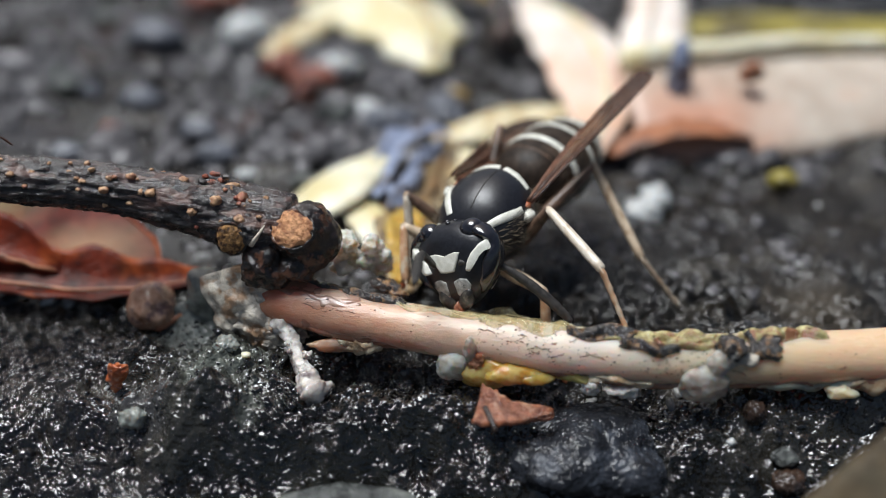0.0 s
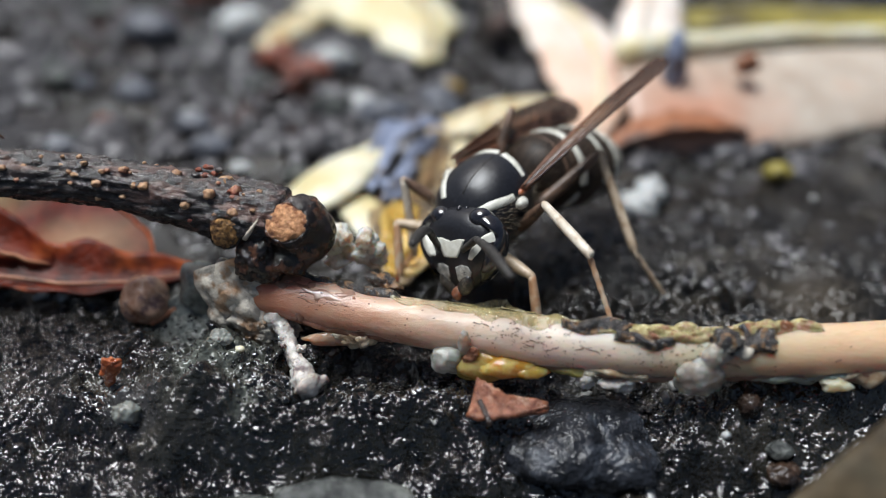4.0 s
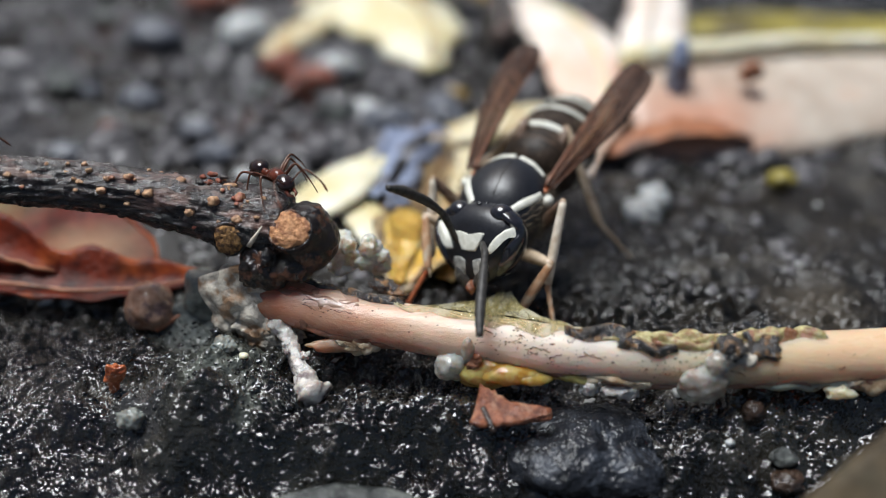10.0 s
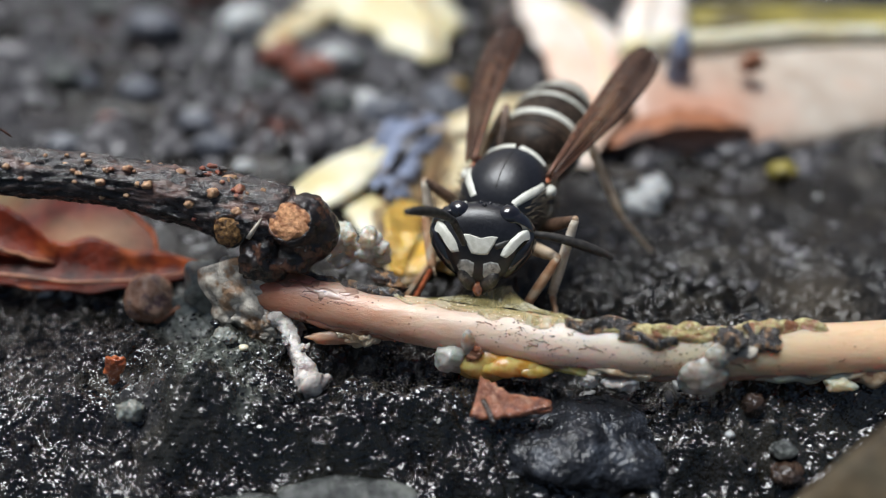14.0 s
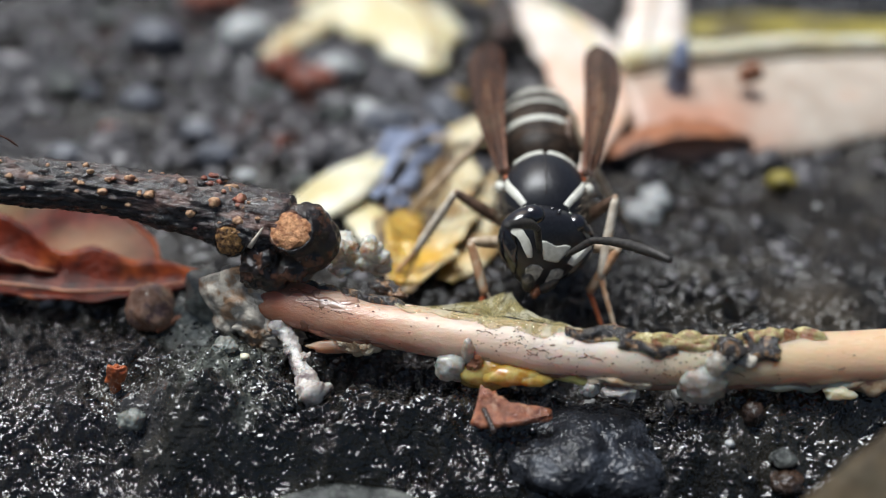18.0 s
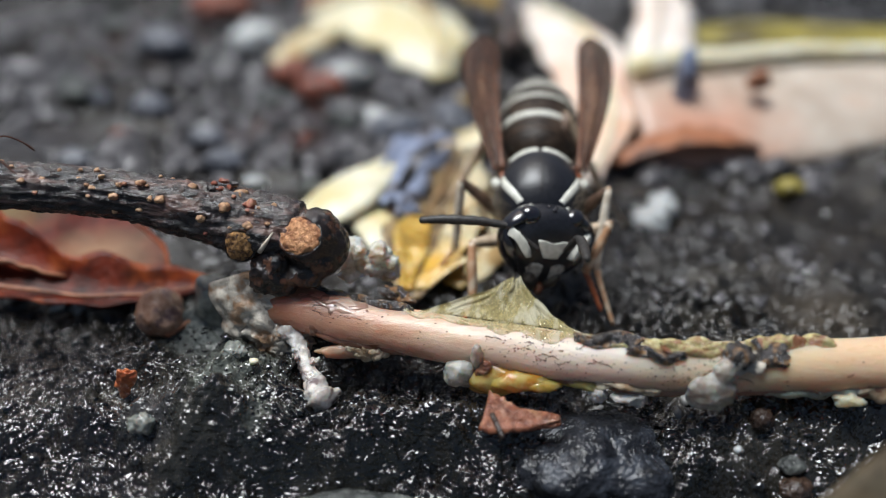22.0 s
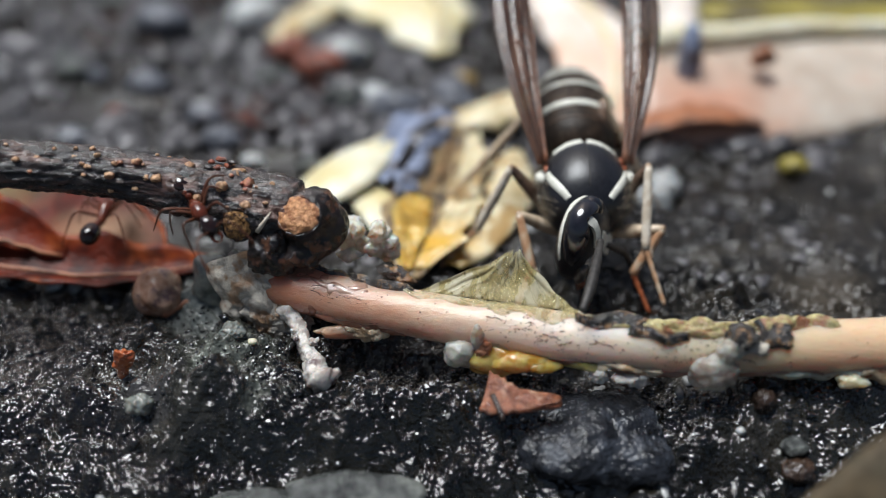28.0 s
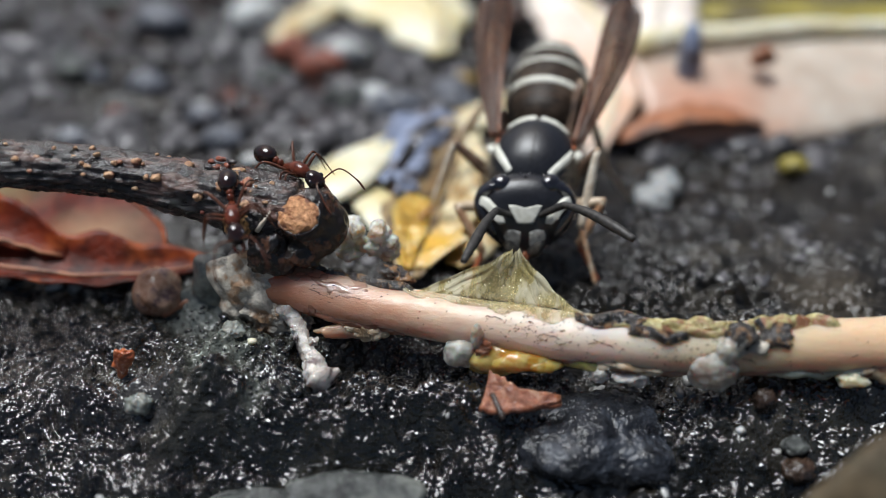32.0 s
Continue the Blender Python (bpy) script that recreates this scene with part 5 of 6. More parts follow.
    for s in (1, -1):
        ar = curve([(0, 0, 0, 0.10), (s * 0.05, -0.5, 0.22, 0.115), (s * 0.10, -0.95, 0.42, 0.125), (s * 0.10, -1.2, 0.44, 0.115), (s * 0.06, -2.1, 0.34, 0.155), (0, -3.2, 0.06, 0.165), (0, -3.95, -0.22, 0.11)], 60)
        bm = tube([p[:3] for p in ar], [p[3] * (1 - 0.10 * (k % 4 == 0 and k > 20)) for k, p in enumerate(ar)], 12)
        ants_.append(part("antenna", bm, M_ANTENNA, head, "dark thick antenna"))
    # abdomen with its overlapping rings
    ab = part("abdomen", ABDOMEN.body(0.0, 1.62, 14, 40, lambda u: 0.03 * u), M_ABDOMEN, w, "dark brown abdomen with pale bands")
    cuts = [1.25, 2.2, 3.7, 4.85, 5.75, 6.95]
    for k, (a0, a1) in enumerate(zip(cuts, cuts[1:])):
        part("tergite", ABDOMEN.body(a0, a1 + 0.12, 10, 40, lambda u: -0.05 + 0.08 * u ** 2), M_ABDOMEN, ab)
    for y, hw, lo in ((1.25, 0.025, 24), (2.2, 0.18, 4), (3.75, 0.11, 0), (4.9, 0.09, -5), (5.8, 0.07, -8)):
        part("pale_band", ABDOMEN.ribbon([(y + 0.10 * math.cos(radians(lo + (180 - 2 * lo) * k / 40)) ** 2, lo + (180 - 2 * lo) * k / 40) for k in range(41)], lambda u: hw * (1 + 0.35 * abs(2 * u - 1) ** 3), 0.055), M_WHITE if y > 2 else M_LEGDARK, ab, "ivory band")
        if y > 2:
            for s in (1, -1):
                part("side_spot", ABDOMEN.ribbon([(y - 0.05 - 0.25 * (k / 8), (-8 - 34 * k / 8) if s > 0 else 188 + 34 * k / 8) for k in range(9)], lambda u: hw * 0.9 * (0.5 + math.sin(u * 3.1) * 0.6), 0.055), M_GREYMARK, ab, "pale side spot")
    pts = []
    for k in range(240):
        y, a = q.uniform(0.4, 6.0), q.uniform(5, 175)
        p = ABDOMEN.pt(y, a)
        pts.append((p, (ABDOMEN.pt(y, a, 0.1) - p).normalized()))
    tagged(part("back_hairs", hairs(pts, 0.22, 0.010, 0.9, 2), M_HAIR, ab, "fine brown hairs"), kind="stuff")
    for ob in [o for o in w.children if o not in (head, ab)] + [ab, *ab.children]:
        ob.data.transform(Matrix.Diagonal((1, SHORT, 1, 1)))
    # wings, folded lengthwise
    wings = []
    for s in (1, -1):
        def blade(u, v, s=s):
            wd = 0.20 + 1.15 * math.sin(min(1.0, 0.12 + u * 0.88) * math.pi * 0.62) ** 1.4 * (1 - max(0, u - 0.86) ** 2 * 26) ** 0.5 if u < 0.999 else 0.55
            k = v - 0.35
            return (s * (k * wd) + s * 0.18 * math.sin(u * 2.4), u * 7.6, 0.10 * math.sin(v * 15) * (1 - 0.5 * u) + 0.3 * math.sin(u * 2.6) - 0.5 * abs(k) * wd)
        wg = part("forewing", sheet(blade, 34, 14, 0.03), M_WING, w, "smoky brown folded wing")
        for v, r_, u1 in ((0.02, 0.07, 0.97), (0.16, 0.035, 0.8), (0.38, 0.028, 0.94), (0.62, 0.024, 0.85), (0.85, 0.02, 0.7)):
            p_ = [Vector(blade(u, v + 0.05 * math.sin(u * 5))) + Vector((0, 0, 0.03)) for u in np.linspace(0.0, u1, 20)]
            part("vein", tube(p_, [r_ * (1 - 0.6 * i / 19) for i in range(20)], 6), M_VEIN, wg)
        for u0, v0, v1 in ((0.42, 0.16, 0.38), (0.55, 0.02, 0.38), (0.68, 0.16, 0.5), (0.60, 0.38, 0.62), (0.36, 0.38, 0.62)):
            p_ = [Vector(blade(u0 + 0.05 * t_, v0 + (v1 - v0) * t_)) + Vector((0, 0, 0.03)) for t_ in np.linspace(0, 1, 6)]
            part("vein", tube(p_, [0.025] * 6, 6), M_VEIN, wg)
        wings.append((s, wg))
    # legs
    for side in (1, -1):
        for nm in ("fore", "mid", "hind"):
            lf, lt, la = LEG_DIM[nm]
            fe = part(nm + "_leg", seg_mesh(lf, 0.17, 0.13, 0.08), M_LEGDARK if nm != "fore" else M_LEG, w, "brown thigh")
            ti = part("shin", seg_mesh(lt, 0.13, 0.15, 0.03), {"fore": M_SHIN, "mid": M_LEGPALE, "hind": M_LEG}[nm], fe, "pale straw shin")
            ta = part("foot", seg_mesh(la, 0.105, 0.08, 0.0, 5), {"fore": M_FOOT, "mid": M_SHIN, "hind": M_LEG}[nm], fe, "rust-red jointed foot" if nm == "fore" else "pale jointed foot")
            LEGS[(nm, side)] = (fe, ti, ta)
            part("knee", blob((0, 0, 0), (0.12, 0.13, 0.12), 0.05, 1, 1, 2), M_LEG, ti)
            part("spur", tube([(0.05, lt - 0.15, 0), (0.18, lt + 0.1, -0.1), (0.24, lt + 0.3, -0.14)], [0.03, 0.022, 0.008], 6), M_LEG, ti)
    return w, head, ab, ants_, wings


wasp, wasp_head, wasp_abdomen, wasp_antennae, wasp_wings = build_wasp()

# ---- ants; their own front is +y ----


def build_ant():
    a = thing("ant", "small red-brown and black ant walking on the twig", "ant", group="ants")
    hd = part("head", blob((0, 1.12, 0.62), (0.28, 0.36, 0.25), 0.04, 0.8, 1, 3, (-28, 0, 0)), M_ANTBLACK, a, "shiny black head")
    for s in (1, -1):
        part("eye", blob((0.24 * s, 1.18, 0.70), (0.06, 0.08, 0.08), 0, 1, 0, 2), M_EYE, hd)
        part("mandible", tube([(0.12 * s, 1.36, 0.46), (0.13 * s, 1.52, 0.36), (0.02 * s, 1.62, 0.30)], [0.07, 0.05, 0.02], 6), M_ANTRED, hd)
        part("antenna", tube(curve([(0.10 * s, 1.36, 0.66), (0.36 * s, 1.62, 0.98), (0.56 * s, 1.82, 1.02), (0.72 * s, 2.24, 0.72), (0.76 * s, 2.52, 0.42)], 16), [0.024] * 12 + [0.032, 0.036, 0.034, 0.02], 6), M_ANTLEG, hd)
    th = curve([(0, 0.86, 0.62, 0.11), (0, 0.66, 0.72, 0.23), (0, 0.40, 0.74, 0.23), (0, 0.10, 0.64, 0.17), (0, -0.14, 0.52, 0.13), (0, -0.26, 0.46, 0.07)], 18)
    part("thorax", tube([p[:3] for p in th], [p[3] for p in th], 12), M_ANTRED, a, "red-brown thorax")
    part("waist", blob((0, -0.38, 0.56), (0.12, 0.11, 0.17), 0.05, 1, 2, 3), M_ANTRED, a)
    part("waist", blob((0, -0.58, 0.58), (0.13, 0.12, 0.15), 0.05, 1, 3, 3), M_ANTRED, a)
    part("gaster", blob((0, -1.05, 0.60), (0.34, 0.46, 0.33), 0.02, 1, 4, 3, (8, 0, 0)), M_ANTBLACK, a, "shiny black hind body")
    legs = []
    for s in (1, -1):
        for y0, yk, yf, ln in ((0.55, 0.75, 1.05, 0.9), (0.35, 0.30, 0.25, 1.0), (0.12, -0.35, -0.95, 1.15)):
            pts = curve([(0, 0, 0), (s * 0.42 * ln, (yk - y0) * 0.7, 0.38), (s * 0.62 * ln, yk - y0, 0.40), (s * 0.86 * ln, (yk - y0) * 0.5 + (yf - y0) * 0.5, -0.1), (s * 1.0 * ln, yf - y0, -0.55)], 18)
            lg = part("leg", tube(pts, [0.045, 0.05, 0.055, 0.055, 0.05, 0.042, 0.036, 0.036, 0.038, 0.036, 0.034, 0.03, 0.026, 0.022, 0.02, 0.018, 0.018, 0.015], 6), M_ANTLEG, a, m=P(s * 0.12, y0, 0.55))
            legs.append((lg, s, y0))
    return a, legs

ANTS = [build_ant() for _ in range(4)]
for (an, _), lab in zip(ANTS, ("small red-brown and black ant walking on the twig", "shiny dark ant searching the twig's end", "red-brown ant climbing from the red leaf to the twig", "red-brown ant wandering on the rock behind")):
    an["label"] = lab

WASP_ROWS = [
    (0, P(1.66, -3.50, 3.16, 0, 0, -31.4) @ pose(0, 0, 0, -2.5)),
    (0.5, P(1.51, -3.37, 3.10, 0, 0, -47.2) @ pose(0, 0, 0, 3.0)),
    (1, P(1.76, -4.00, 3.00, 0, 0, -45.1) @ pose(0, 0, 0, -1.4)),
    (1.5, P(1.97, -3.84, 3.22, 0, 0, -40.3) @ pose(0, 0, 0, 1.7)),
    (2, P(2.07, -3.44, 3.07, 0, 0, -36.8) @ pose(0, 0, 0, -0.8)),
    (2.5, P(2.49, -4.10, 3.12, 0, 0, -30.2) @ pose(0, 0, 0, 0.1)),
    (3, P(1.99, -3.58, 2.98, 0, 0, -32.8) @ pose(0, 0, 0, -5.4)),
    (3.5, P(1.82, -3.06, 3.10, 0, 0, -40.4) @ pose(0, 0, 0, 0.9)),
    (5.5, P(1.86, -2.69, 3.20, 0, 0, -33.8) @ pose(0, 0, 0, 1.6)),
    (6, P(2.19, -2.43, 3.01, 0, 0, -53.6) @ pose(0, 0, 0, -3.9)),
    (6.5, P(2.68, -2.71, 3.09, 0, 0, -30.9) @ pose(0, 0, 0, -2.2)),
    (7, P(3.38, -2.65, 3.02, 0, 0, -18.0) @ pose(0, 0, 0, -7.1)),
    (7.5, P(3.44, -2.49, 3.00, 0, 0, -12.5) @ pose(0, 0, 0, -6.4)),
    (8, P(3.01, -3.38, 2.91, 0, 0, -12.5) @ pose(0, 0, 0, -9.1)),
    (8.5, P(2.92, -2.71, 2.97, 0, 0, -11.1) @ pose(0, 0, 0, -5.7)),
    (9, P(2.91, -2.82, 3.04, 0, 0, -7.4) @ pose(0, 0, 0, -2.5)),
    (9.5, P(2.99, -2.79, 2.92, 0, 0, -3.2) @ pose(0, 0, 0, -6.4)),
    (10, P(2.35, -2.20, 2.86, 0, 0, -26.1) @ pose(0, 0, 0, -4.7)),
    (10.5, P(2.89, -0.95, 2.90, 0, 0, -30.2) @ pose(0, 0, 0, -10.6)),
    (11, P(3.91, -3.06, 3.21, 0, 0, -12.9) @ pose(0, 0, 0, 2.1)),
    (11.5, P(3.80, -2.50, 2.98, 0, 0, -14.4) @ pose(0, 0, 0, 3.8)),
    (12, P(3.78, -2.65, 2.96, 0, 0, -9.6) @ pose(0, 0, 0, 2.7)),
    (12.5, P(3.69, -3.00, 2.99, 0, 0, -13.4) @ pose(0, 0, 0, 3.0)),
    (13, P(3.70, -2.96, 2.93, 0, 0, -9.9) @ pose(0, 0, 0, 2.1)),
    (13.5, P(3.19, -3.20, 3.01, 0, 0, -19.2) @ pose(0, 0, 0, -0.9)),
    (14, P(2.35, -2.58, 3.14, 0, 0, -23.5) @ pose(0, 0, 0, -2.2)),
    (14.5, P(2.71, -0.88, 3.05, 0, 0, -27.6) @ pose(0, 0, 0, -5.7)),
    (16.5, P(3.13, -1.58, 2.93, 0, 0, -8.7) @ pose(0, 0, 0, -3.2)),
    (17, P(3.08, -2.27, 3.00, 0, 0, -8.0) @ pose(0, 0, 0, -3.3)),
    (17.5, P(2.70, -2.70, 2.94, 0, 0, -6.9) @ pose(0, 0, 0, -4.7)),
    (18, P(3.50, -2.17, 3.04, 0, 0, -4.0) @ pose(0, 0, 0, -4.7)),
    (18.5, P(2.68, -1.99, 3.04, 0, 0, -9.7) @ pose(0, 0, 0, -3.6)),
    (19, P(2.72, -1.85, 3.01, 0, 0, -8.2) @ pose(0, 0, 0, -1.1)),
    (19.5, P(2.67, -1.97, 2.98, 0, 0, -8.4) @ pose(0, 0, 0, -3.2)),
    (20, P(2.86, -0.65, 3.13, 0, 0, -22.5) @ pose(0, 0, 0, -1.6)),
    (20.5, P(2.43, -1.67, 2.92, 0, 0, -15.9) @ pose(0, 0, 0, -2.6)),
    (21, P(3.81, -1.76, 2.97, 0, 0, -2.2) @ pose(0, 0, 0, -6.6)),
    (21.5, P(2.99, -2.15, 2.97, 0, 0, -6.2) @ pose(0, 0, 0, -7.8)),
    (22, P(3.10, -1.47, 3.06, 0, 0, -2.5) @ pose(0, 0, 0, -2.6)),
    (22.5, P(3.14, -1.30, 2.97, 0, 0, -7.3) @ pose(0, 0, 0, -4.8)),
    (23, P(3.01, -0.64, 2.93, 0, 0, -11.9) @ pose(0, 0, 0, -3.5)),
    (23.5, P(3.08, -1.17, 2.96, 0, 0, -20.9) @ pose(0, 0, 0, -3.6)),
    (24, P(2.27, -2.03, 2.98, 0, 0, -30.7) @ pose(0, 0, 0, -10.9)),
    (24.5, P(2.98, -1.19, 3.18, 0, 0, -28.5) @ pose(0, 0, 0, -7.4)),
    (25, P(3.51, -1.74, 2.92, 0, 0, -14.3) @ pose(0, 0, 0, -4.0)),
    (25.5, P(3.48, -1.53, 2.92, 0, 0, -12.3) @ pose(0, 0, 0, -3.8)),
    (27.5, P(3.93, -0.81, 2.98, 0, 0, -2.3) @ pose(0, 0, 0, -4.8)),
    (28, P(4.54, -2.08, 2.84, 0, 0, 0.2) @ pose(0, 0, 0, -0.7)),
    (28.5, P(3.45, -0.07, 3.17, 0, 0, -5.2) @ pose(0, 0, 0, 1.2)),
    (29, P(2.93, -0.45, 3.02, 0, 0, -5.6) @ pose(0, 0, 0, 1.9)),
    (29.5, P(3.09, -0.46, 3.04, 0, 0, -11.8) @ pose(0, 0, 0, 2.2)),
    (30, P(3.08, -0.55, 3.19, 0, 0, -7.9) @ pose(0, 0, 0, 2.9)),
    (30.5, P(2.67, -0.29, 3.01, 0, 0, -13.4) @ pose(0, 0, 0, -0.1)),
    (31, P(3.20, -0.56, 3.05, 0, 0, -4.8) @ pose(0, 0, 0, 2.2)),
    (31.5, P(3.28, -0.99, 3.01, 0, 0, -2.4) @ pose(0, 0, 0, 1.9)),
    (32, P(2.99, -0.76, 3.07, 0, 0, -11.2) @ pose(0, 0, 0, 0.9)),
]
ABDOMEN_ROWS = [
    (0, P(0, 1.68, -0.2, -7.4, 0, -1.9)),
    (0.5, P(0, 1.68, -0.2, -21.8, 0, -5.2)),
    (1, P(0, 1.68, -0.2, -17.2, 0, -4.5)),
    (1.5, P(0, 1.68, -0.2, -18.9, 0, -5.4)),
    (2, P(0, 1.68, -0.2, -14.4, 0, -5.1)),
    (2.5, P(0, 1.68, -0.2, -16.5, 0, -7.6)),
    (3, P(0, 1.68, -0.2, -14.2, 0, -6.8)),
    (3.5, P(0, 1.68, -0.2, -22.7, 0, -7.0)),
    (5.5, P(0, 1.68, -0.2, -12.9, 0, -4.3)),
    (6, P(0, 1.68, -0.2, -9.1, 0, -1.3)),
    (6.5, P(0, 1.68, -0.2, -13.3, 0, -6.0)),
    (7, P(0, 1.68, -0.2, -3.7, 0, -5.8)),
    (7.5, P(0, 1.68, -0.2, 0.1, 0, -5.7)),
    (8, P(0, 1.68, -0.2, 5.2, 0, -3.3)),
    (8.5, P(0, 1.68, -0.2, 2.2, 0, -4.6)),
    (9, P(0, 1.68, -0.2, 1.3, 0, -4.7)),
    (9.5, P(0, 1.68, -0.2, 7.1, 0, -1.6)),
    (10, P(0, 1.68, -0.2, 3.0, 0, -2.4)),
    (10.5, P(0, 1.68, -0.2, 8.6, 0, 0.4)),
    (11, P(0, 1.68, -0.2, -2.2, 0, -3.3)),
    (11.5, P(0, 1.68, -0.2, 4.7, 0, -1.1)),
    (12, P(0, 1.68, -0.2, 5.2, 0, -2.0)),
    (12.5, P(0, 1.68, -0.2, 4.5, 0, -0.6)),
    (13, P(0, 1.68, -0.2, 5.4, 0, -2.4)),
    (13.5, P(0, 1.68, -0.2, 2.7, 0, -0.4)),
    (14, P(0, 1.68, -0.2, 0.4, 0, 1.0)),
    (14.5, P(0, 1.68, -0.2, 5.1, 0, 2.1)),
    (16.5, P(0, 1.68, -0.2, 5.4, 0, -5.2)),
    (17, P(0, 1.68, -0.2, 3.6, 0, -2.5)),
    (17.5, P(0, 1.68, -0.2, 5.0, 0, -4.2)),
    (18, P(0, 1.68, -0.2, 1.8, 0, 1.8)),
    (18.5, P(0, 1.68, -0.2, 1.3, 0, -3.2)),
    (19, P(0, 1.68, -0.2, 4.0, 0, -1.5)),
    (19.5, P(0, 1.68, -0.2, 4.1, 0, -3.0)),
    (20, P(0, 1.68, -0.2, 1.1, 0, 0.7)),
    (20.5, P(0, 1.68, -0.2, 4.8, 0, -2.1)),
    (21, P(0, 1.68, -0.2, 6.4, 0, -2.5)),
    (21.5, P(0, 1.68, -0.2, 5.1, 0, -0.6)),
    (22, P(0, 1.68, -0.2, 3.2, 0, -2.4)),
    (22.5, P(0, 1.68, -0.2, 5.7, 0, -1.7)),
    (23, P(0, 1.68, -0.2, 8.1, 0, 0.6)),
    (23.5, P(0, 1.68, -0.2, 9.1, 0, 2.6)),
    (24, P(0, 1.68, -0.2, 6.0, 0, 1.8)),
    (24.5, P(0, 1.68, -0.2, -1.0, 0, 2.7)),
    (25, P(0, 1.68, -0.2, 6.4, 0, -1.5)),
    (25.5, P(0, 1.68, -0.2, 6.2, 0, -2.2)),
    (27.5, P(0, 1.68, -0.2, 6.2, 0, -1.5)),
    (28, P(0, 1.68, -0.2, 1.3, 0, -0.9)),
    (28.5, P(0, 1.68, -0.2, 0.6, 0, -0.7)),
    (29, P(0, 1.68, -0.2, 5.2, 0, -1.1)),
    (29.5, P(0, 1.68, -0.2, 5.2, 0, 1.0)),
    (30, P(0, 1.68, -0.2, 0.9, 0, -0.5)),
    (30.5, P(0, 1.68, -0.2, 4.7, 0, -0.4)),
    (31, P(0, 1.68, -0.2, 4.7, 0, -3.0)),
    (31.5, P(0, 1.68, -0.2, 5.8, 0, -2.8)),
    (32, P(0, 1.68, -0.2, 3.7, 0, 0.4)),
]
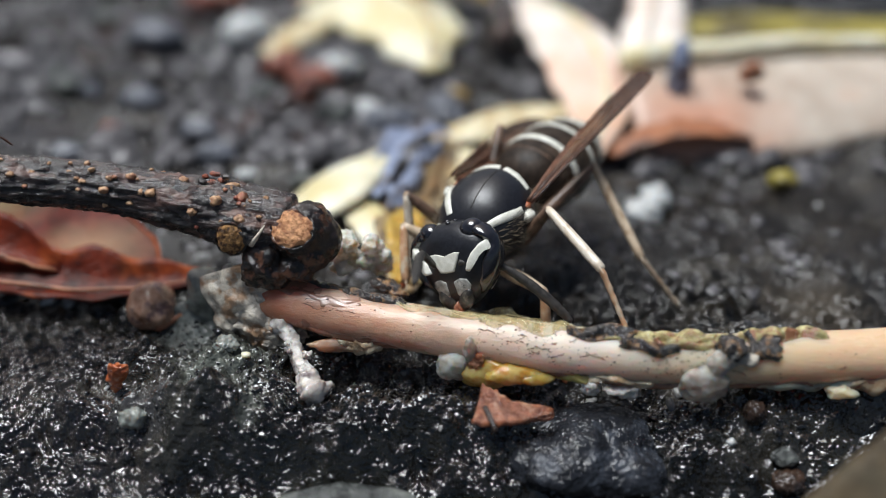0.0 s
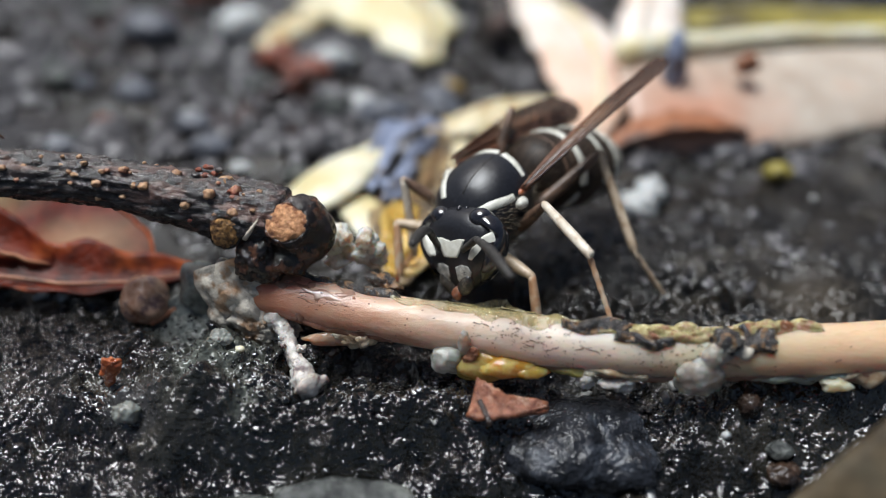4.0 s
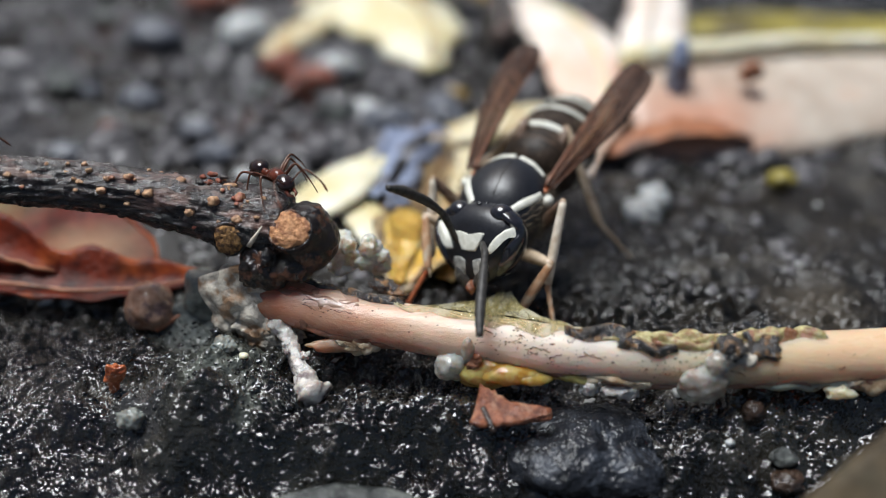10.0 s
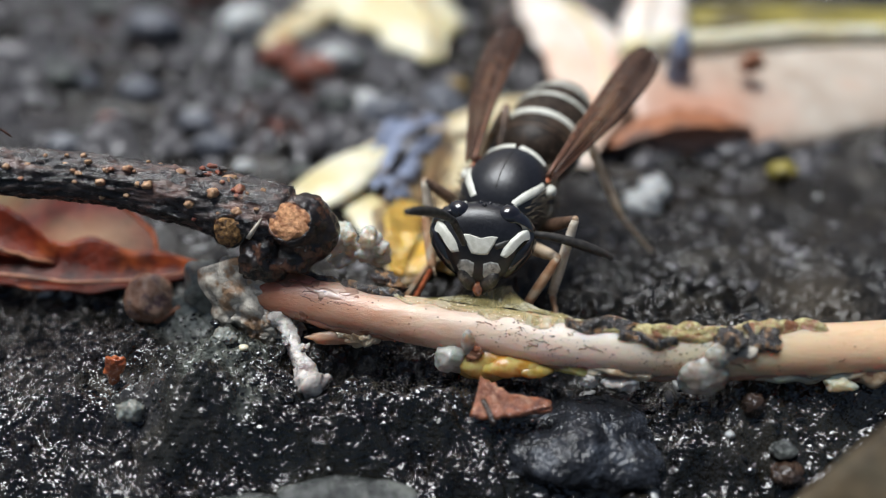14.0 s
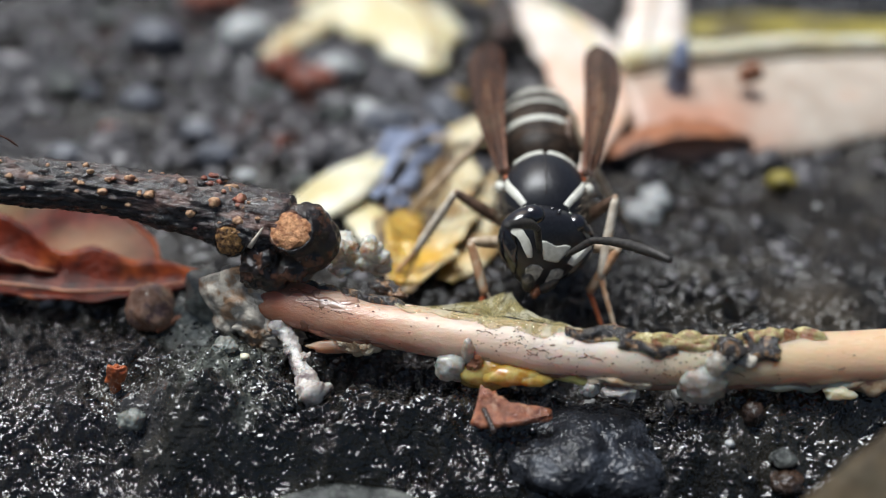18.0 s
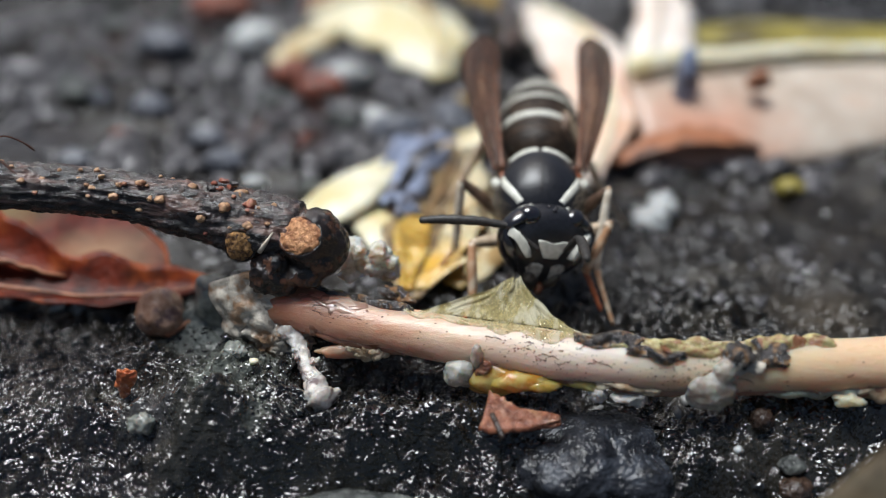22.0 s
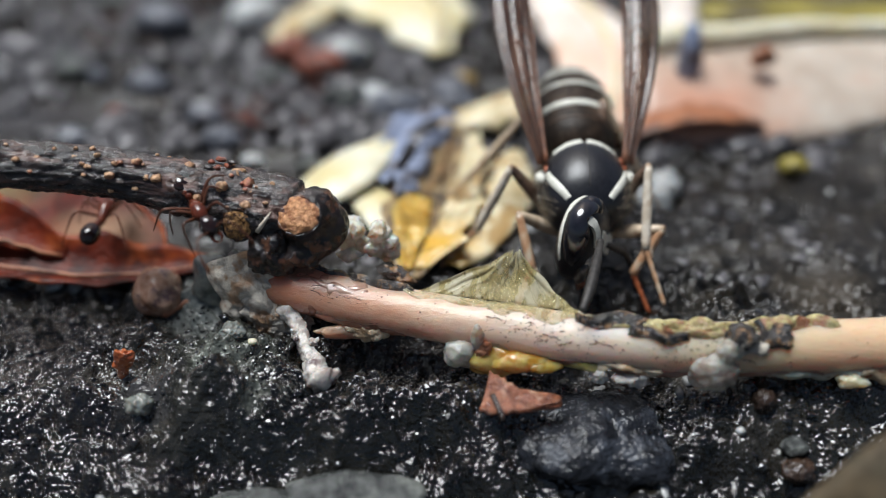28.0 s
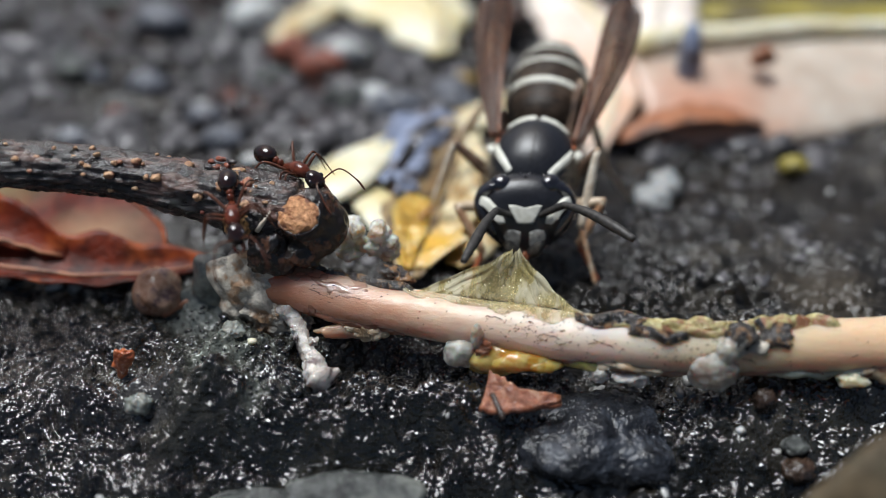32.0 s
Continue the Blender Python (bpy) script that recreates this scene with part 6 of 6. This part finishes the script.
HEAD_ROWS = [
    (0, P(0.20, -2.50, -0.26, -10.4, -24.7, 0.9)),
    (0.5, P(0.56, -2.20, -0.31, -14.1, -23.9, 17.2)),
    (1, P(0.44, -2.19, -0.14, -9.5, -25.2, 15.1)),
    (1.5, P(0.51, -2.41, -0.39, -12.6, -20.9, 12.8)),
    (2, P(0.45, -2.26, -0.20, -10.0, -23.0, 0.7)),
    (2.5, P(0.61, -2.33, -0.24, -8.4, -14.2, 12.2)),
    (3, P(0.55, -2.21, -0.01, -10.5, -22.3, 14.6)),
    (3.5, P(0.64, -2.18, -0.28, -13.6, -17.5, 8.5)),
    (5.5, P(0.41, -2.43, -0.35, -15.3, -17.6, -1.5)),
    (6, P(0.21, -2.28, -0.12, -10.1, -5.6, 4.5)),
    (6.5, P(0.52, -2.36, -0.15, -15.9, -0.5, 12.9)),
    (7, P(0.17, -2.59, -0.24, -15.3, -2.2, 17.9)),
    (7.5, P(0.15, -2.58, -0.23, -11.8, -1.7, 15.4)),
    (8, P(0.09, -2.55, -0.18, -6.1, -2.0, 12.3)),
    (8.5, P(0.13, -2.59, -0.20, -14.4, -1.1, 11.1)),
    (9, P(0.13, -2.62, -0.23, -17.5, -0.4, 9.3)),
    (9.5, P(0.03, -2.58, -0.17, -13.7, -0.7, 6.2)),
    (10, P(0.10, -2.49, -0.16, -13.8, -13.0, -8.5)),
    (10.5, P(0.04, -2.56, -0.13, -9.6, -8.6, 9.2)),
    (11, P(0.10, -2.65, -0.33, -10.3, 14.9, 18.4)),
    (11.5, P(0.05, -2.56, -0.19, -12.1, 17.3, 19.0)),
    (12, P(0.06, -2.54, -0.20, -9.0, 18.7, 16.8)),
    (12.5, P(0.03, -2.56, -0.21, -10.3, 18.9, 20.2)),
    (13, P(0.07, -2.54, -0.19, -9.5, 18.5, 16.9)),
    (13.5, P(0.04, -2.61, -0.22, -13.2, 6.8, 12.6)),
    (14, P(0.03, -2.66, -0.28, -13.9, -0.5, 13.4)),
    (14.5, P(-0.01, -2.62, -0.24, -12.8, -15.8, 3.1)),
    (16.5, P(0.15, -2.54, -0.16, -8.9, 6.5, 9.6)),
    (17, P(0.07, -2.58, -0.22, -8.8, 4.8, 9.1)),
    (17.5, P(0.11, -2.56, -0.19, -7.4, -0.7, 8.8)),
    (18, P(-0.05, -2.54, -0.28, -0.7, 19.8, 21.7)),
    (18.5, P(0.09, -2.59, -0.24, -8.6, 6.4, 10.6)),
    (19, P(0.05, -2.58, -0.21, -10.9, 3.3, 9.5)),
    (19.5, P(0.09, -2.57, -0.20, -8.9, -0.6, 10.4)),
    (20, P(0.02, -2.64, -0.28, -17.0, -15.4, -0.8)),
    (20.5, P(0.08, -2.54, -0.17, -7.5, -4.0, 10.4)),
    (21, P(0.06, -2.47, -0.25, 6.0, 11.3, 28.6)),
    (21.5, P(0.02, -2.57, -0.21, -4.2, -0.6, 4.1)),
    (22, P(0.06, -2.55, -0.28, 0.5, 13.6, 18.6)),
    (22.5, P(0.05, -2.53, -0.21, 0.7, 6.6, 7.4)),
    (23, P(-0.00, -2.57, -0.14, -16.7, -7.4, 9.9)),
    (23.5, P(-0.04, -2.56, -0.17, -4.6, -14.8, 8.0)),
    (24, P(-0.02, -2.53, -0.24, 5.2, -20.5, -7.1)),
    (24.5, P(-0.03, -2.65, -0.34, -4.7, -16.0, -0.2)),
    (25, P(0.06, -2.54, -0.17, -8.5, 12.7, 20.1)),
    (25.5, P(0.07, -2.54, -0.17, -8.5, 9.5, 16.7)),
    (27.5, P(0.04, -2.50, -0.24, -6.6, 24.1, 31.2)),
    (28, P(-0.28, -2.27, -0.35, 10.7, 38.5, 64.6)),
    (28.5, P(0.02, -2.63, -0.31, -9.6, 18.1, 12.2)),
    (29, P(0.03, -2.55, -0.23, -4.0, 14.8, 12.5)),
    (29.5, P(-0.02, -2.56, -0.24, -2.2, -10.6, 4.2)),
    (30, P(0.02, -2.66, -0.30, -14.8, 4.1, 11.0)),
    (30.5, P(0.04, -2.60, -0.20, -15.1, -10.4, 10.2)),
    (31, P(0.09, -2.51, -0.27, -1.9, 19.1, 31.2)),
    (31.5, P(0.08, -2.51, -0.25, -1.8, 18.8, 25.9)),
    (32, P(0.00, -2.63, -0.23, -16.9, -1.6, 7.8)),
]


def A(sx, az, el):
    """An antenna's pose on the head: the way it points, in degrees."""
    return P(sx * 0.50, -0.78, -0.14) @ pose(0, 0, 0, FACE_UP) @ pose(0, 0, 0, 0, 0, az) @ pose(0, 0, 0, -el, 0, 0)


ANTENNA_R = [
    (0, A(1, 125, -39)),
    (0.5, A(1, 72, -6)),
    (1, A(1, 125, -37)),
    (1.5, A(1, 125, -35)),
    (2, A(1, 124, 10)),
    (2.5, A(1, 104, 6)),
    (3, A(1, 125, -4)),
    (3.5, A(1, 55, 8)),
    (5.5, A(1, 79, -29)),
    (6, A(1, 55, -19)),
    (6.5, A(1, 33, -6)),
    (7, A(1, 14, -8)),
    (7.5, A(1, 26, 11)),
    (8, A(1, 125, -15)),
    (8.5, A(1, 44, 11)),
    (9, A(1, 29, 5)),
    (9.5, A(1, 40, 8)),
    (10, A(1, 32, -29)),
    (10.5, A(1, 38, 1)),
    (11, A(1, 2, 16)),
    (11.5, A(1, 31, 24)),
    (12, A(1, 7, 23)),
    (12.5, A(1, 21, 25)),
    (13, A(1, -14, 13)),
    (13.5, A(1, 125, -2)),
    (14, A(1, 111, -3)),
    (14.5, A(1, 43, -20)),
    (16.5, A(1, 7, -1)),
    (17, A(1, 5, 4)),
    (17.5, A(1, 7, 6)),
    (18, A(1, 20, 30)),
    (18.5, A(1, 10, 3)),
    (19, A(1, 9, 5)),
    (19.5, A(1, 18, 3)),
    (20, A(1, 48, -9)),
    (20.5, A(1, 44, 9)),
    (21, A(1, -28, 4)),
    (21.5, A(1, 4, -1)),
    (22, A(1, -20, 27)),
    (22.5, A(1, 5, 8)),
    (23, A(1, 8, -19)),
    (23.5, A(1, 64, -19)),
    (24, A(1, 47, -17)),
    (24.5, A(1, 96, -38)),
    (25, A(1, -15, 1)),
    (25.5, A(1, 1, -3)),
    (27.5, A(1, -14, -17)),
    (28, A(1, 60, -20)),
    (28.5, A(1, -8, -2)),
    (29, A(1, -10, 6)),
    (29.5, A(1, 18, -0)),
    (30, A(1, 17, 7)),
    (30.5, A(1, 20, -24)),
    (31, A(1, -30, 16)),
    (31.5, A(1, -19, 25)),
    (32, A(1, 43, 5)),
]
ANTENNA_L = [
    (0, A(-1, 29, 8)),
    (0.5, A(-1, 27, 25)),
    (1, A(-1, 33, 13)),
    (1.5, A(-1, 26, 33)),
    (2, A(-1, 30, 15)),
    (2.5, A(-1, -124, 6)),
    (3, A(-1, 10, 8)),
    (3.5, A(-1, 30, 17)),
    (5.5, A(-1, 34, 19)),
    (6, A(-1, 44, -8)),
    (6.5, A(-1, -9, 5)),
    (7, A(-1, -44, 3)),
    (7.5, A(-1, -64, 18)),
    (8, A(-1, -125, -8)),
    (8.5, A(-1, -54, 17)),
    (9, A(-1, -49, 2)),
    (9.5, A(-1, -105, 4)),
    (10, A(-1, -2, 35)),
    (10.5, A(-1, -20, 0)),
    (11, A(-1, -107, 13)),
    (11.5, A(-1, -91, 20)),
    (12, A(-1, -114, 13)),
    (12.5, A(-1, -120, 13)),
    (13, A(-1, -111, 17)),
    (13.5, A(-1, -125, 8)),
    (14, A(-1, -21, 31)),
    (14.5, A(-1, 17, 26)),
    (16.5, A(-1, -52, 8)),
    (17, A(-1, -51, 13)),
    (17.5, A(-1, -42, 15)),
    (18, A(-1, -50, 25)),
    (18.5, A(-1, -27, 2)),
    (19, A(-1, -28, 7)),
    (19.5, A(-1, -37, 12)),
    (20, A(-1, -61, 35)),
    (20.5, A(-1, -30, 29)),
    (21, A(-1, -100, 3)),
    (21.5, A(-1, -11, 4)),
    (22, A(-1, -111, 3)),
    (22.5, A(-1, -97, 14)),
    (23, A(-1, -13, 2)),
    (23.5, A(-1, -27, 54)),
    (24, A(-1, 32, 25)),
    (24.5, A(-1, 10, 43)),
    (25, A(-1, -68, 23)),
    (25.5, A(-1, -81, 24)),
    (27.5, A(-1, -113, -40)),
    (28, A(-1, -70, -30)),
    (28.5, A(-1, -44, 4)),
    (29, A(-1, -61, 1)),
    (29.5, A(-1, -35, 35)),
    (30, A(-1, -79, 13)),
    (30.5, A(-1, -26, 12)),
    (31, A(-1, -116, -13)),
    (31.5, A(-1, -96, -10)),
    (32, A(-1, -20, -2)),
]


def aim(origin, way, up=Vector((0, 0, 1))):
    """The pose of a limb segment that lies along +y from origin."""
    y = way.normalized()
    x = y.cross(up).normalized()
    z = x.cross(y)
    return Matrix.Translation(origin * MM) @ Matrix(((x.x, y.x, z.x, 0), (x.y, y.y, z.y, 0), (x.z, y.z, z.z, 0), (0, 0, 0, 1)))


def top_at(x, y):
    """The height of what a foot stands on: the rock or the bone."""
    by, bz, br = (float(np.interp(x, BONE_TAB[:, 0], BONE_TAB[:, k])) for k in (1, 2, 3))
    d = abs(y - by)
    on_bone = bz + math.sqrt(br * br - d * d) if d < br and x > -5.5 else -9.0
    return max(gz(x, y), on_bone)


def leg_motion():
    """Feet stay planted on the rock until the body has moved off; hips follow the body."""
    for (nm, s), (fe, ti, ta) in LEGS.items():
        lf, lt, la = LEG_DIM[nm]
        hx, hy, hz = LEG_HIP[nm]
        foot = None
        rows_f, rows_t, rows_a = [], [], []
        for t, level in WASP_ROWS:
            m = level @ SLOPE
            rx, ry = LEG_REST[(nm, s)][0 if t < 15 else 1]
            want = level @ (Vector((s * rx, ry, -3.0)) * MM) / MM
            hold = LEG_HOLD.get((nm, s)) if t < 6.6 else None
            if hold:
                want = Vector((*hold[0 if t < 4.5 else 1], 0))
            if foot is None or (want - foot).xy.length > 0.9:
                foot = Vector((want.x, want.y, 0))
            foot.z = top_at(foot.x, foot.y) + 0.05
            fl = m.inverted() @ (foot * MM) / MM
            upb = m.inverted().to_3x3() @ Vector((0, 0, 1))
            hip = Vector((s * hx, hy * SHORT, hz))
            out_ = hip - fl
            out_ -= upb * out_.dot(upb)
            ankle = fl + (out_.normalized() * 0.62 + upb * 0.78).normalized() * la
            d = ankle - hip
            L = min(max(d.length, abs(lf - lt) + 0.05), lf + lt - 0.02)
            d.normalize()
            ankle = hip + d * L
            ca = (lf * lf + L * L - lt * lt) / (2 * lf * L)
            bend = upb * 0.5 + Vector((s * 0.5, 1.0, 0)) if nm == "hind" else upb + Vector((s * (0.9 if nm == "fore" else 0.4), 0, 0))
            bend = (bend - d * bend.dot(d)).normalized()
            knee = hip + d * (lf * ca) + bend * (lf * math.sqrt(max(0, 1 - ca * ca)))
            side = Vector((0, 1, 0.3))
            F = aim(hip, knee - hip, side)
            FI = F.inverted()
            rows_f.append((t, F))
            rows_t.append((t, FI @ aim(knee, ankle - knee, side)))
            rows_a.append((t, FI @ aim(ankle, fl - ankle, side)))
        walk(fe, rows_f)
        walk(ti, rows_t)
        walk(ta, rows_a)


def ant_legs(legs, rows):
    """The legs swing in turn while the ant walks."""
    for k, (lg, s, y0) in enumerate(legs):
        out_, ph = [], 0.0
        last = rows[0]
        for t, m in rows:
            step = (m.translation - last[1].translation).length / MM
            ph += min(step, 1.5) * 2.2
            last = (t, m)
            out_.append((t, P(s * 0.12, y0, 0.55) @ pose(0, 0, 0, 0, 0, 16 * math.sin(ph + (k % 3 + (s > 0)) * math.pi))))
        walk(lg, out_)


def motions():
    walk(wasp, [(t, m @ SLOPE) for t, m in WASP_ROWS])
    walk(wasp_abdomen, ABDOMEN_ROWS)
    walk(wasp_head, [(t, SLOPE.inverted() @ m @ P(0, 0, 0.12, -FACE_UP)) for t, m in HEAD_ROWS])
    walk(wasp_antennae[0], ANTENNA_R)
    walk(wasp_antennae[1], ANTENNA_L)
    for s, wg in wasp_wings:
        base, out_ = P(s * 1.42, 0.28, 0.95), -s
        walk(wg, [(t, base @ pose(0, 0, 0, up if s > 0 or t > 6.2 else -16, 0, out_ * (sp if s > 0 or t > 6.2 else -2)) @ pose(0, 0, 0, 0, s * roll)) for t, up, sp, roll in
                  ((0, 8, 4, -40), (3.5, 7, 4, -40), (5.5, 4, 4, -40), (6, -4, 2, -40), (6.5, 4, 5, -20), (7, 9, 8, 0), (9, 9, 4, 0), (11, 11, 5, 0), (13, 12, 4, 0), (14, 9, 8, 0), (16.5, 9, 6, 0), (21, 11, 3, 0), (24, 8, 9, 0), (25, 9, 6, 0), (27.5, 16, 4, 0), (28, 26, 6, 0), (28.5, 13, 6, 0), (32, 12, 7, 0))])
    leg_motion()
    walk(film_ob, [(t, BONE_INV @ P(1.55, -7.0, 1.75, -lift, 0, -12)) for t, lift in
                   ((0, 118), (6, 116), (9, 114), (10.5, 92), (11.5, 112), (13.5, 110), (14.5, 92), (16.5, 96), (19, 98), (20, 84), (21, 92), (22, 62), (25, 60), (27.5, 50), (28.5, 26), (30, 24), (32, 36))])
    tracks = (
        [
            (0, P(-16.73, -5.66, 5.92, 0, -0, -90)),
            (7, P(-14.56, -5.16, 6.10, 0, -0, -90)),
            (8, P(-9.30, -4.50, 5.50, 0, -0, -90)),
            (8.5, P(-6.79, -4.03, 4.88, -31, 8, -62)),
            (9, P(-6.90, -4.20, 4.67, -28, 8, -69)),
            (9.5, P(-6.98, -3.74, 5.24, -17, 5, -36)),
            (9.75, P(-6.13, -4.16, 5.21, -3, -3, -92)),
            (10, P(-5.28, -4.57, 4.78, 12, 5, -147)),
            (10.5, P(-5.33, -4.63, 4.72, 12, 5, -148)),
            (11, P(-3.96, -5.05, 4.57, 0, -5, -128)),
            (11.5, P(-3.55, -5.02, 4.33, -10, -1, -124)),
            (12, P(-3.33, -5.30, 4.06, -15, -9, -133)),
            (12.5, P(-3.11, -5.37, 3.98, -13, -12, -137)),
            (13, P(-3.10, -5.37, 3.87, -14, -8, -132)),
            (13.15, P(-4.16, -4.91, 4.51, -18, -6, -63)),
            (13.3, P(-5.22, -4.45, 4.75, -17, -1, 6)),
            (13.6, P(-8.56, -3.43, 5.35, -18, -7, 53)),
            (13.8, P(-12.18, -4.56, 5.90, 0, -0, 90)),
            (14, P(-15.33, -5.32, 6.00, 0, -0, 90)),
            (32, P(-17.67, -5.99, 6.10, 0, -0, 90)),
        ], [
            (0, P(-15.85, -5.41, 6.10, 0, -0, -90)),
            (25.5, P(-15.33, -5.27, 6.10, 0, -0, -90)),
            (27, P(-10.20, -4.80, 5.70, 0, -0, -90)),
            (27.5, P(-7.73, -4.82, 4.62, 3, 15, -142)),
            (28, P(-7.65, -6.08, 4.36, -12, 23, -150)),
            (28.3, P(-7.60, -6.11, 4.40, -8, 22, -150)),
            (28.6, P(-7.06, -5.79, 4.73, 9, 33, -129)),
            (29, P(-6.40, -4.65, 4.72, -9, 26, -76)),
            (29.5, P(-4.67, -4.71, 4.74, -8, 8, -70)),
            (30, P(-5.22, -4.65, 4.80, 1, 8, -62)),
            (30.15, P(-5.79, -5.09, 4.94, 1, 12, -110)),
            (30.3, P(-6.37, -5.53, 4.68, -3, 16, -160)),
            (30.6, P(-6.23, -5.98, 4.65, -14, 6, -173)),
            (31, P(-6.55, -6.50, 4.30, -18, 7, -171)),
            (31.3, P(-6.60, -6.42, 4.44, -17, 7, -172)),
            (31.6, P(-6.50, -6.40, 4.46, -17, 9, -170)),
            (32, P(-6.50, -6.41, 4.41, -17, 10, -168)),
        ], [
            (0, P(-20.35, -3.90, 1.50, 0, -0, -90)),
            (23, P(-18.87, -3.72, 1.60, 0, -0, -90)),
            (24.4, P(-14.44, -3.69, 1.75, 0, -0, -90)),
            (25, P(-12.31, -3.71, 1.75, 0, -0, -56)),
            (25.5, P(-12.73, -3.53, 1.75, 0, -0, -17)),
            (27.5, P(-11.66, -3.84, 1.65, 0, -0, -17)),
            (28, P(-12.05, -3.08, 1.75, 0, -0, -5)),
            (28.3, P(-11.31, -2.60, 3.40, 0, -0, -35)),
            (28.6, P(-9.19, -3.52, 5.08, -11, 5, -38)),
            (29, P(-9.01, -3.53, 5.20, -14, 6, -45)),
            (29.5, P(-7.75, -3.35, 5.22, -17, 8, -71)),
            (30, P(-7.69, -3.33, 5.28, -11, 7, -57)),
            (30.3, P(-7.83, -3.43, 5.12, -18, 8, -69)),
            (30.6, P(-6.90, -3.47, 5.07, 2, 8, -111)),
            (31, P(-6.10, -3.90, 4.85, -8, 7, -127)),
            (31.3, P(-5.55, -4.14, 4.67, -8, 7, -124)),
            (31.6, P(-5.41, -4.16, 4.64, -8, 7, -126)),
            (32, P(-5.16, -4.27, 4.47, -5, 7, -128)),
        ], [
            (0, P(-7.10, 12.02, 0.05, 0, 0, -33) @ pose(0, 0, 0, 0)),
            (9, P(-7.44, 12.46, 0.05, 0, 0, -17) @ pose(0, 0, 0, 0)),
            (12.5, P(-7.37, 8.48, 0.05, 0, 0, 0) @ pose(0, 0, 0, 0)),
            (13, P(-7.50, 6.59, 0.05, 0, 0, -17) @ pose(0, 0, 0, 0)),
            (14, P(-7.26, 7.19, 0.05, 0, 0, 17) @ pose(0, 0, 0, 0)),
            (14.5, P(-8.01, 7.29, 0.05, 0, 0, 5) @ pose(0, 0, 0, 0)),
            (17, P(-7.46, 6.55, 0.05, 0, 0, 0) @ pose(0, 0, 0, 0)),
            (20, P(-6.98, 7.23, 0.05, 0, 0, -17) @ pose(0, 0, 0, 0)),
            (24, P(-6.38, 7.93, 0.05, 0, 0, -11) @ pose(0, 0, 0, 0)),
            (25, P(-6.25, 8.13, 0.05, 0, 0, 5) @ pose(0, 0, 0, 0)),
            (25.5, P(-6.55, 6.98, 0.05, 0, 0, 72) @ pose(0, 0, 0, 0)),
            (27.5, P(-8.40, 7.34, 0.05, 0, 0, 72) @ pose(0, 0, 0, 0)),
            (28.6, P(-9.41, 7.58, 0.05, 0, 0, 43) @ pose(0, 0, 0, 0)),
            (32, P(-10.27, 9.72, 0.05, 0, 0, 17) @ pose(0, 0, 0, 0)),
        ])
    for (an, legs), rows in zip(ANTS, tracks):
        walk(an, rows)
        ant_legs(legs, rows)


motions()
